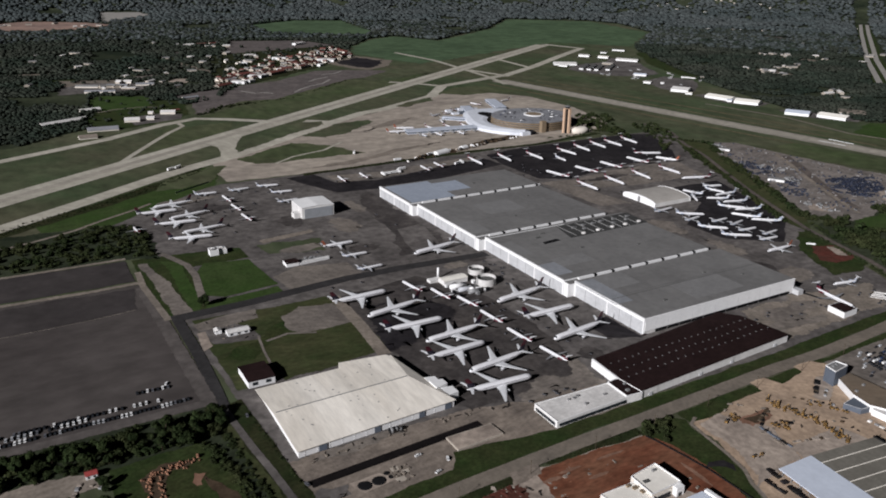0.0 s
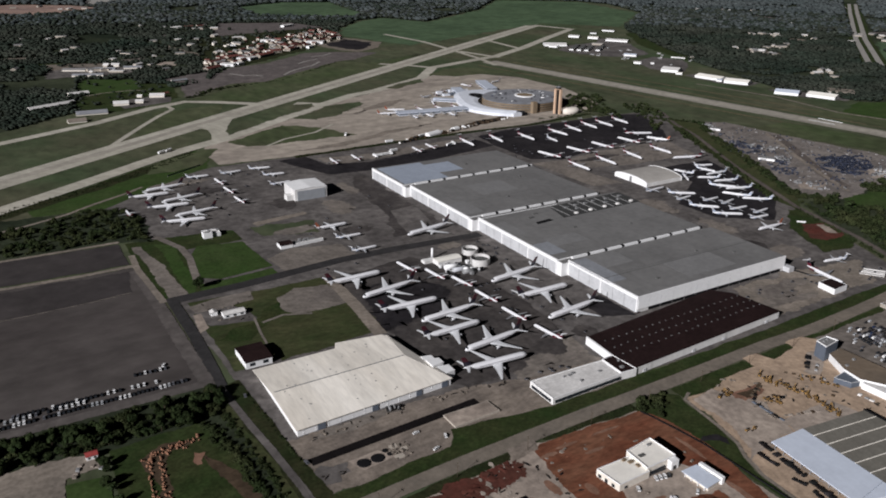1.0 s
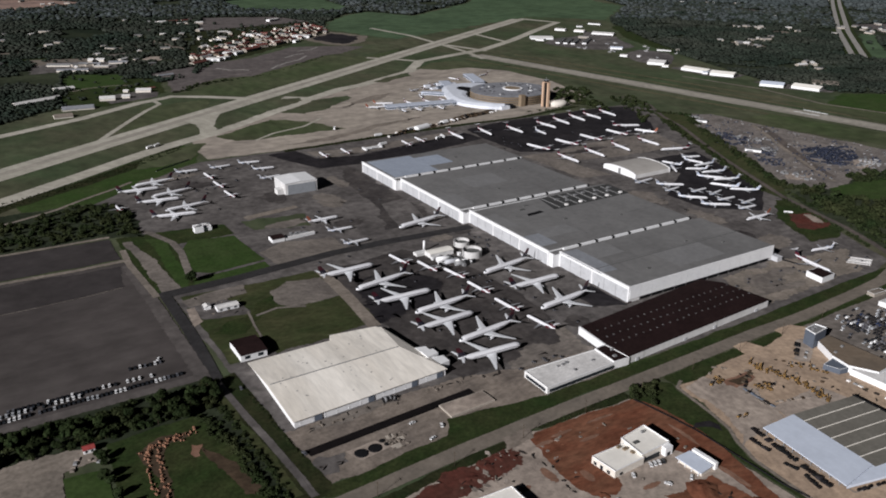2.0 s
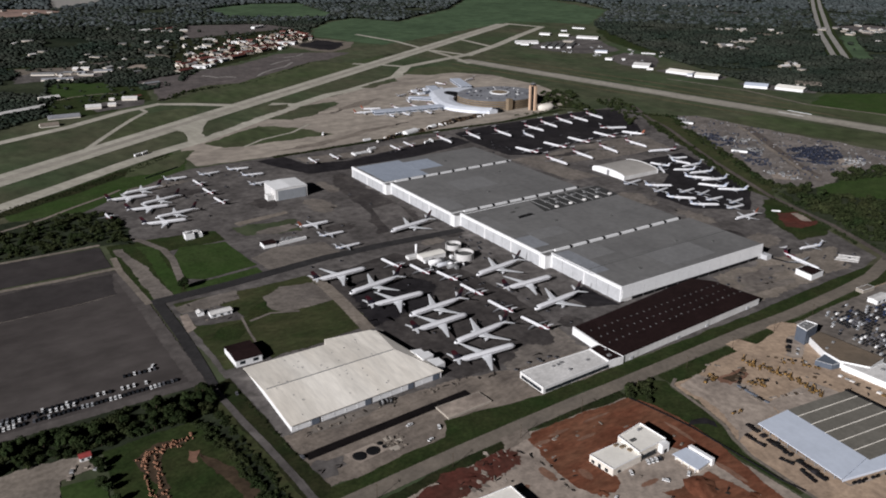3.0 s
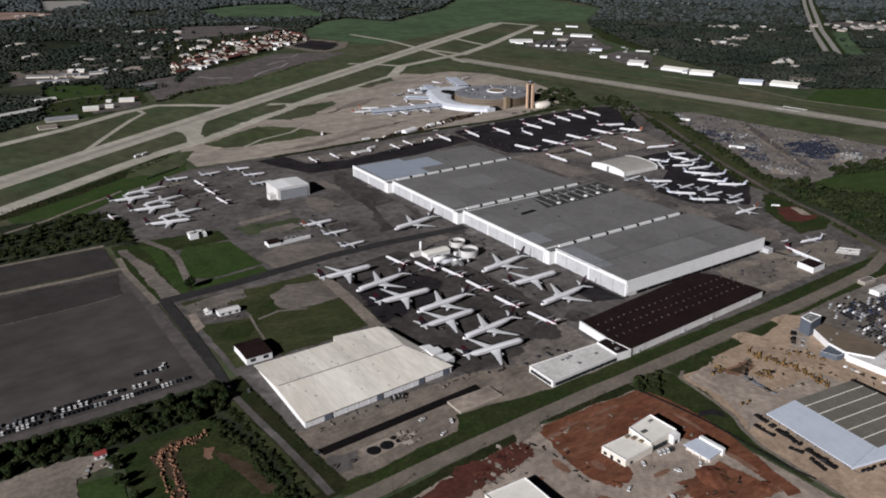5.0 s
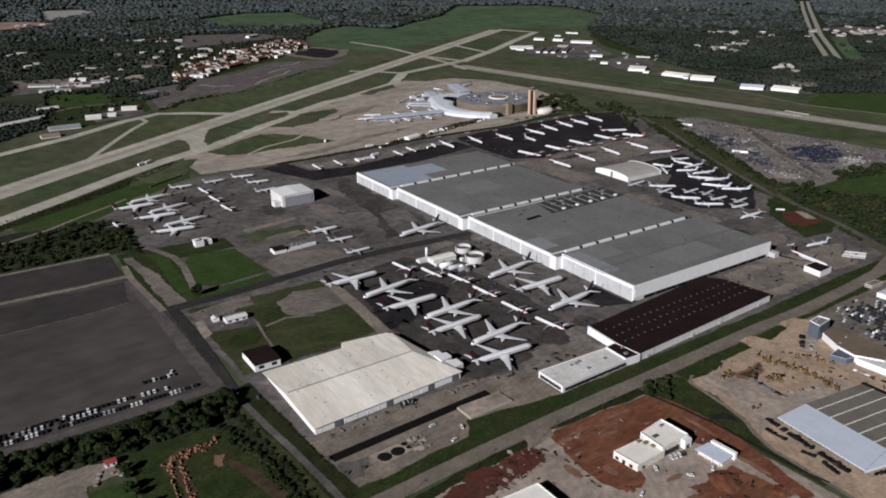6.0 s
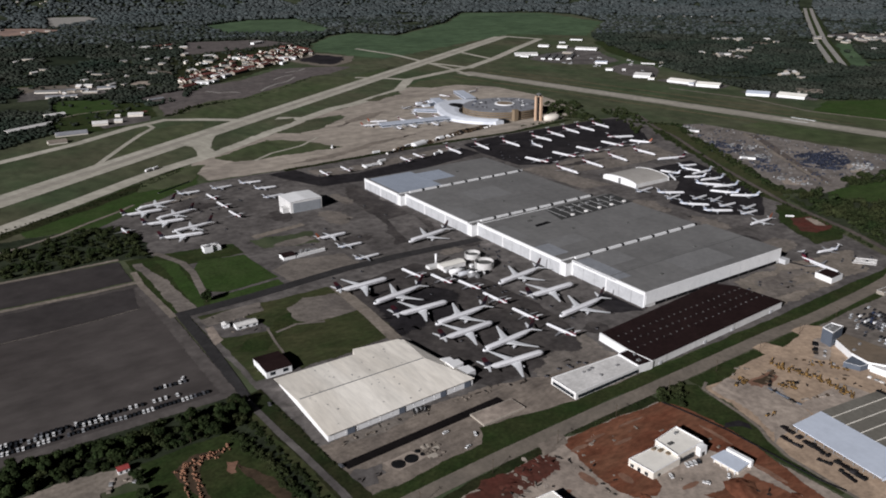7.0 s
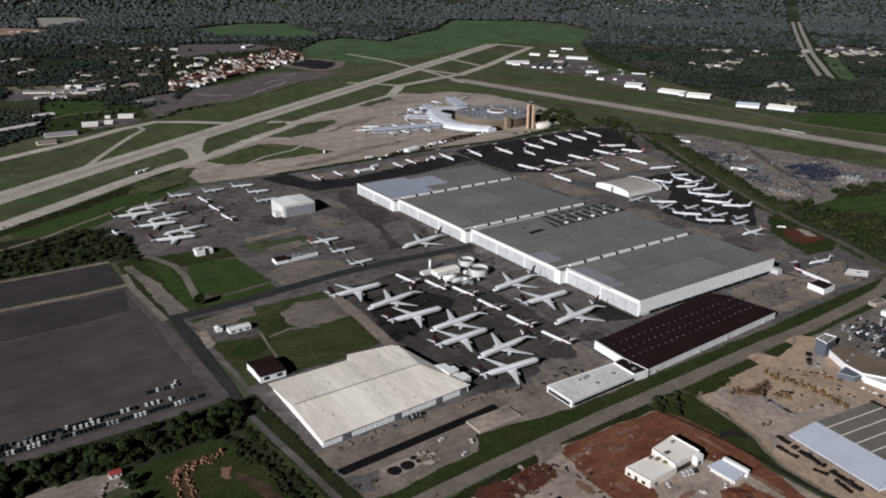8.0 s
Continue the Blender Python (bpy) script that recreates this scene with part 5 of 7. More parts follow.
part("back_wall", prism(bmesh.new(), ((-117.5, -195), (-115, -194.8), (-116, -177.6), (-118.5, -177.6)), 0, 5), M["trim"], top)
for k in range(4):
    part("post", block(-130.8, -194 + k * 5, 0, -130.4, -193.6 + k * 5, 3.5), M["trim"], top)
flat_building("white flat-roofed building at the plot's edge", "building", ((-262, -178), (-234, -178), (-234, -150), (-262, -149)), 5.5, M["plaster"], M["roof_cream"], "new_building", 0.6, units=1)


def store():
    top = thing("store", "big store with a pale blue front canopy and ribbed olive roof", "store")
    # Bluish wall, also coloured darker for the shade under the canopies.
    part("wall", prism(bmesh.new(), ((-52, -240), (19, -252), (20, -194), (-36, -188)), 0, 5), M["slate"], top)
    part("canopy", prism(bmesh.new(), ((-70, -248), (-39, -244), (-33.5, -186), (-63, -185.5)), 5.0, 5.6), M["roof_blue"], top, "pale blue front canopy")
    part("canopy", prism(bmesh.new(), ((-70, -248.2), (22, -268), (21, -253.5), (-39, -244.2)), 3.6, 5.3), M["roof_blue"], top, "pale blue side canopy")
    part("roof", prism(bmesh.new(), ((-39, -246), (20.5, -253.5), (21, -192.5), (-33.5, -186)), 5.0, 5.5), M["roof_ribbed"], top)
    for k in range(5):
        t = (8.5 + k * 10.3) / 60
        a = Vector((-39, -246)).lerp(Vector((-33.5, -186)), 1 - t)
        b = Vector((20.5, -253.5)).lerp(Vector((21, -192.5)), 1 - t)
        d = Vector((0, 0.2))
        part("roof_rib", prism(bmesh.new(), [tuple(a - d), tuple(b - d), tuple(b + d), tuple(a + d)], 5.5, 5.8), M["roof_pale"], top)
    part("back_parapet", prism(bmesh.new(), ((20.4, -253.5), (21.4, -253.5), (21.9, -192), (20.9, -192)), 5, 6.3), M["dark"], top)
    for k in range(9):
        y = -242 + k * 6.8
        part("canopy_post", block(-66.6 + k * 0.7, y, 0, -66.2 + k * 0.7, y + 0.4, 5), M["grey_metal"], top)


store()
# depot with the slate tower
flat_building("slate-blue flat-roofed tower block", "building", ((64, -132), (81, -130), (79, -121), (66, -122)), 12.5, M["slate"], M["roof_worn"], "depot_tower", 0.8, units=2)
flat_building("long low white depot with an olive-brown flat roof", "building", ((58, -152), (55, -167), (65, -184), (86, -182), (84, -130.5), (69, -132.5)), 6, M["trim"], M["roof_olive"], "depot", 0.02, units=2, inset=0.05)
flat_building("low slate-blue wing of the depot", "building", ((43, -155), (47, -166), (54.5, -167.5), (57.4, -153)), 4.5, M["slate"], M["slate"], "depot_wing", 0.1)
flat_building("white low loading building by the depot", "building", ((53, -170), (56, -210), (82, -208), (80, -184.5), (64.5, -184.5), (56, -169.5)), 5, M["trim"], M["roof_white"], "loading_building", 0.2, units=3)
gabled("small white office among the parked cars", "building", 180, -122, 200, -113, 4, 5, M["trim"], M["roof_white"], "x", "car_office", windows=3)
flat_building("tan flat-roofed hut beside the car park", "hut", ((192, -102), (208, -103), (208, -96), (192, -95)), 3.5, M["plaster_dull"], M["gravel"], "hut", 0.1)


# terminal, parking deck and control tower
M["terminal_white"] = material("white_terminal_roof", (0.66, 0.69, 0.74), 0.5, 0.12, 0.05, 0.4)


def terminal():
    top = thing("terminal", "curved pale blue airport terminal with piers", "terminal")
    bm = bmesh.new()
    n, rings = 22, []
    for k in range(n + 1):
        deg = 80 + 148 * k / n
        a = radians(deg)
        far = 116 - 14 * max(0, (deg - 185) / 43) + 34 * math.exp(-((deg - 108) / 26) ** 2)
        rings.append([bm.verts.new((422 + r * math.cos(a), 752 + r * math.sin(a), z)) for r, z in ((82, 0), (82, 7), (90, 8.5), (far - 10, 8), (far, 5), (far, 0))])
    ring(bm, rings)
    bmesh.ops.recalc_face_normals(bm, faces=bm.faces)
    part("concourse", bm, M["terminal_white"], top)
    for name, pts, h in (("pier", ((322, 772), (318, 752), (178, 774), (181, 792)), 5), ("pier", ((354, 862), (374, 856), (400, 932), (382, 940)), 5), ("pier", ((440, 900), (462, 894), (490, 978), (470, 986)), 5), ("pier", ((336, 820), (346, 832), (304, 870), (294, 860)), 4.5)):
        part(name, prism(bmesh.new(), pts, 0, h), M["terminal"], top)
        cx, cy = sum(p[0] for p in pts) / 4, sum(p[1] for p in pts) / 4
        part("window_band", prism(bmesh.new(), [(cx + (x - cx) * 1.01, cy + (y - cy) * 1.02) for x, y in pts], 1.5, 3.8), M["slate"], top, "dark window band")
        part("roof", prism(bmesh.new(), [(cx + (x - cx) * 1.02, cy + (y - cy) * 1.03) for x, y in pts], h, h + 0.6), M["terminal"], top)
    for k in range(6):
        x, y = 192 + k * 20, 769 - k * 3
        part("jet_bridge", block(x, y - 14, 1.5, x + 3, y, 4), M["grey_metal"], top)
    for k in range(9):
        x, y = random.uniform(310, 430), random.uniform(880, 930)
        part("ramp_building", block(x, y, 0, x + random.uniform(8, 20), y + random.uniform(6, 12), random.uniform(3, 6)), M["terminal_white"] if k % 2 else M["slate"], top)
    part("roof_light", tube(bmesh.new(), ((7, 376, 832, 15, 24), (8.9, 376, 832, 14, 23)), 18, "z"), M["dark"], top, "dark oval roof opening")
    part("end_wall", block(349, 676, 0, 366, 690, 6), M["terminal_white"], top, "white end of the concourse")
    part("underpass", block(366.3, 676, 0, 378, 692, 5.5), M["dark"], top, "dark underpass opening")


terminal()


def deck():
    top = thing("parking_deck", "round tan parking deck with ramps", "parking garage", pose(423, 754, 0))
    for k in range(4):
        z = k * 3.9
        part("slab", tube(bmesh.new(), ((z, 0, 0, 76, 69), (z + 0.8, 0, 0, 76, 69)), 40, "z"), M["deck"], top)
        part("band", tube(bmesh.new(), ((z + 0.8, 0, 0, 76.6, 69.6), (z + 3.2, 0, 0, 76.6, 69.6)), 40, "z"), M["tan_wall"], top, "tan concrete parapet band")
        # A solid slate drum puts the open storey's shade into colour.
        part("gap", tube(bmesh.new(), ((z + 3.2, 0, 0, 75, 68), (z + 3.9, 0, 0, 75, 68)), 40, "z"), M["slate"], top, "open storey, its shade in the slate colour")
    part("top_deck", tube(bmesh.new(), ((15.6, 0, 0, 76.2, 69.2), (16.4, 0, 0, 76.2, 69.2)), 40, "z"), M["deck"], top)
    for x, y in ((-24, -68),):
        part("stair_tower", block(x - 4.5, y - 4, 0, x + 4.5, y + 4, 20), M["tan_wall"], top, "tan stair tower")
    part("ramp", tube(bmesh.new(), ((16.4, 6, 2, 18, 20), (18, 6, 2, 18, 20)), 24, "z"), M["trim"], top, "white spiral ramp head")
    part("ramp_well", tube(bmesh.new(), ((17.9, 6, 2, 14, 16), (18.2, 6, 2, 14, 16)), 24, "z"), M["tan_wall"], top)


deck()


def control_tower():
    top = thing("control_tower", "tall peach concrete control tower with dark cab", "control tower", pose(432, 662, 0) @ Matrix.Diagonal((0.86, 0.86, 1, 1)))
    for s in (-1, 1):
        part("shaft", block(-2.4 + s * 2.6, -s * 4.4 - 2.4, 0, 2.4 + s * 2.6, -s * 4.4 + 2.4, 43), M["tower"], top)
    part("core", block(-2, -3, 0, 2, 3, 42), M["dark"], top, "dark recess between the shafts")
    part("gallery", tube(bmesh.new(), ((43, 0, 0, 6, 6), (44, 0, 0, 6.6, 6.6)), 8, "z"), M["tower"], top)
    part("cab", tube(bmesh.new(), ((44, 0, 0, 4.6, 4.6), (47.4, 0, 0, 5.6, 5.6)), 8, "z"), M["glass"], top, "dark glass cab")
    part("cab_roof", tube(bmesh.new(), ((47.4, 0, 0, 5.9, 5.9), (48, 0, 0, 5.4, 5.4)), 8, "z"), M["grey_metal"], top)
    part("mast", block(-0.15, -0.15, 48, 0.15, 0.15, 52), M["grey_metal"], top)
    part("base_building", tube(bmesh.new(), ((0, 30, -8, 20, 12), (7, 30, -8, 20, 12), (10, 30, -8, 12, 6)), 20, "z"), M["plaster"], top, "cream round base building")


control_tower()


def tent(x, y, length, width, turn):
    """White barrel-shaped fabric hangar."""
    top = thing("fabric_hangar", "white rounded fabric hangar on the terminal apron", "hangar", pose(x, y, 0.2, 0, 0, turn), "fabric hangars")
    bm, n = bmesh.new(), 10
    rows = [[bm.verts.new((s * length / 2, width / 2 * f * math.cos(math.pi * k / n), width * 0.42 * f * math.sin(math.pi * k / n))) for k in range(n + 1)] for s, f in ((-1, 0.9), (-0.9, 1), (0.9, 1), (1, 0.9))]
    for a, b in zip(rows, rows[1:]):
        for k in range(n):
            bm.faces.new((a[k], b[k], b[k + 1], a[k + 1]))
    bm.faces.new(rows[0])
    bm.faces.new(rows[-1][::-1])
    part("shell", bm, M["trim"], top)
    part("door", block(length / 2 + 0.02, -width * 0.25, 0, length / 2 + 0.3, width * 0.25, width * 0.28), M["grey_metal"], top)


tent(163, 632, 30, 13, 20)
tent(213, 646, 14, 10, 20)
tent(232, 650, 10, 7, 80)


# ---------------------------------------------------------------- aircraft
def blade(root, tip, chord0, chord1, thick0, thick1):
    """A tapered wing or fin between two leading-edge points; chords run aft along -x."""
    bm = bmesh.new()
    root, tip = Vector(root), Vector(tip)
    side = (tip - root).cross(Vector((1, 0, 0))).normalized()
    rows = []
    for p, c, t in ((root, chord0, thick0), (tip, chord1, thick1)):
        rows.append([bm.verts.new(p + Vector((-c * a, 0, 0)) + side * t * b) for a, b in ((0, 0), (0.12, 0.42), (0.4, 0.5), (1, 0.03), (1, -0.03), (0.4, -0.5), (0.12, -0.42))])
    ring(bm, rows)
    bmesh.ops.recalc_face_normals(bm, faces=bm.faces)
    return bm


def swept_wing(root, half, s, sweep, rise, chord, thick):
    """A swept wing with a straight inner trailing edge, a kink and a thin tip; s is the side."""
    bm, rows = bmesh.new(), []
    for f, c, t in ((0, 1.0, 1.0), (0.33, 0.62, 0.6), (0.75, 0.33, 0.35), (1.0, 0.17, 0.2)):
        x, y, z = root[0] - half * f * sweep, root[1] + s * half * f, root[2] + rise * f
        rows.append([bm.verts.new((x - chord * c * a, y, z + thick * t * b)) for a, b in ((0, 0), (0.12, 0.42), (0.4, 0.5), (1, 0.03), (1, -0.03), (0.4, -0.5), (0.12, -0.42))])
    ring(bm, rows)
    bmesh.ops.recalc_face_normals(bm, faces=bm.faces)
    return bm


def aircraft(name, label, length, span, width, sweep, ttail, engines, fin_paint, tip_paint, wing_paint, group):
    """A jet with its nose to +x, standing on its wheels, at the middle of its length."""
    top = thing(name, label, "aircraft", group=group)
    L, r = length, width / 2
    h = r * 1.0 + (2.1 if width > 4 else 1.3 if width > 3 else 1.0)
    rows = [(0.5, -0.25, 0.02), (0.49, -0.2, 0.32), (0.47, -0.12, 0.62), (0.44, -0.05, 0.86), (0.40, 0, 1), (0.1, 0, 1), (-0.18, 0, 1), (-0.3, 0.12, 0.88), (-0.4, 0.34, 0.58), (-0.47, 0.55, 0.26), (-0.5, 0.62, 0.06)]
    part("fuselage", tube(bmesh.new(), [(L * s, 0, h + r * u, r * w, r * w) for s, u, w in rows], 14), M["jet_white"], top)
    part("belly", tube(bmesh.new(), [(L * s, 0, h - r * 0.5, r * 0.72 * w, r * 0.62 * w) for s, w in ((0.14, 0.1), (0.1, 0.9), (-0.08, 0.95), (-0.13, 0.1))], 10), M["wing"], top)
    wx = L * (0.02 if ttail else 0.09)
    dih = 0.06
    for s in (-1, 1):
        half = span / 2
        part("wing", swept_wing((wx + L * 0.01, s * r * 0.3, h - r * 0.55), half - r * 0.3, s, sweep, half * dih, L * (0.175 if not ttail else 0.14), L * 0.016), wing_paint, top)
        tz, tx = (h + r * 0.6 + L * 0.125, -L * 0.455) if ttail else (h + r * 0.75, -L * 0.395)
        ts = span * (0.155 if ttail else 0.195)
        part("tailplane", blade((tx, s * (0.05 if ttail else r * 0.2), tz), (tx - ts * 0.55, s * ts, tz + ts * (0.0 if ttail else 0.1)), L * 0.072, L * 0.03, 0.45, 0.15), wing_paint if not ttail else M["jet_white"], top)
        if engines == "wing":
            e = tube(bmesh.new(), [(wx - half * 0.15 + L * k, s * half * 0.33, h - r * 1.0, q, q) for k, q in ((0.035, r * 0.42), (0.027, r * 0.48), (-0.01, r * 0.47), (-0.05, r * 0.3))], 12)
            nacelle = part("engine", e, M["wing"], top)
            part("intake", tube(bmesh.new(), [(wx - half * 0.15 + L * 0.0355, s * half * 0.33, h - r * 1.0, r * 0.38, r * 0.38), (wx - half * 0.15 + L * 0.037, s * half * 0.33, h - r * 1.0, r * 0.36, r * 0.36)], 12), M["dark"], nacelle)
        else:
            e = tube(bmesh.new(), [(L * k, s * r * 1.75, h + r * 0.35, q, q) for k, q in ((-0.235, r * 0.42), (-0.25, r * 0.5), (-0.33, r * 0.48), (-0.37, r * 0.3))], 12)
            nacelle = part("engine", e, fin_paint, top, "rear engine pod in fin colours")
            part("intake", tube(bmesh.new(), [(-L * 0.2345, s * r * 1.75, h + r * 0.35, r * 0.36, r * 0.36), (-L * 0.233, s * r * 1.75, h + r * 0.35, r * 0.34, r * 0.34)], 12), M["dark"], nacelle)
        part("main_gear", block(wx - L * 0.1, s * (r + 0.4) - 0.3, 0, wx - L * 0.1 + (2.2 if width > 4 else 1.1), s * (r + 0.4) + 0.3, h - r * 0.4), M["tyre"], top)
    fx, fz = -L * 0.355, h + r * 0.7
    tall = L * (0.125 if ttail else 0.155)
    mid = 0.5
    a, b = Vector((fx, 0, fz)), Vector((fx - tall * 0.82, 0, fz + tall))
    c = a.lerp(b, mid)
    part("fin", blade(a, c, L * 0.125, L * 0.093, 0.5, 0.35), fin_paint, top, "painted fin")
    part("fin_top", blade(c, b, L * 0.093, L * 0.06, 0.35, 0.2), tip_paint, top, "painted fin top")
    part("nose_gear", block(L * 0.41, -0.25, 0, L * 0.41 + 0.8, 0.25, h - r * 0.6), M["tyre"], top)
    part("cockpit_window", tube(bmesh.new(), [(L * 0.478, 0, h + r * 0.18, r * 0.50, r * 0.3), (L * 0.462, 0, h + r * 0.38, r * 0.62, r * 0.36)], 10), M["glass"], top)
    for s in (-1, 1):
        part("window_band", block(-L * 0.27, s * r * 0.985 - 0.05, h + r * 0.14, L * 0.4, s * r * 0.985 + 0.05, h + r * 0.30), M["wing_dark"], top)
    return top


STANDS = "jets stored on the apron"
WIDE = aircraft("airliner", "white twin-engine wide-body jet with crimson and navy fin", 54.9, 47.6, 5.0, 0.60, False, "wing", M["navy"], M["claret"], M["wing"], STANDS)
NARROW = aircraft("airliner", "white narrow-body twin jet with crimson and navy fin", 47.3, 38, 3.8, 0.50, False, "wing", M["navy"], M["claret"], M["wing"], STANDS)
REAR = aircraft("airliner", "white rear-engined jet with a crimson T-tail", 45, 33, 3.4, 0.42, True, "rear", M["crimson"], M["navy"], M["wing_dark"], STANDS)
REGION = aircraft("regional_jet", "white regional jet with crimson T-tail and rear engines", 32.5, 23.2, 2.7, 0.42, True, "rear", M["crimson"], M["navy"], M["wing_dark"], STANDS)
PALE = aircraft("regional_jet", "plain white regional jet with pale wings", 29, 22, 2.7, 0.40, True, "rear", M["fin_pale"], M["jet_white"], M["wing_mid"], STANDS)
PLAIN = aircraft("regional_jet", "plain white twin jet with pale wings and fin", 35, 25, 2.9, 0.42, True, "rear", M["fin_pale"], M["fin_pale"], M["wing_mid"], STANDS)
ORANGE = aircraft("airliner", "white jet with an orange fin", 36, 30, 3.5, 0.42, False, "wing", M["orange"], M["orange"], M["wing"], STANDS)


def park(model, rows):
    """The first row moves the model itself to its stand, the rest are copies."""
    for k, (x, y, turn) in enumerate(rows):
        m = pose(x, y, 0.33, 0, 0, turn)
        if model.get("stood"):
            copy_thing(model, m)
        else:
            model.matrix_basis = m
            model["stood"] = 1


park(WIDE, [(-182, 175, 2), (-166, 138, -172), (-165, 101, -1), (-144, 71, -176), (-157, 44, 3), (-139, 13, -174), (-156, -16, -3), (-50, 111, -173), (-49, 68, 0), (-50, 26, -174), (-60, 254, -171)])
park(REGION, [(-127, 178, 98), (-112, 151, 96), (-99, 125, 98), (-97, 87, 95), (-96, 46, 95), (-91, 6, 97)])
park(NARROW, [(-269, 541, -173), (-291, 518, -3), (-261, 490, -169), (-280, 468, -6), (-259, 432, -173), (-277, 410, -10)])
park(REGION, [(-325, 467, 93), (-203, 536, 94), (-203, 495, 95), (-203, 452, 95), (-38, 556, 87), (-4, 558, 88), (92, 555, 87), (119, 563, 88)])
park(PALE, [(-220, 571, -3), (-177, 570, 4), (-138, 571, -9), (-131, 535, -7), (-137, 494, 6), (-140, 281, -1), (-141, 241, 2)])
park(ORANGE, [(-144, 316, 1), (449, 434, 116), (271, 83, 178)])
park(REAR, [(179, 558, -92), (230, 555, -95), (278, 543, -90), (340, 543, -84), (378, 552, -92), (416, 558, -93), (447, 556, -90), (485, 560, -93), (244, 440, 100), (297, 441, 99), (347, 445, 96), (403, 449, 96), (244, 374, -89), (295, 378, -92), (349, 383, -96), (405, 384, -90), (449, 476, -26), (409, 335, 162), (206, -31, -98)])
park(PALE, [(305, 512, -93), (398, 295, -17), (384, 278, -73), (350, 285, 107), (334, 266, -122), (359, 250, 147), (265, 203, 7), (290, 184, 3), (300, 167, 12), (293, 145, -3), (307, 125, 6), (289, 112, -4), (250, -11, 169)])
park(PLAIN, [(385, 260, 175), (369, 230, 163), (346, 215, -48), (357, 199, 158), (333, 182, 123), (341, 158, 139), (259, 245, 6), (277, 218, -33), (263, 169, -42), (266, 137, -34)])
park(REGION, [(365, 925, 10), (332, 900, 15), (430, 960, 100), (510, 970, 200), (235, 798, -80), (270, 792, -80), (300, 786, -85)])
park(PALE, [(195, 750, 80), (222, 746, 85), (262, 738, 82), (300, 895, 20), (282, 840, -110)])
park(ORANGE, [(165, 792, -10), (190, 812, -20)])


# ---------------------------------------------------------------- vehicles
def car(paint, label):
    top = thing("car", label, "car", group="parked cars")
    body = bmesh.new()
    prism(body, ((-2.2, -0.85), (2.1, -0.85), (2.3, -0.5), (2.3, 0.5), (2.1, 0.85), (-2.2, 0.85)), 0.35, 0.95)
    part("body", body, paint, top)
    bm = bmesh.new()
    low = [bm.verts.new(p) for p in ((-1.7, -0.78, 0.95), (1.0, -0.78, 0.95), (1.0, 0.78, 0.95), (-1.7, 0.78, 0.95))]
    high = [bm.verts.new(p) for p in ((-1.2, -0.62, 1.42), (0.3, -0.62, 1.42), (0.3, 0.62, 1.42), (-1.2, 0.62, 1.42))]
    ring(bm, [low, high])
    part("cabin", bm, M["glass"], top, "dark glazed cabin")
    part("roof", block(-1.4, -0.7, 1.42, 0.55, 0.7, 1.5), paint, top)
    for x in (-1.35, 1.4):
        axle = bmesh.new()
        for y in (-0.8, 0.8):
            tube(axle, ((y - 0.12, 0, 0, 0.33, 0.33), (y + 0.12, 0, 0, 0.33, 0.33)), 8)
        part("axle", axle, M["tyre"], top).matrix_basis = pose(x, 0, 0.33, 0, 0, 90)
    return top


CARS = [car(M["car_" + tone], tone + " saloon car parked in a row") for tone in ("white", "silver", "black", "blue", "red", "grey")]
SHARES = (6, 4, 7, 1, 0.4, 4)
taken = [0] * len(CARS)


JOINED = [bmesh.new() for tone in CARS]


def prism_at(bm, pts, z0, z1, m):
    low, high = ([bm.verts.new(m @ Vector((x, y, z))) for x, y in pts] for z in (z0, z1))
    bm.faces.new(high)
    for k in range(len(pts)):
        n = (k + 1) % len(pts)
        bm.faces.new((low[k], low[n], high[n], high[k]))


def put_car(x, y, turn, z=0.36, pick=None, joined=False):
    k = pick if pick is not None else random.choices(range(6), SHARES)[0]
    m = pose(x, y, z, 0, 0, turn + random.uniform(-3, 3))
    if joined:
        bm = JOINED[k]
        prism_at(bm, ((-2.2, -0.85), (2.1, -0.85), (2.3, 0), (2.1, 0.85), (-2.2, 0.85)), 0.3, 0.95, m)
        prism_at(bm, ((-1.5, -0.7), (0.7, -0.7), (0.7, 0.7), (-1.5, 0.7)), 0.95, 1.48, m)
        return
    if taken[k]:
        copy_thing(CARS[k], m)
    else:
        CARS[k].matrix_basis = m
    taken[k] += 1


for a, b, gap in (((-520, 74), (-356, 76.5), 2.9), ((-520, 84), (-418, 86), 2.9), ((-500, 80.5), (-426, 82), 3.4), ((-414, 86), (-378, 85), 3.6), ((-389, 102), (-368, 101), 2.9)):
    n, tone = int(math.dist(a, b) / gap), 2
    for k in range(n):
        t = k / max(1, n - 1)
        if random.random() < 0.6:
            tone = random.choice((0, 0, 0, 2, 2, 2, 5, 1))
        if random.random() < 0.93:
            put_car(a[0] + (b[0] - a[0]) * t, a[1] + (b[1] - a[1]) * t + random.uniform(-0.4, 0.4), 84, pick=tone)
CROWDED = ([(116, -135), (128, -118), (155, -116), (165, -133), (132, -147)], [(98, -152), (111, -143), (150, -156), (205, -168), (200, -185), (105, -172)], [(157, -138), (176, -122), (212, -128), (212, -160), (172, -150)])
for row in range(22):
    for k in range(28):
        x, y = 92 + row * 5.2 + k * 0.7 + random.uniform(-0.4, 0.4), -184 + k * 2.8
        crowded = any(inside((x, y), p) for p in CROWDED)
        if random.random() < (0.96 if crowded else 0.22) and y < -106 and not (174 < x < 210 and y > -122) and x < 214:
            put_car(x, y, 8, pick=random.choice((2, 2, 2, 2, 2, 2, 5, 5, 1, 0, 3) if crowded else (0, 1, 2, 2, 2, 5)), joined=x > 128 or y < -150)
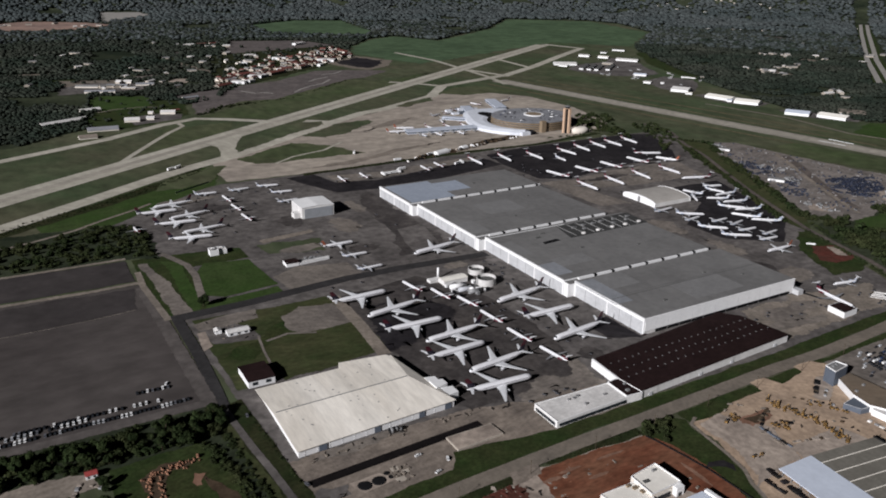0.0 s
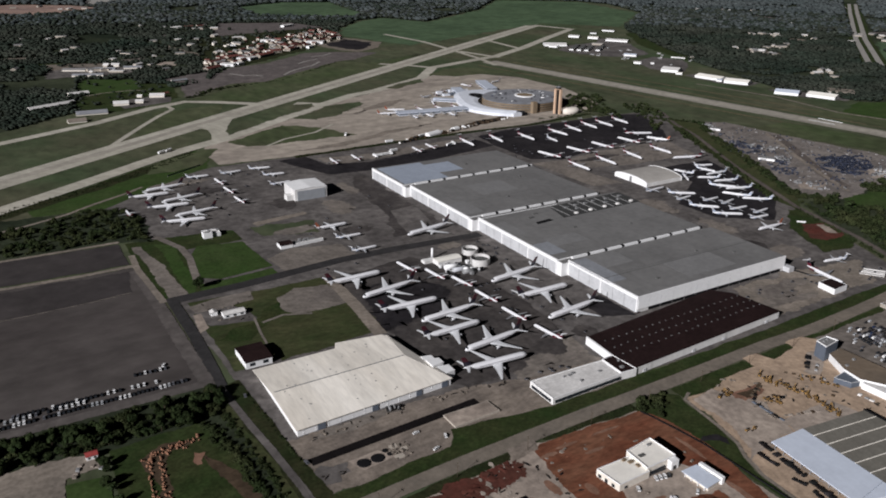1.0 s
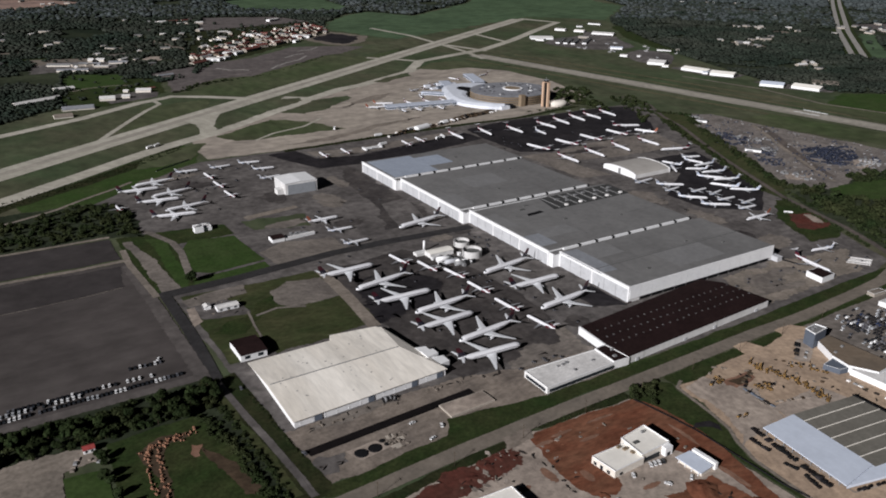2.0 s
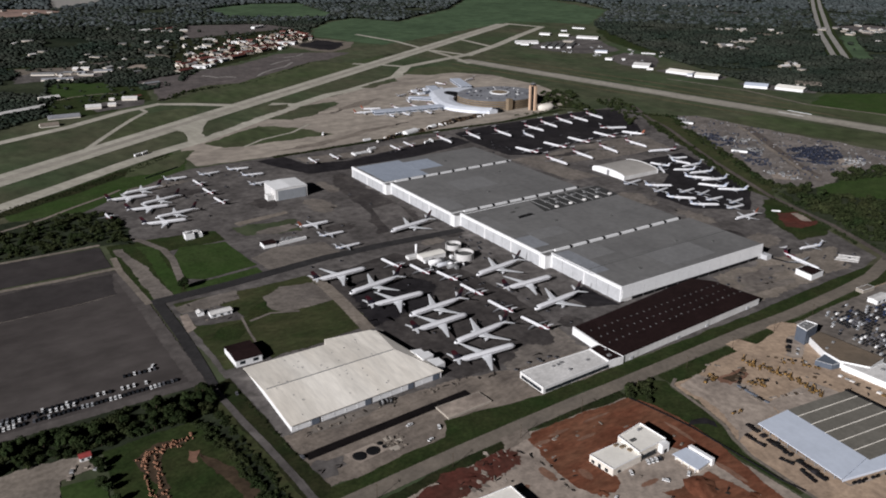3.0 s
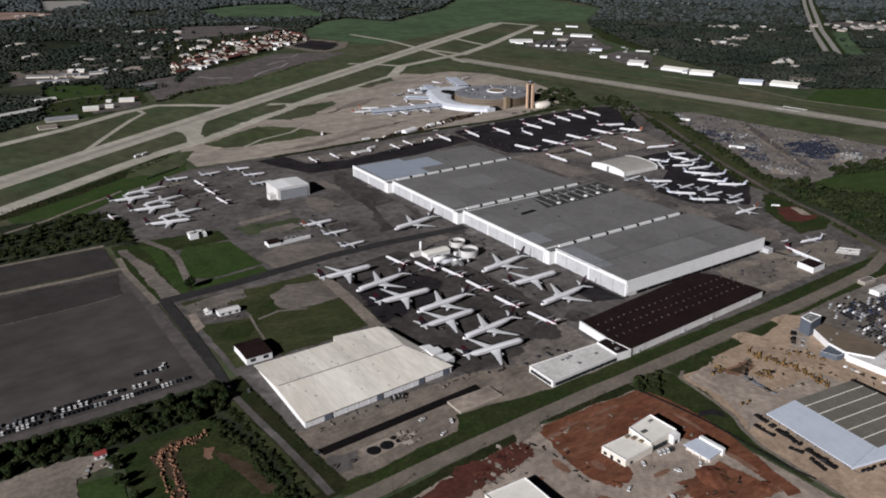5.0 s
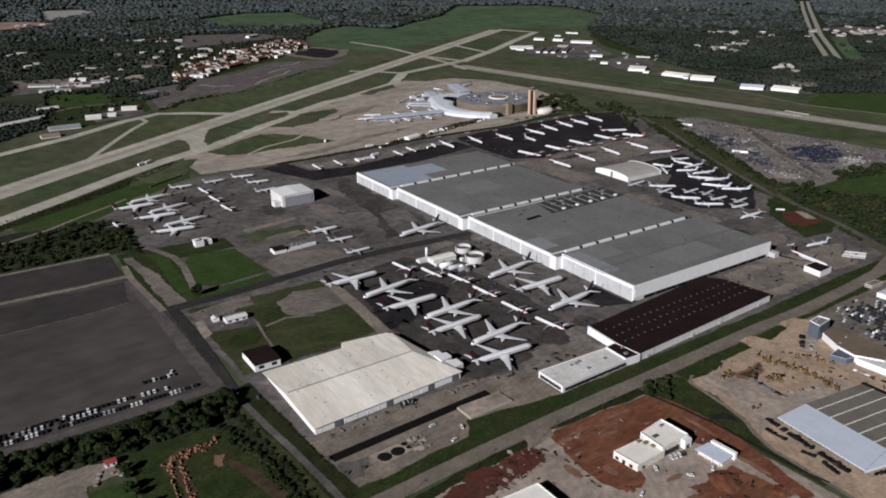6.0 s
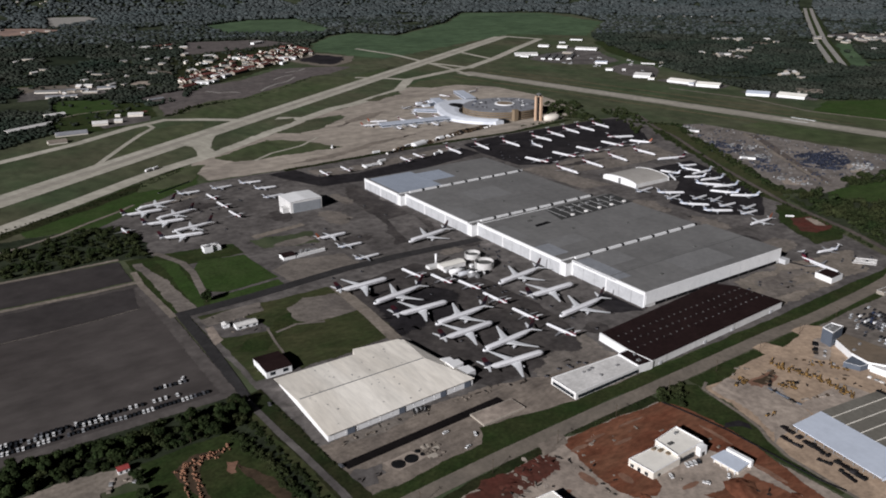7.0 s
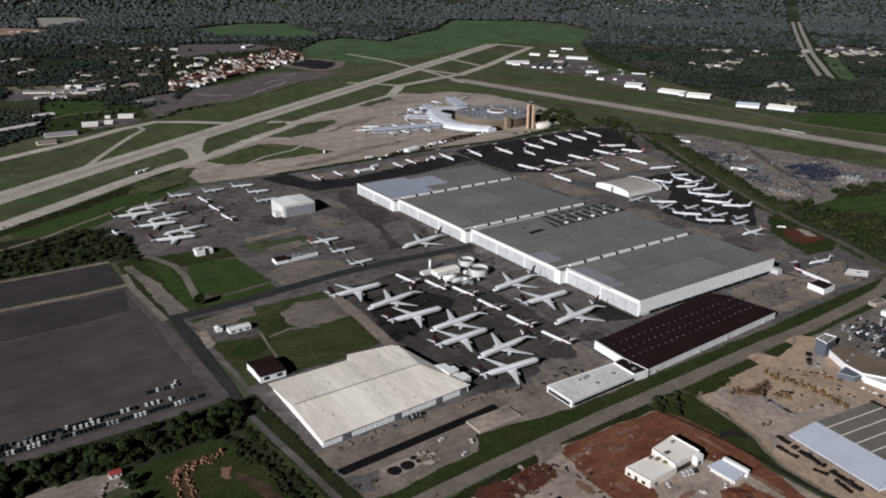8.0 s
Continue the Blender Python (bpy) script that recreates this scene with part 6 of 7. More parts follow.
for k in range(44):
    r, a = random.uniform(34, 66), random.uniform(0, 6.283)
    put_car(423 + r * math.cos(a), 754 + r * 0.9 * math.sin(a), math.degrees(a), 16.42, joined=True)
for x, y, turn in ((-245, -82, 20), (-233, -73, 70), (-248, -61, 10), (-151, -190, 120), (-147, -172, 60), (-144, -172.5, 60), (-141, -173, 62), (-138, -173.5, 60), (-135, -193, 40), (-163, -174, 60), (-329, 36, 80), (-368, 106, 60), (-187, -186, 30), (-200, -193, 60), (-205, -200, 10), (-172, -205, 70), (-320, -55, 100)):
    put_car(x, y, turn, 0.4, 0 if random.random() < 0.6 else None)

for bm, tone in zip(JOINED, ("white", "silver", "black", "blue", "red", "grey")):
    if len(bm.verts):
        tagged(part("parked_cars", bm, M["car_" + tone]), "many " + tone + " cars parked close together far off", "cars", kind="stuff")


def digger():
    top = thing("excavator", "yellow tracked excavator with folded boom", "excavator", group="machines in the yard")
    for s in (-1.3, 1.3):
        part("track", block(-2.2, s - 0.35, 0, 2.2, s + 0.35, 0.9), M["tyre"], top)
    part("body", block(-2.3, -1.4, 1.0, 1.2, 1.4, 2.2), M["yellow"], top)
    cab = part("cab", block(-0.2, 0.3, 2.2, 1.4, 1.4, 3.3), M["yellow"], top)
    part("cab_window", block(0.2, 0.28, 2.5, 1.45, 1.44, 3.1), M["glass"], cab)
    arm = bmesh.new()
    box(arm, 0, -0.3, 0, 5.2, 0.3, 0.6, pose(1.0, -0.2, 1.8, 0, -42, 0))
    part("boom", arm, M["yellow"], top)
    arm = bmesh.new()
    box(arm, 0, -0.25, 0, 3.6, 0.25, 0.5, pose(4.8, -0.2, 5.3, 0, 62, 0))
    part("stick", arm, M["yellow"], top)
    part("bucket", block(5.8, -0.8, 0.8, 7.0, 0.5, 1.9), M["dark"], top)
    return top


def loader():
    top = thing("wheel_loader", "yellow wheel loader parked in the sandy yard", "loader", group="machines in the yard")
    part("body", block(-2.8, -1.1, 0.9, 1.2, 1.1, 2.1), M["yellow"], top)
    part("cab", block(-0.6, -0.8, 2.1, 0.9, 0.8, 3.3), M["glass"], top)
    part("bucket", block(2.8, -1.4, 0.2, 4.1, 1.4, 1.3), M["yellow"], top)
    part("arm", block(1.0, -0.6, 1.0, 3.0, 0.6, 1.5), M["yellow"], top)
    for x in (-1.8, 1.5):
        for y in (-1.2, 1.2):
            part("wheel", tube(bmesh.new(), ((y - 0.3, 0, 0, 0.75, 0.75), (y + 0.3, 0, 0, 0.75, 0.75)), 12), M["tyre"], top).matrix_basis = pose(x, 0, 0.75, 0, 0, 90)
    return top


machines = (digger(), loader())
fresh = [True, True]
spots = [(-44, -128, 30), (-38, -129, 80), (-34, -128, 150), (-60, -165, 10), (-54, -166, 200)]
for (ax, ay), (bx, by), n, turn, wide in (((2, -121), (4, -137), 9, 15, 2.6), ((9, -141), (11, -154), 8, 60, 2.6), ((11, -157), (7, -186), 15, 40, 3.2), ((-18, -147), (-14, -154), 4, 100, 1.5), ((28, -140), (40, -160), 5, 70, 1.6)):
    for k in range(n):
        t = k / (n - 1)
        spots.append((ax + (bx - ax) * t + random.uniform(-wide, wide), ay + (by - ay) * t + random.uniform(-wide, wide), turn + random.uniform(-35, 35)))
for x, y, turn in spots:
    k = 0 if random.random() < 0.55 else 1
    m = pose(x, y, 0.32, 0, 0, turn) @ Matrix.Scale(random.uniform(0.68, 0.9), 4)
    if fresh[k]:
        machines[k].matrix_basis, fresh[k] = m, False
    else:
        copy_thing(machines[k], m)


# rows of dark stock and planting beside the store, in the yard and along the depot
def stock_row(a, b, label, mats, high=1.3, wide=1.0, full=0.85):
    length = math.dist(a, b)
    top = thing("stock_row", label, "stock", pose(*a, 0.36, 0, 0, math.degrees(math.atan2(b[1] - a[1], b[0] - a[0]))), "stock rows")
    x, full_one = 0.0, True
    while x < length:
        w = random.uniform(1.6, 3.6)
        if random.random() < full or full_one:
            full_one = False
            h, v, o = random.uniform(0.5, 1.0) * high, random.uniform(0.6, 1.0) * wide, random.uniform(-0.4, 0.4)
            bm = bmesh.new()
            low = [bm.verts.new(p) for p in ((x, o - v, 0), (x + w, o - v * 0.8, 0), (x + w, o + v, 0), (x + 0.1, o + v * 0.9, 0))]
            tip = [bm.verts.new(p) for p in ((x + w * 0.06, o - v * 0.85, h), (x + w * 0.94, o - v * 0.7, h * 0.9), (x + w * 0.95, o + v * 0.8, h), (x + w * 0.1, o + v * 0.75, h * 0.85))]
            ring(bm, [low, tip])
            part("pallet", bm, M[random.choice(mats)], top)
        x += w + random.uniform(0.0, 0.3) / full**6
    return top


DARK = ("dark", "tyre", "tar", "dark", "asphalt_dark")
MIXED = ("earth", "bark", "dark", "grey_metal", "roof_white", "yellow")
for a, b, wide in (((-63, -178), (-65.5, -194), 2.3), ((-65.7, -196), (-68, -211), 2.3), ((-68.2, -213), (-72, -240), 2.3), ((-74, -185), (-73.6, -199), 1.3), ((-76, -212), (-75.3, -220), 1.2), ((-76, -226), (-79, -239), 1.3)):
    stock_row(a, b, "row of low dark stock beside the store", DARK, 1.8, wide, 0.95)
stock_row((-62, -250.5), (-20, -259), "row of dark stock under the side canopy", DARK, 1.4, 1.2)
stock_row((-28.5, -143), (-29, -167), "long dark stack of pipes in the yard", ("dark", "tyre", "slate"), 1.2, 1.3, 1.0)
stock_row((-4, -129), (-22, -137), "brown stacks of scrap timber in the yard", ("earth", "bark", "earth", "dark"), 1.0, 1.8, 0.8)
stock_row((-6, -132), (-24, -141), "brown stacks of scrap timber in the yard", ("earth", "bark", "dark"), 1.0, 1.6, 0.7)
stock_row((-11, -145), (-4, -151), "two dark heaps of scrap metal in the yard", ("dark", "earth"), 1.4, 1.8, 0.8)
stock_row((-24, -166), (2, -174), "pale rubble and scrap along the lane", ("stone", "stone", "earth", "gravel"), 0.9, 1.6, 0.75)
stock_row((44, -174), (46, -212), "mixed scrap along the depot wall", MIXED, 1.3, 1.5, 0.7)
stock_row((24, -128), (42, -150), "mixed scrap and spare parts on the sand", MIXED, 1.1, 1.4, 0.6)
stock_row((26, -165), (34, -182), "mixed scrap and spare parts on the sand", MIXED, 1.1, 1.4, 0.5)

stock_row((44, -132), (62, -121), "dark and rusty scrap beside the depot tower", ("bark", "dark", "timber", "grey_metal", "dark"), 1.6, 2.6, 0.8)
stock_row((46, -138), (60, -131), "dark and rusty scrap beside the depot tower", ("dark", "bark", "grey_metal"), 1.4, 1.8, 0.7)
# long containers and trailers
box_van = thing("trailer", "white box trailer parked on the apron", "trailer", group="trailers")
part("box", block(-6, -1.3, 1.1, 6, 1.3, 3.9), M["trim"], box_van)
part("chassis", block(-6, -1.0, 0.8, 6, 1.0, 1.1), M["dark"], box_van)
for x in (-4.4, -3.2, 4.0):
    part("axle", tube(bmesh.new(), ((-1.2, 0, 0, 0.5, 0.5), (1.2, 0, 0, 0.5, 0.5)), 10), M["tyre"], box_van).matrix_basis = pose(x, 0, 0.5, 0, 0, 90)
rows = [(88, -50, 6), (25, 555, 90), (31, 556, 0), (44, 557, 5), (52, 560, 80), (62, 570, 10), (150, 560, 20), (160, 565, 80), (80, 620, 0), (140, 628, 20), (160, 630, 40), (176, 634, 10), (40, 690, 60), (-233, 716, 35), (-222, 722, 40)]
for k, (x, y, turn) in enumerate(rows):
    m = pose(x, y, 0.34, 0, 0, turn)
    if k:
        copy_thing(box_van, m)
    else:
        box_van.matrix_basis = m

for a, b in (((90, 606), (145, 618)), ((180, 634), (205, 640)), ((225, 644), (275, 660)), ((262, 668), (300, 676)), ((285, 660), (335, 672)), ((110, 620), (150, 630))):
    stock_row(a, b, "spoil and pale debris beside the apron", ("earth", "bark", "roof_white", "dark", "stone", "earth"), 3.5, 3.2, 0.75)

# white steel beams laid out on bearers at the edge of the yard
beams = thing("beam_rack", "long white steel beams laid on low bearers", "beam rack", pose(256, -47, 0.3, 0, 0, -53))
for k in range(4):
    part("beam", block(-12 + k * 1.5, -8 + k * 4.6, 0.5, 9 + k * 0.9, -6.6 + k * 4.6, 1.1 + 0.3 * (k % 2)), M["roof_white"], beams)
for x in (-9, 0, 9):
    part("bearer", block(x, -8, 0, x + 0.8, 8, 0.5), M["bark"], beams)
part("barrier", block(-0.4, -12, 0, 0.4, 10, 1.2), M["dark"], thing("barrier", "dark barrier beside the hangar end", "barrier", pose(196, -11, 0.3, 0, 0, 15)))
# timber stacks on the clay
stack = thing("timber_stack", "stack of orange-brown timber on bare earth", "timber stack", group="timber stacks")
for k in range(5):
    part("log", tube(bmesh.new(), [(-3.4, 0, 0, 0.8, 0.8), (3.4, 0, 0, 0.75, 0.75)], 8), M["timber"], stack).matrix_basis = pose(0, (k % 3) * 1.6 - 1.6 + (0.8 if k > 2 else 0), 0.8 + (1.4 if k > 2 else 0))
n = 0
for a, b, gap, wide in (((-369, 3), (-384, 1), 1.2, 2.6), ((-380, 1), (-398, -3), 0.6, 4.2), ((-396, -2), (-405, -9), 0.5, 4.0), ((-403, -12), (-406, -50), 1.9, 1.4), ((-396, -9), (-400, -55), 1.8, 1.6)):
    count = int(math.dist(a, b) / gap)
    for k in range(count):
        t = k / count
        m = pose(a[0] + (b[0] - a[0]) * t + random.uniform(-wide, wide), a[1] + (b[1] - a[1]) * t + random.uniform(-wide, wide), 0.4, 0, 0, random.uniform(-40, 40)) @ Matrix.Diagonal((random.uniform(0.3, 0.75), random.uniform(0.35, 0.8), random.uniform(0.3, 0.7), 1))
        if n:
            copy_thing(stack, m)
        else:
            stack.matrix_basis = m
        n += 1
stock_row((-438, 11), (-443, -1), "pale scrap beside the red-roofed house", ("stone", "grey_metal", "roof_white", "stone"), 1.2, 1.8, 0.8)
stock_row((-433, 6), (-427, 0), "pale scrap beside the red-roofed house", ("stone", "grey_metal", "gravel"), 1.0, 1.6, 0.8)

# scrap yard: wrecks past counting
def strewn(bm, poly, n, turn, kind):
    xs, ys = [p[0] for p in poly], [p[1] for p in poly]
    a = radians(turn)
    while n:
        x, y = random.uniform(min(xs), max(xs)), random.uniform(min(ys), max(ys))
        v = round((-x * math.sin(a) + y * math.cos(a)) / 5.2) * 5.2
        u = x * math.cos(a) + y * math.sin(a)
        x, y = u * math.cos(a) - v * math.sin(a) + random.uniform(-0.6, 0.6), u * math.sin(a) + v * math.cos(a) + random.uniform(-0.6, 0.6)
        n -= 1
        if not inside((x, y), poly) or noise.noise((x * 0.045, y * 0.045, kind)) < (0.2 if kind > 3.5 else -0.15):
            continue
        m = pose(x, y, 0.25, 0, 0, turn + 90 + random.uniform(-14, 14))
        box(bm, -2.2, -0.9, 0.2, 2.2, 0.9, 1.0, m)
        box(bm, -1.4, -0.75, 1.0, 0.8, 0.75, 1.5, m)


YARD = [(612, 480), (640, 465), (648, 379), (660, 285), (670, 215), (680, 150), (640, 126), (579, 116), (521, 128), (445, 118), (424, 150), (455, 232), (500, 312), (540, 398), (585, 462)]
bm = bmesh.new()
strewn(bm, [(530, 380), (571, 371), (563, 331), (519, 300), (496, 329)], 620, -62, 1.0)
strewn(bm, [(490, 262), (550, 275), (486, 208), (455, 214)], 420, -62, 2.0)
strewn(bm, [(574, 256), (650, 226), (608, 180), (548, 162), (530, 204)], 2200, -50, 3.0)
strewn(bm, YARD, 1100, -58, 4.0)
WRECKS = bm
bm = bmesh.new()
strewn(bm, YARD, 260, -58, 5.0)
for cx, cy, sp, n in ((600, 470, 10, 20), (595, 160, 22, 26), (528, 268, 14, 16), (455, 165, 18, 20), (575, 150, 14, 14), (560, 330, 24, 16)):
    for k in range(n):
        s = random.uniform(1.2, 3.4)
        box(bm, -s, -s * 0.5, 0, s, s * 0.5, random.uniform(1.0, 2.8), pose(random.gauss(cx, sp * 0.45), random.gauss(cy, sp * 0.45), 0.25, 0, 0, random.choice((30, 35, 120, 125)) + random.uniform(-8, 8)))
M["pale_junk"] = material("pale_vans_and_boxes", (0.24, 0.24, 0.24), 0.6, 0.5, 0.05, 0.4, per="island")
tagged(part("pale_junk", bm, M["pale_junk"]), "scattered white vans and boxes on the scrap yard", "junk", kind="stuff")
bm = bmesh.new()
for k in range(300):
    x, y = random.uniform(420, 700), random.uniform(110, 450)
    if inside((x, y), [(580, 440), (640, 410), (645, 325), (700, 160), (600, 110), (515, 145), (435, 130), (460, 245), (518, 380)]):
        s = random.uniform(0.6, 2.6)
        box(bm, -s, -s * 0.6, 0, s, s * 0.6, random.uniform(0.4, 2.2), pose(x, y, 0.25, 0, 0, random.uniform(0, 180)))
M["junk"] = material("mixed_grey_junk", (0.085, 0.08, 0.08), 0.7, 0.4, 0.02, 0.3, (0.22, 0.21, 0.20), per="island")
M["wrecks"] = material("mixed_car_wrecks", (0.007, 0.010, 0.024), 0.6, 0.6, 0.06, 0.5, (0.022, 0.030, 0.056), per="island")
tagged(part("junk", bm, M["junk"]), "scattered grey junk on the scrap yard", "junk", kind="stuff")
tagged(part("car_wrecks", WRECKS, M["wrecks"]), "hundreds of dusty blue and grey wrecked cars", "car wrecks", kind="stuff")

# ---------------------------------------------------------------- far buildings
def far_house(x, y, w, d, h, turn, wall, roof, label, name="house", category="house", flat=False):
    z = land(x, y)
    if flat:
        top = thing(name, label, category, pose(x, y, z, 0, 0, turn))
        part("wall", block(-w / 2, -d / 2, 0, w / 2, d / 2, h), wall, top)
        part("roof", block(-w / 2 - 0.3, -d / 2 - 0.3, h, w / 2 + 0.3, d / 2 + 0.3, h + 0.5), roof, top)
        for k in range(max(1, int(w / 14))):
            part("door", block(-w / 2 + 3 + k * 14, -d / 2 - 0.2, 0.2, -w / 2 + 11 + k * 14, -d / 2 + 0.1, h * 0.7), M["grey_metal"], top)
        return top
    return gabled(label, category, -w / 2, -d / 2, w / 2, d / 2, h, h + d * (0.1 if name == "airfield_hall" else 0.22), wall, roof, "x", name, pose(x, y, z, 0, 0, turn), max(1, int(w / 9)) if name == "town_house" else 0)


# white halls round the far side of the airfield
for x, y, w, d, h, turn, tone in ((985, 1378, 62, 34, 7, -30, "roof_white"), (962, 1352, 24, 18, 6, -58, "roof_white"), (1154, 1499, 33, 20, 7, -58, "roof_white"), (1184, 1447, 31, 20, 7, -58, "roof_cream"), (1264, 1542, 19, 14, 5, -45, "roof_worn"), (1205, 1366, 64, 26, 7, -57, "roof_white"), (1101, 1331, 30, 18, 6, -57, "roof_beige"), (1035, 1128, 31, 18, 7, -50, "roof_blue"), (965, 1026, 18, 14, 6, -60, "roof_white"), (992, 1005, 8, 10, 5, -40, "roof_white"), (955, 905, 39, 40, 9, -59, "roof_white"), (939, 866, 14, 12, 5, -50, "roof_cream"), (960, 791, 62, 32, 8, -79, "roof_cream"), (950, 758, 11, 16, 6, -60, "roof_terminal"), (968, 725, 50, 34, 9, -64, "roof_cream"), (961, 595, 45, 34, 8, -60, "roof_blue"), (995, 538, 54, 36, 8, -72, "roof_cream"), (1168, 1029, 30, 10, 4, -50, "roof_beige"), (1121, 1045, 36, 8, 3, -62, "roof_white"), (1349, 1568, 40, 12, 6, -58, "roof_worn")):
    far_house(x, y, w, d, h * 0.62, turn, M["plaster_dull"] if tone == "roof_beige" else M["trim"], M["terminal"] if tone == "roof_terminal" else M[tone], "pale low-gabled airfield hall with a metal roof", "airfield_hall", "hall")
far_house(1064, 548, 50, 40, 5, -55, M["plaster_dull"], M["gravel"], "tan flat-roofed hall beside the airfield", "airfield_hall", "hall", True)
for x, y in ((1000, 1311), (1013, 1295), (1026, 1280), (1055, 1268)):
    far_house(x, y, 100, 11, 4, 41, M["trim"], M["roof_dark"], "long row hangar with dark roof and white ends", "row_hangar", "hangar", True)
for k in range(22):
    far_house(random.uniform(960, 1140), random.uniform(960, 1330), random.uniform(4, 11), random.uniform(3, 6), 2.2, random.choice((38, 40, -60, -70)), M["grey_metal"], random.choice((M["roof_worn"], M["roof_dark"], M["car_grey"], M["roof_white"])), "small parked plane shelter by the far halls", "shelter", "shelter", True)
for x, y, w, d in ((506, 277, 22, 11), (584, 442, 18, 9)):
    far_house(x, y, w, d, 3.4, -58, M["trim"], M["roof_worn"], "white low shed in the scrap yard", "yard_shed", "shed", True)
# village at the edge of the woods
for x, y, w, d, h, turn, tone in ((-330, 1132, 86, 14, 4, 25, "roof_white"), (-273, 1225, 37, 14, 5, 13, "roof_white"), (-277, 1038, 50, 20, 3, -4, "deck"), (-308, 985, 28, 18, 3, 0, "gravel"), (-219, 1094, 26, 18, 5, -11, "roof_white"), (-186, 1098, 14, 12, 5, -20, "roof_white"), (-175, 1152, 9, 9, 4, -30, "roof_white"), (-146, 1138, 27, 14, 6, -22, "roof_white"), (-225, 1434, 63, 12, 5, -20, "deck"), (-167, 1558, 12, 12, 6, -30, "roof_white"), (-149, 1546, 18, 14, 6, -30, "roof_white"), (-180, 1500, 46, 16, 4, -25, "deck"), (-120, 1500, 40, 14, 4, -15, "deck"), (-240, 1520, 50, 14, 4, -28, "roof_worn"), (150, 2214, 24, 14, 8, 5, "roof_white"), (187, 2232, 38, 14, 5, 22, "terra"), (230, 2240, 30, 14, 5, 18, "terra"), (-70, 1285, 34, 10, 4, 15, "deck"), (-130, 1160, 20, 8, 3, 20, "terra")):
    far_house(x, y, w, d, h * 0.7, turn, M["plaster"], M[tone], "white low village building among trees", "village_building", "building")
# town of terracotta roofs
for k in range(96):
    t = (k % 24) / 23
    row = k // 24
    x = 40 + 470 * t + row * 8 + random.uniform(-14, 14)
    y = 1432 + 360 * t + row * (34 + 30 * t) + random.uniform(-16, 16)
    roof = M["terra"] if random.random() < 0.62 else M["roof_olive"] if random.random() < 0.55 else M["roof_worn"]
    far_house(x, y, random.uniform(10, 26), random.uniform(8, 14), random.uniform(3.5, 6), random.choice((35, 40, -50, -58)) + random.uniform(-10, 10), M["plaster"] if random.random() < 0.2 else M["plaster_dull"], roof, "plastered town house with terracotta roof" if roof == M["terra"] else "pale-roofed plastered town house", "town_house", "house")
for x, y, w, d in ((408, 1715, 47, 26), (357, 1629, 18, 10), (309, 1636, 27, 16), (139, 1505, 34, 18), (78, 1436, 32, 20), (106, 1440, 19, 14), (160, 1508, 20, 16), (184, 1742, 15, 12), (154, 1813, 10, 12), (448, 1884, 17, 14), (231, 1589, 17, 12), (300, 1800, 40, 10), (480, 2130, 50, 14)):
    far_house(x, y, w, d, 6, random.choice((-35, 30)), M["trim"], M["roof_white"], "large white building on the town's edge", "town_hall", "building", True)
for x, y, w, turn in ((31, 1395, 49, 35), (201, 1541, 51, 33), (246, 1589, 31, 6), (300, 1618, 40, 40), (342, 1671, 66, 42), (440, 1740, 60, 43), (490, 1790, 50, 43), (524, 1868, 60, -80), (120, 1540, 40, 30), (300, 1690, 36, 40), (60, 1480, 40, 30)):
    far_house(x, y, w, 16, 6, turn, M["plaster_dull"], M["terra"], "long plastered town house with a terracotta roof", "town_house", "house")
for k in range(24):
    t = random.random()
    x, y = 150 + 330 * t + random.uniform(-25, 25), 1740 + 160 * t + random.uniform(-40, 60)
    far_house(x, y, random.uniform(6, 16), random.uniform(6, 10), random.uniform(3, 6), random.choice((-35, 40)), M["plaster"], M["roof_worn"] if random.random() < 0.5 else M["terra"], "small white town house behind the main street", "town_house", "house", random.random() < 0.4)
# scattered roofs in the eastern woods and on the hills
SUBURB = []
for cx, cy, sx, sy, n in ((2350, 1900, 320, 120, 14), (1500, 1060, 120, 80, 9), (2150, 950, 260, 120, 14), (2900, 2600, 500, 300, 22), (1250, 700, 100, 60, 5), (3000, 1500, 400, 200, 14), (150, 2250, 160, 120, 8), (-150, 2900, 300, 300, 8), (1402, 1015, 20, 60, 8), (2090, 1040, 120, 90, 12), (1750, 1290, 60, 40, 6), (1900, 1250, 300, 200, 12), (-190, 1500, 60, 60, 6), (-100, 1650, 220, 260, 12), (120, 1950, 240, 260, 10), (-220, 1900, 160, 300, 6), (-60, 4150, 260, 200, 10), (-301, 3171, 60, 60, 4)):
    for k in range(n):
        x, y = random.gauss(cx, sx * 0.5), random.gauss(cy, sy * 0.5)
        if inside((x, y), AIRFIELD) or inside((x, y), FAR_MEADOW):
            continue
        SUBURB.append((x, y))
        far_house(x, y, random.uniform(10, 32), random.uniform(8, 14), random.uniform(3, 5), random.uniform(0, 180), M["plaster_dull"], M["roof_white"] if random.random() < 0.5 else M["roof_worn"], "pale roof among distant trees", "suburb_building", "building", random.random() < 0.5)
gabled("small house with a dull red roof", "house", -434.5, 12.5, -428, 17.5, 3, 4.2, M["trim"], M["red_roof"], "x", "house", windows=2)


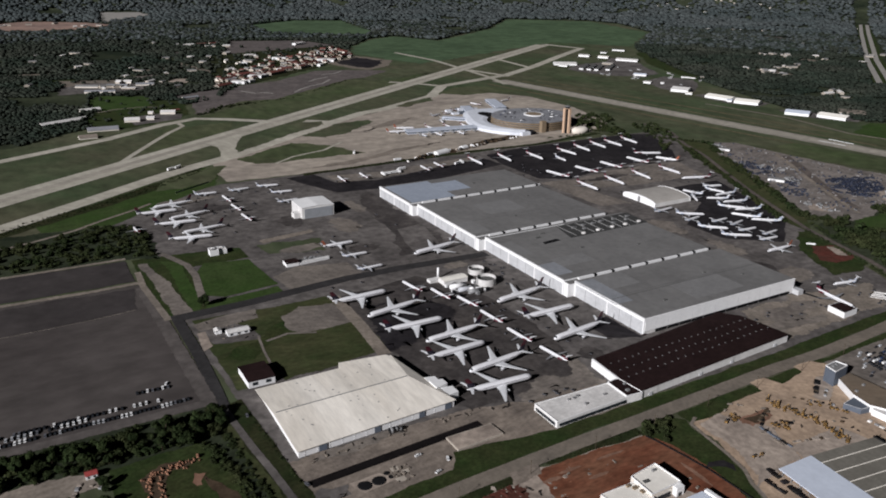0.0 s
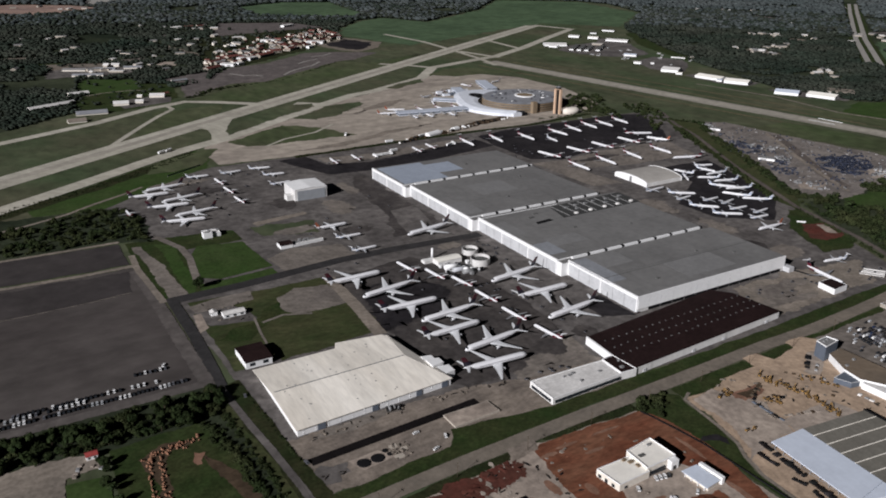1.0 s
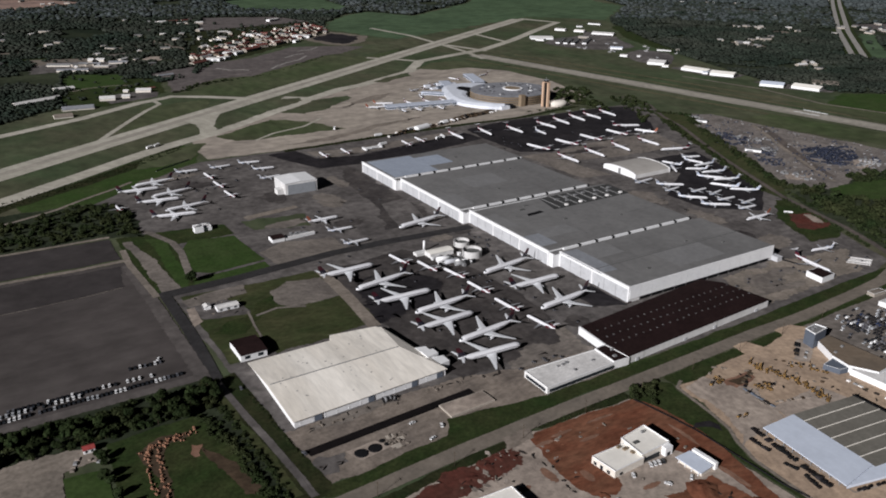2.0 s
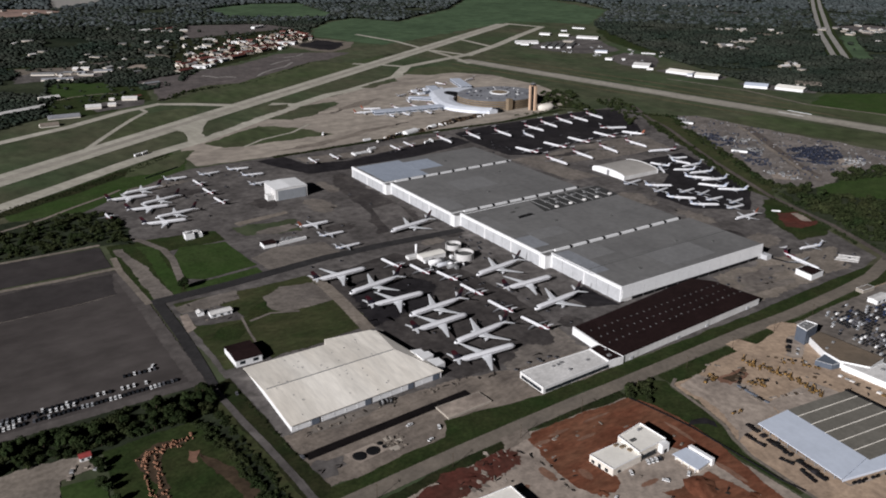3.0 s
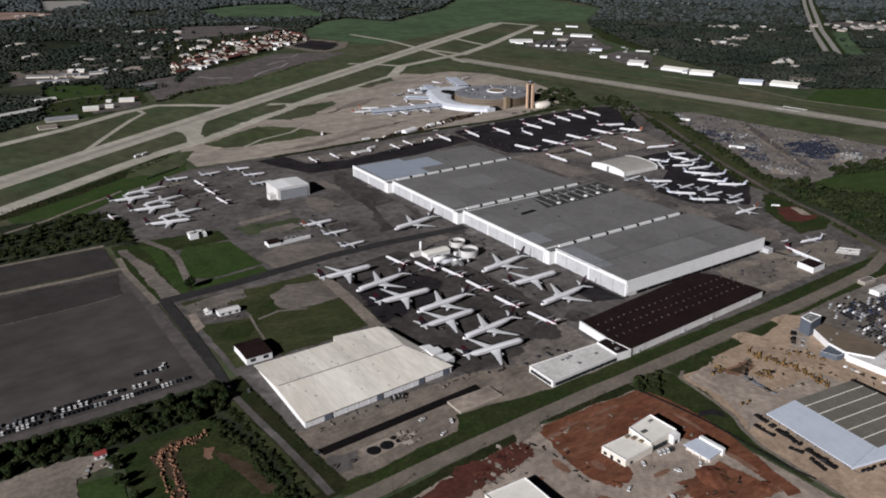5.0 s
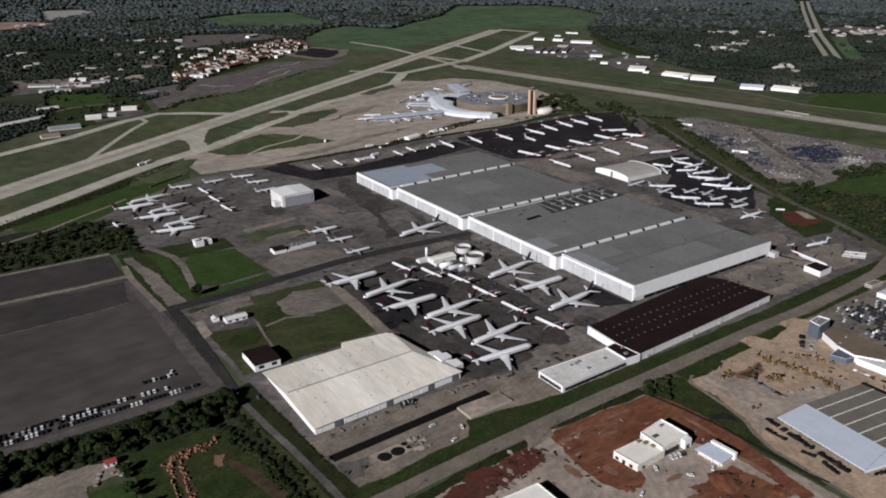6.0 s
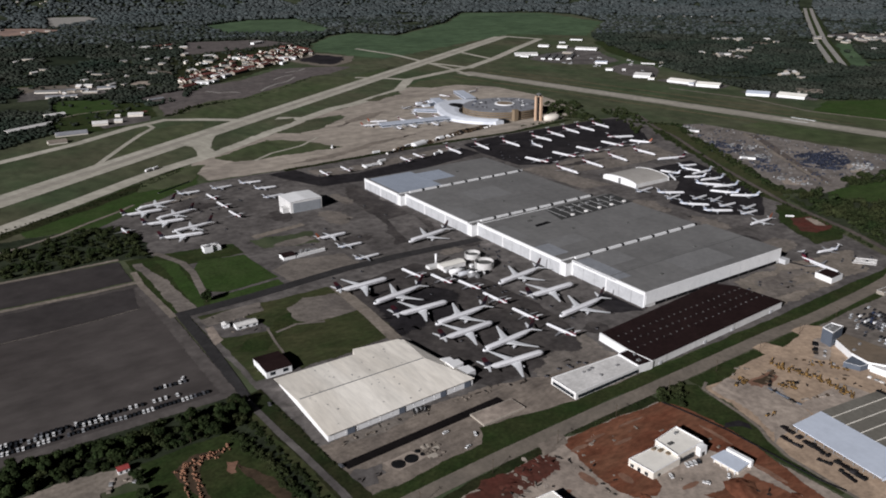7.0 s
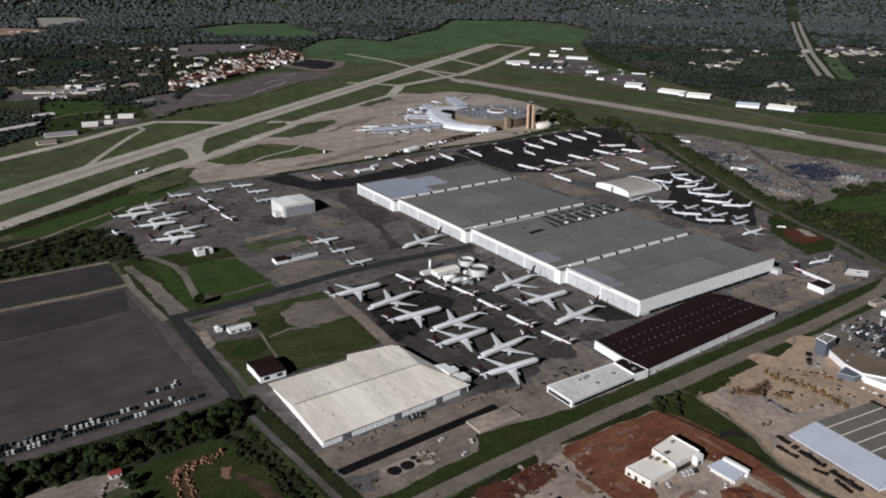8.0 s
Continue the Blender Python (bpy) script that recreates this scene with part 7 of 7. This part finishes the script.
# ---------------------------------------------------------------- trees
def tree(label, height, wide, seed):
    """Trunk, limbs and a crown of many small leaf clumps."""
    rng = random.Random(seed)
    top = thing("tree", label, "tree", group="trees")
    bm = tube(bmesh.new(), ((0, 0, 0, 0.35, 0.35), (height * 0.35, 0.1, 0.1, 0.24, 0.24), (height * 0.75, 0.2, 0, 0.08, 0.08)), 7, "z")
    for k in range(6):
        a = 2 * math.pi * k / 6 + rng.random()
        z = height * rng.uniform(0.28, 0.5)
        tip = Vector((math.cos(a) * wide * 0.32, math.sin(a) * wide * 0.32, z + height * 0.2))
        box(bm, -0.1, -0.1, 0, 0.1, 0.1, (tip - Vector((0, 0, z))).length, Matrix.Translation((0, 0, z)) @ (tip - Vector((0, 0, z))).to_track_quat("Z", "Y").to_matrix().to_4x4())
    part("trunk", bm, M["bark"], top)
    bm = bmesh.new()
    lobes = [(Vector((0, 0, height * 0.62)), wide * 0.36)]
    for k in range(7):
        a = 2 * math.pi * k / 7 + rng.uniform(-0.4, 0.4)
        r = wide * rng.uniform(0.18, 0.32)
        lobes.append((Vector((math.cos(a) * r, math.sin(a) * r, height * rng.uniform(0.42, 0.8))), wide * rng.uniform(0.17, 0.26)))
    for c, r in lobes:
        for k in range(95):
            d = Vector((rng.gauss(0, 1), rng.gauss(0, 1), rng.gauss(0, 1))).normalized()
            p = c + d * r * rng.uniform(0.7, 1.08)
            s = wide * rng.uniform(0.035, 0.075)
            q = (d + Vector((rng.uniform(-0.6, 0.6), rng.uniform(-0.6, 0.6), rng.uniform(-0.2, 0.8)))).to_track_quat("Z", "Y").to_matrix()
            corners = [(-1, -0.7, 0), (0.2, -1, 0.25), (1, 0.1, -0.15), (0.3, 1, 0.2), (-0.8, 0.8, -0.1)]
            bm.faces.new([bm.verts.new(p + q @ Vector(v) * s) for v in corners])
    part("crown", bm, M["leaf"], top)
    return top


TREES = [tree("broad leafy green tree", 13, 12, 1), tree("dense round green tree", 11, 11, 2), tree("tall narrow green tree", 15, 9, 3), tree("small bushy green tree", 7, 8, 4), tree("spreading dark green tree", 12, 14, 5)]
planted = [0] * len(TREES)


def plant(x, y, scale=1.0, pick=None):
    k = pick if pick is not None else random.randrange(len(TREES))
    m = pose(x, y, 0.0, 0, 0, random.uniform(0, 360))
    s = scale * random.uniform(0.75, 1.2)
    if planted[k]:
        ob = copy_thing(TREES[k], m)
    else:
        ob = TREES[k]
        ob.matrix_basis = m
    ob.scale = (s, s, s * random.uniform(0.85, 1.1))
    planted[k] += 1


GROVE = bmesh.new()


def clump(x, y, scale, flat=1.0):
    """One bush or tree crown of leaf clumps in the joined groves."""
    h, w = random.uniform(7, 12) * scale * flat, random.uniform(8, 12) * scale
    lobes = [(0, 0, h * 0.55, w * 0.4)] + [(random.uniform(-0.3, 0.3) * w, random.uniform(-0.3, 0.3) * w, h * random.uniform(0.3, 0.75), w * random.uniform(0.2, 0.3)) for k in range(3)]
    for u, v, z, r in lobes:
        for k in range(34):
            d = Vector((random.gauss(0, 1), random.gauss(0, 1), random.gauss(0, 1))).normalized()
            p = Vector((x + u, y + v, z)) + Vector((d.x, d.y, d.z * flat)) * r * random.uniform(0.7, 1.1)
            q = (d + Vector((random.uniform(-0.6, 0.6), random.uniform(-0.6, 0.6), random.uniform(-0.2, 0.8)))).to_track_quat("Z", "Y").to_matrix()
            s = w * random.uniform(0.06, 0.11)
            GROVE.faces.new([GROVE.verts.new(p + q @ Vector(c) * s) for c in ((-1, -0.7, 0), (0.2, -1, 0.25), (1, 0.1, -0.15), (0.3, 1, 0.2), (-0.8, 0.8, -0.1))])


def grove(poly, gap, scale=1.0, pick=None, joined=False):
    xs, ys = [p[0] for p in poly], [p[1] for p in poly]
    n = int((max(xs) - min(xs)) * (max(ys) - min(ys)) / gap**2)
    for k in range(n):
        p = (random.uniform(min(xs), max(xs)), random.uniform(min(ys), max(ys)))
        if inside(p, poly) and joined:
            clump(*p, scale * random.uniform(0.7, 1.4), 0.7)
        elif inside(p, poly):
            plant(*p, scale, pick)


plant(-309, 231, 1.25, 1)
TOWN_HEDGE = [(-98, 1093), (-48, 1152), (47, 1184), (118, 1199), (325, 1374)]
grove([(-560, 52), (-350, 50), (-344, 40), (-356, 20), (-421, 22), (-475, 24), (-560, 24)], 8, 0.72)
grove([(-352, 60), (-339, 54), (-341, 34), (-352, 26)], 3.4, 0.42, joined=True)
grove([(-560, 57), (-346, 55), (-342, 42), (-356, 20), (-421, 22), (-475, 22), (-560, 22)], 4.6, 0.48, joined=True)
HEDGE_WEST = [(-362, 20), (-357, -12), (-353, -50), (-350, -95)]
grove([(-430, 20), (-423, 20), (-423, -60), (-429, -60)], 7, 0.5)
grove([(-560, 470), (-420, 472), (-360, 500), (-325, 478), (-315, 447), (-322, 378), (-355, 388), (-560, 396)], 6.6, 0.58, joined=True)
grove([(-104, -106), (-84, -102), (-80, -114), (-88, -122), (-100, -128)], 5, 0.55, joined=True)
grove([(-100, -104), (-72, -103), (-80, -112), (-98, -118)], 4.2, 0.36, joined=True)
grove([(-180, -105), (-143, -104), (-110, -103), (-104, -109), (-138, -109), (-178, -108)], 3.2, 0.14, joined=True)


grove([(484, 724), (551, 781), (607, 744), (559, 675)], 13, 0.9, joined=True)


def hedge(pts, width, gap, scale, flat=0.8):
    """A hedge along a line, thick and thin by turns."""
    for a, b in zip(pts, pts[1:]):
        n = max(1, int(math.dist(a, b) * width / gap**2))
        for k in range(n):
            t, o = random.random(), random.gauss(0, width * 0.28)
            d = (Vector(b) - Vector(a)).normalized()
            x, y = a[0] + (b[0] - a[0]) * t - d.y * o, a[1] + (b[1] - a[1]) * t + d.x * o
            if noise.noise((x * 0.03, y * 0.03, 7.0)) > -0.35:
                clump(x, y, scale * random.uniform(0.6, 1.25), flat)


hedge(TOWN_HEDGE[:3], 16, 6, 0.5, 0.7)
hedge(TOWN_HEDGE[2:], 5, 5, 0.3, 0.7)
grove([(475, 700), (521, 739), (543, 704), (535, 621), (499, 568), (504, 635), (474, 667)], 9, 0.75, joined=True)
hedge([(377, 642), (440, 643), (487, 624), (517, 586)], 10, 6, 0.3, 0.6)
hedge(HEDGE_WEST, 8, 2.6, 0.42, 0.6)
hedge([(-349, 45), (-347, 5), (-344, -45), (-342, -98)], 5, 2.4, 0.3, 0.6)
hedge([(-328, 40), (-325, -10), (-322, -60)], 3, 2.6, 0.2, 0.6)
hedge([(598, 487), (562, 438), (516, 363), (483, 298), (447, 234), (422, 191), (395, 142), (415, 124)], 15, 4.6, 0.6)
hedge([(541, 487), (495, 407), (459, 330), (394, 215), (361, 145)], 11, 4.4, 0.48)
hedge([(353, 112), (338, 63), (321, 17), (302, -29)], 7, 3, 0.3)
hedge([(384, 128), (368, 100), (358, 62), (343, 20), (322, -26), (306, -58)], 8, 4, 0.42)
hedge([(548, 560), (566, 540), (598, 487)], 10, 5, 0.5)
grove([(586, 668), (630, 650), (598, 575), (558, 529), (490, 480), (529, 548)], 9, 0.62, joined=True)
grove([(392, 118), (430, 132), (438, 108), (420, 84), (478, 24), (560, -10), (380, -115), (312, -70), (326, -30), (347, 18), (362, 62)], 8, 0.95, joined=True)
grove([(500, 135), (547, 134), (590, 120), (640, 108), (600, 90), (548, 95), (492, 108)], 8, 0.75, joined=True)
# Low bushes added to deepen the bank's painted slope shade.
grove([(-700, 400), (-415, 562), (-345, 598), (-265, 655), (-200, 706), (-196, 690), (-262, 634), (-345, 580), (-415, 540), (-700, 376)], 3.6, 0.17, joined=True)
# Low bushes added over the painted shadow strip by the apron.
grove([(-75, 612), (200, 624), (330, 618), (480, 640), (484, 632), (330, 610), (200, 616), (-75, 604)], 3.6, 0.2, joined=True)

M["grove_leaf"] = material("grove_leaves", (0.016, 0.0255, 0.0095), 0.9, 0.45, 0.03, 0.3, (0.031, 0.035, 0.015), per="island")
tagged(part("grove", GROVE, M["grove_leaf"]), "hedges and groves of leafy green trees", "grove", kind="stuff")


# the far woods, past counting
def woods(name, label, rings, faces):
    rng = np.random.default_rng(5 + len(name))
    lumps = bmesh.new()
    bmesh.ops.create_icosphere(lumps, subdivisions=faces, radius=1.0)
    lumps.verts.index_update()
    vs = np.array([v.co[:] for v in lumps.verts])
    fs = np.array([[v.index for v in f.verts] for f in lumps.faces])
    lumps.free()
    verts, tris, base = [], [], 0
    for near, far, gap, size in rings:
        area = 0.62 * (far**2 - near**2)
        n = int(area / gap**2)
        for k in range(n):
            d = math.sqrt(rng.uniform(near**2, far**2))
            a = radians(rng.uniform(22, 93))
            x, y = -470 + d * math.cos(a), -440 + d * math.sin(a)
            if inside((x, y), AIRFIELD) or inside((x, y), FAR_MEADOW) or inside((x, y), QUARRY) or inside((x, y), CUTTING):
                continue
            if inside((x, y), TOWN) or inside((x, y), VILLAGE) or inside((x, y), DEPOT):
                if rng.random() < (0.88 if inside((x, y), TOWN) else 0.93):
                    continue
            hx, hy = x - 1470, y - 735
            if abs(hx * 0.587 - hy * 0.81) < 34 and hx > 0:
                continue
            if any(inside((x, y), poly) for poly, surface, label in CLEARINGS) and rng.random() < 0.985:
                continue
            if noise.noise((x * 0.0045, y * 0.0045, 2.0)) + 0.45 * noise.noise((x * 0.016, y * 0.016, 5.0)) > 0.40:
                continue
            if any(abs(x - u) < 22 and abs(y - v) < 22 for u, v in SUBURB):
                continue
            s = size * rng.uniform(0.55, 1.25)
            lift = 0.75 + 0.5 * noise.noise((x * 0.012, y * 0.012, 9.0))
            puff = vs * (1 + 0.24 * rng.standard_normal((len(vs), 1))) * (s, s, s * rng.uniform(0.42, 0.7))
            verts.append(puff + (x, y, land(x, y) + s * 0.45 * lift + size * 0.35))
            tris.append(fs + base)
            base += len(vs)
    mesh = bpy.data.meshes.new(name)
    mesh.from_pydata(np.concatenate(verts).tolist(), [], np.concatenate(tris).tolist())
    mesh.polygons.foreach_set("use_smooth", [True] * len(mesh.polygons))
    mesh.materials.append(M["haze_leaf"] if name == "far_woods" else M["wood_leaf"])
    return tagged(new(name, mesh), label, "woods", kind="stuff")


woods("near_woods", "dense dark green woods around the airfield", ((950, 1650, 6, 3.7),), 1)
woods("woods", "dark green woods beyond the airfield", ((1650, 2200, 7, 4.5), (2200, 2900, 9.5, 5.9), (2900, 3600, 14, 8.0)), 1)
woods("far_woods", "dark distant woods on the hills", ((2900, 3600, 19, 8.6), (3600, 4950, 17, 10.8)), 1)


# ---------------------------------------------------------------- heaps, pits and rubble
def mound(name, label, x, y, rx, ry, h, mat):
    bm, rows = bmesh.new(), []
    for i in range(6):
        f = i / 6
        row = []
        for k in range(18):
            a = 2 * math.pi * k / 18
            w = 1 - f + 0.16 * noise.noise((x + math.cos(a) * 2, y + math.sin(a) * 2, f * 3))
            row.append(bm.verts.new((w * rx * math.cos(a), w * ry * math.sin(a), h * math.sin(f * 1.5) * (1 + 0.25 * noise.noise((x + k, y, f * 5))))))
        rows.append(row)
    ring(bm, rows, False)
    bm.faces.new(rows[-1])
    for v in bm.verts:
        v.co += Vector((noise.noise((v.co.x * 0.5 + x, v.co.y * 0.5, 1)), noise.noise((v.co.x * 0.5, v.co.y * 0.5 + y, 5)), 0.4 * noise.noise((v.co.x * 0.4 + x, v.co.y * 0.4, 9)))) * min(rx, 5) * 0.3
    bmesh.ops.recalc_face_normals(bm, faces=bm.faces)
    for f in bm.faces:
        f.smooth = True
    ob = tagged(part(name, bm, mat), label, "heap")
    ob.matrix_basis = pose(x, y, 0.0, 0, 0, random.uniform(0, 180))
    return ob


mound("soil_mound", "heap of red clay on the plot", -138, -205, 12, 10, 2.6, M["clay"])
for x, y, r, h in ((-232, -121, 8, 0.9), (-246, -127, 9, 1.1), (-220, -119, 6, 0.8), (-213, -124, 4, 0.7), (-190, -178, 5, 0.9), (-120, -228, 8, 1.2), (-195, -140, 3, 0.6), (-180, -128, 3, 0.5)):
    mound("soil_mound", "low heap of red-brown earth", x, y, r, r * 0.8, h, M["earth_red"] if x < -200 else M["clay"])


def slab_piece(x, y, size):
    """A broken slab of concrete, tipped on the earth."""
    bm, n = bmesh.new(), random.randint(4, 6)
    pts = [(size * random.uniform(0.6, 1.1) * math.cos(6.283 * k / n), size * random.uniform(0.4, 0.8) * math.sin(6.283 * k / n)) for k in range(n)]
    ob = tagged(part("concrete_slab", prism(bm, pts, 0, random.uniform(0.12, 0.35)), M["stone"]), "pale broken slab of concrete on red earth", "slab", "broken slabs")
    ob.matrix_basis = pose(x, y, 0.3, random.uniform(-8, 8), random.uniform(-8, 8), random.uniform(0, 180))


for x, y, s in ((-236, -127, 3.4), (-220, -117, 3), (-224, -112, 2.4), (-219, -133, 2.6), (-242, -137, 3), (-243, -132, 2.4), (-250, -136, 2.8), (-248, -139, 2), (-227, -134, 2), (-230, -139, 2.4), (-179, -123, 2.6), (-164, -128, 1.8), (-192, -137, 1.6), (-190, -154, 1.6), (-191, -124, 1.4), (-191, -129, 1.6), (-213, -117, 1.6), (-238, -121, 1.8)):
    slab_piece(x, y, s)
for k in range(34):
    cx, cy, sp = random.choice(((-225, -122, 14), (-240, -134, 10), (-192, -140, 8), (-206, -135, 8), (-170, -120, 14), (-230, -140, 12), (-150, -215, 14)))
    slab_piece(random.gauss(cx, sp * 0.6), random.gauss(cy, sp * 0.35), random.uniform(0.3, 0.8))
for x, y, size in ((-290, -72.5, 1), (-280.5, -72, 1.02), (-273.5, -67.5, 0.42), (-272.5, -72, 0.4)):
    pit = tagged(part("tarp", tube(bmesh.new(), ((0, 0, 0, 4.6, 4.4), (0.25, 0.2, 0.1, 4.5, 4.2), (0.5, 0.1, -0.1, 3.9, 3.8)), 20, "z"), M["dark"]), "round black tarpaulin heap on the slab", "tarpaulin")
    pit.matrix_basis = pose(x, y, 0.36, 0, 0, x * 7) @ Matrix.Diagonal((size, size, 1, 1))
for x, y, w, d in ((-268, -77, 3.2, 2.2), (-267, -66, 2.6, 2), (-262, -71, 2.2, 1.6)):
    tagged(part("pale_sheet", block(x - w, y - d, 0.31, x + w, y + d, 0.45), M["plaster_dull"]), "pale sheet of board lying on the yard", "board", "boards on the yard")
# folded steel drums and frames against the warehouse
for x, y, r in ((-251, -29.6, 2.0), (-247.6, -29.2, 1.8), (-244.6, -29.6, 1.3)):
    tank_round = thing("steel_drum", "grey steel drum lying against the warehouse", "drum", group="drums by the warehouse")
    part("shell", tube(bmesh.new(), ((x - 1.4, y, r + 0.3, r, r), (x + 1.4, y, r + 0.3, r, r)), 16), M["grey_metal"], tank_round)
    for side in (-1, 1):
        part("rim", tube(bmesh.new(), ((x + side * 1.4, y, r + 0.3, r * 1.08, r * 1.08), (x + side * 1.55, y, r + 0.3, r * 1.08, r * 1.08)), 16), M["tyre"], tank_round)
crate = thing("crate", "small weathered crate on the yard", "crate", group="crates")
part("box", block(-1, -0.7, 0.1, 1, 0.7, 1.3), M["gravel"], crate)
part("pallet", block(-1.1, -0.8, 0, 1.1, 0.8, 0.1), M["bark"], crate)
for k in range(90):
    zone = random.choice(((-310, -190, -36, -30), (-272, -258, -80, -64), (-260, -110, -215, -120), (-40, 40, -178, -112), (-318, -290, 150, 185)))
    m = pose(random.uniform(zone[0], zone[1]), random.uniform(zone[2], zone[3]), 0.36, 0, 0, random.uniform(0, 180))
    if k:
        copy_thing(crate, m).scale = (random.uniform(0.4, 1.8), random.uniform(0.4, 1.2), random.uniform(0.25, 0.8))
    else:
        crate.matrix_basis = m

heap = thing("scrap_heap", "small dark heap of scrap on bare ground", "scrap", group="scrap heaps")
bm, rows = bmesh.new(), []
for z, f in ((0, 1.0), (0.35, 0.8), (0.7, 0.35)):
    rows.append([bm.verts.new((f * (1.4 + 0.5 * math.sin(k * 2.3)) * math.cos(k * 0.785), f * (0.9 + 0.3 * math.cos(k * 1.7)) * math.sin(k * 0.785), z)) for k in range(8)])
part("mound", ring(bm, rows), M["dark"], heap)
part("plank", block(-1.6, 0.1, 0.5, 1.7, 0.35, 0.62), M["bark"], heap)
for k in range(70):
    x0, x1, y0, y1 = random.choice(((-312, -200, -33, -29), (-318, -300, -86, -66), (-205, -190, -170, -118), (-260, -212, -142, -112), (-165, -115, -225, -188), (-60, 30, -180, -122), (20, 45, -205, -125), (-200, -160, -44, -30), (-318, -275, 150, 200)))
    m = pose(random.uniform(x0, x1), random.uniform(y0, y1), 0.34, 0, 0, random.uniform(0, 180))
    if k:
        copy_thing(heap, m).scale = (random.uniform(0.5, 1.9), random.uniform(0.4, 1.2), random.uniform(0.4, 1.2))
    else:
        heap.matrix_basis = m

# service carts and utility poles
cart = thing("service_cart", "small dark service cart parked on the apron", "cart", group="service carts")
part("bed", block(-1.5, -0.8, 0.4, 1.5, 0.8, 0.9), M["car_grey"], cart)
part("load", block(-1.2, -0.7, 0.9, 0.4, 0.7, 1.5), M["dark"], cart)
for x in (-1.0, 1.0):
    part("axle", tube(bmesh.new(), ((-0.8, 0, 0, 0.35, 0.35), (0.8, 0, 0, 0.35, 0.35)), 8), M["tyre"], cart).matrix_basis = pose(x, 0, 0.35, 0, 0, 90)
for k in range(112):
    if k >= 46:
        cx, cy, sx, sy = random.choice(((-170, 560, 60, 20), (-220, 470, 18, 60), (-150, 330, 40, 50), (-60, 400, 14, 60), (60, 545, 120, 16), (230, 480, 30, 60), (360, 470, 80, 20), (330, 340, 70, 20), (270, 250, 30, 60), (-120, 215, 60, 10), (-150, 90, 40, 80), (-60, 60, 12, 60), (140, -30, 60, 16), (-120, -40, 30, 8), (250, -40, 20, 14)))
        x, y = random.gauss(cx, sx * 0.5), random.gauss(cy, sy * 0.5)
        if -26 < x < 190 and 0 < y < 465:
            continue
    elif k < 16:
        x, y = random.uniform(-46, -20), random.uniform(140, 205)
    elif k < 30:
        x, y = random.uniform(-110, -62), random.uniform(-10, 120)
    elif k < 38:
        x, y = random.uniform(-235, -160), random.uniform(480, 590)
    else:
        x, y = random.uniform(100, 190), random.uniform(-40, -10)
    m = pose(x, y, 0.33, 0, 0, random.uniform(0, 180))
    if k:
        copy_thing(cart, m)
    else:
        cart.matrix_basis = m
pole = thing("utility_pole", "weathered timber utility pole beside the road", "pole", group="utility poles")
part("shaft", tube(bmesh.new(), ((0, 0, 0, 0.18, 0.18), (10.5, 0, 0, 0.12, 0.12)), 8, "z"), M["bark"], pole)
part("crossarm", block(-0.08, -1.2, 9.6, 0.08, 1.2, 9.8), M["bark"], pole)
for s in (-1.0, 0, 1.0):
    part("insulator", tube(bmesh.new(), ((9.8, 0, s, 0.06, 0.06), (10.05, 0, s, 0.04, 0.04)), 6, "z"), M["grey_metal"], pole)
for k in range(9):
    m = pose(-300 + k * 52, -113 + 0.022 * k * 52, 0, 0, 0, 0)
    if k:
        copy_thing(pole, m)
    else:
        pole.matrix_basis = m

# black silt fence along the edge of the clay plot
fence = thing("silt_fence", "low black fabric silt fence on stakes beside the clay", "fence")
FENCE = ((-105, -114), (-103, -121), (-99, -142), (-96, -162), (-95, -195), (-94, -225), (-91, -240))
for a, b in zip(FENCE, FENCE[1:]):
    n = max(1, round(math.dist(a, b) / 6))
    for k in range(n):
        p, q = Vector(a).lerp(Vector(b), k / n), Vector(a).lerp(Vector(b), (k + 1) / n)
        d = (q - p).normalized()
        nrm = Vector((-d.y, d.x)) * 0.12
        part("fabric", prism(bmesh.new(), [tuple(p - nrm), tuple(q - nrm), tuple(q + nrm), tuple(p + nrm)][::-1], 0.1, 1.3), M["dark"], fence)
        part("stake", block(p.x - 0.1, p.y - 0.1, 0, p.x + 0.1, p.y + 0.1, 1.6), M["bark"], fence)

# blast fence behind the parked jets
blast = thing("blast_fence", "long grey corrugated blast fence behind the stored jets", "fence", pose(-252, 597, 0, 0, 0, 32))
for k in range(10):
    bm = bmesh.new()
    a = [bm.verts.new((k * 6, y, z)) for y, z in ((0, 0), (0.3, 0), (0.8, 1.7), (0.5, 1.9))]
    b = [bm.verts.new((k * 6 + 5.8, y, z)) for y, z in ((0, 0), (0.3, 0), (0.8, 1.7), (0.5, 1.9))]
    ring(bm, [a, b])
    bmesh.ops.recalc_face_normals(bm, faces=bm.faces)
    part("panel", bm, M["grey_metal"], blast)
    part("brace", block(k * 6 + 2.8, 0.4, 0, k * 6 + 3.0, 2.6, 0.2), M["grey_metal"], blast)
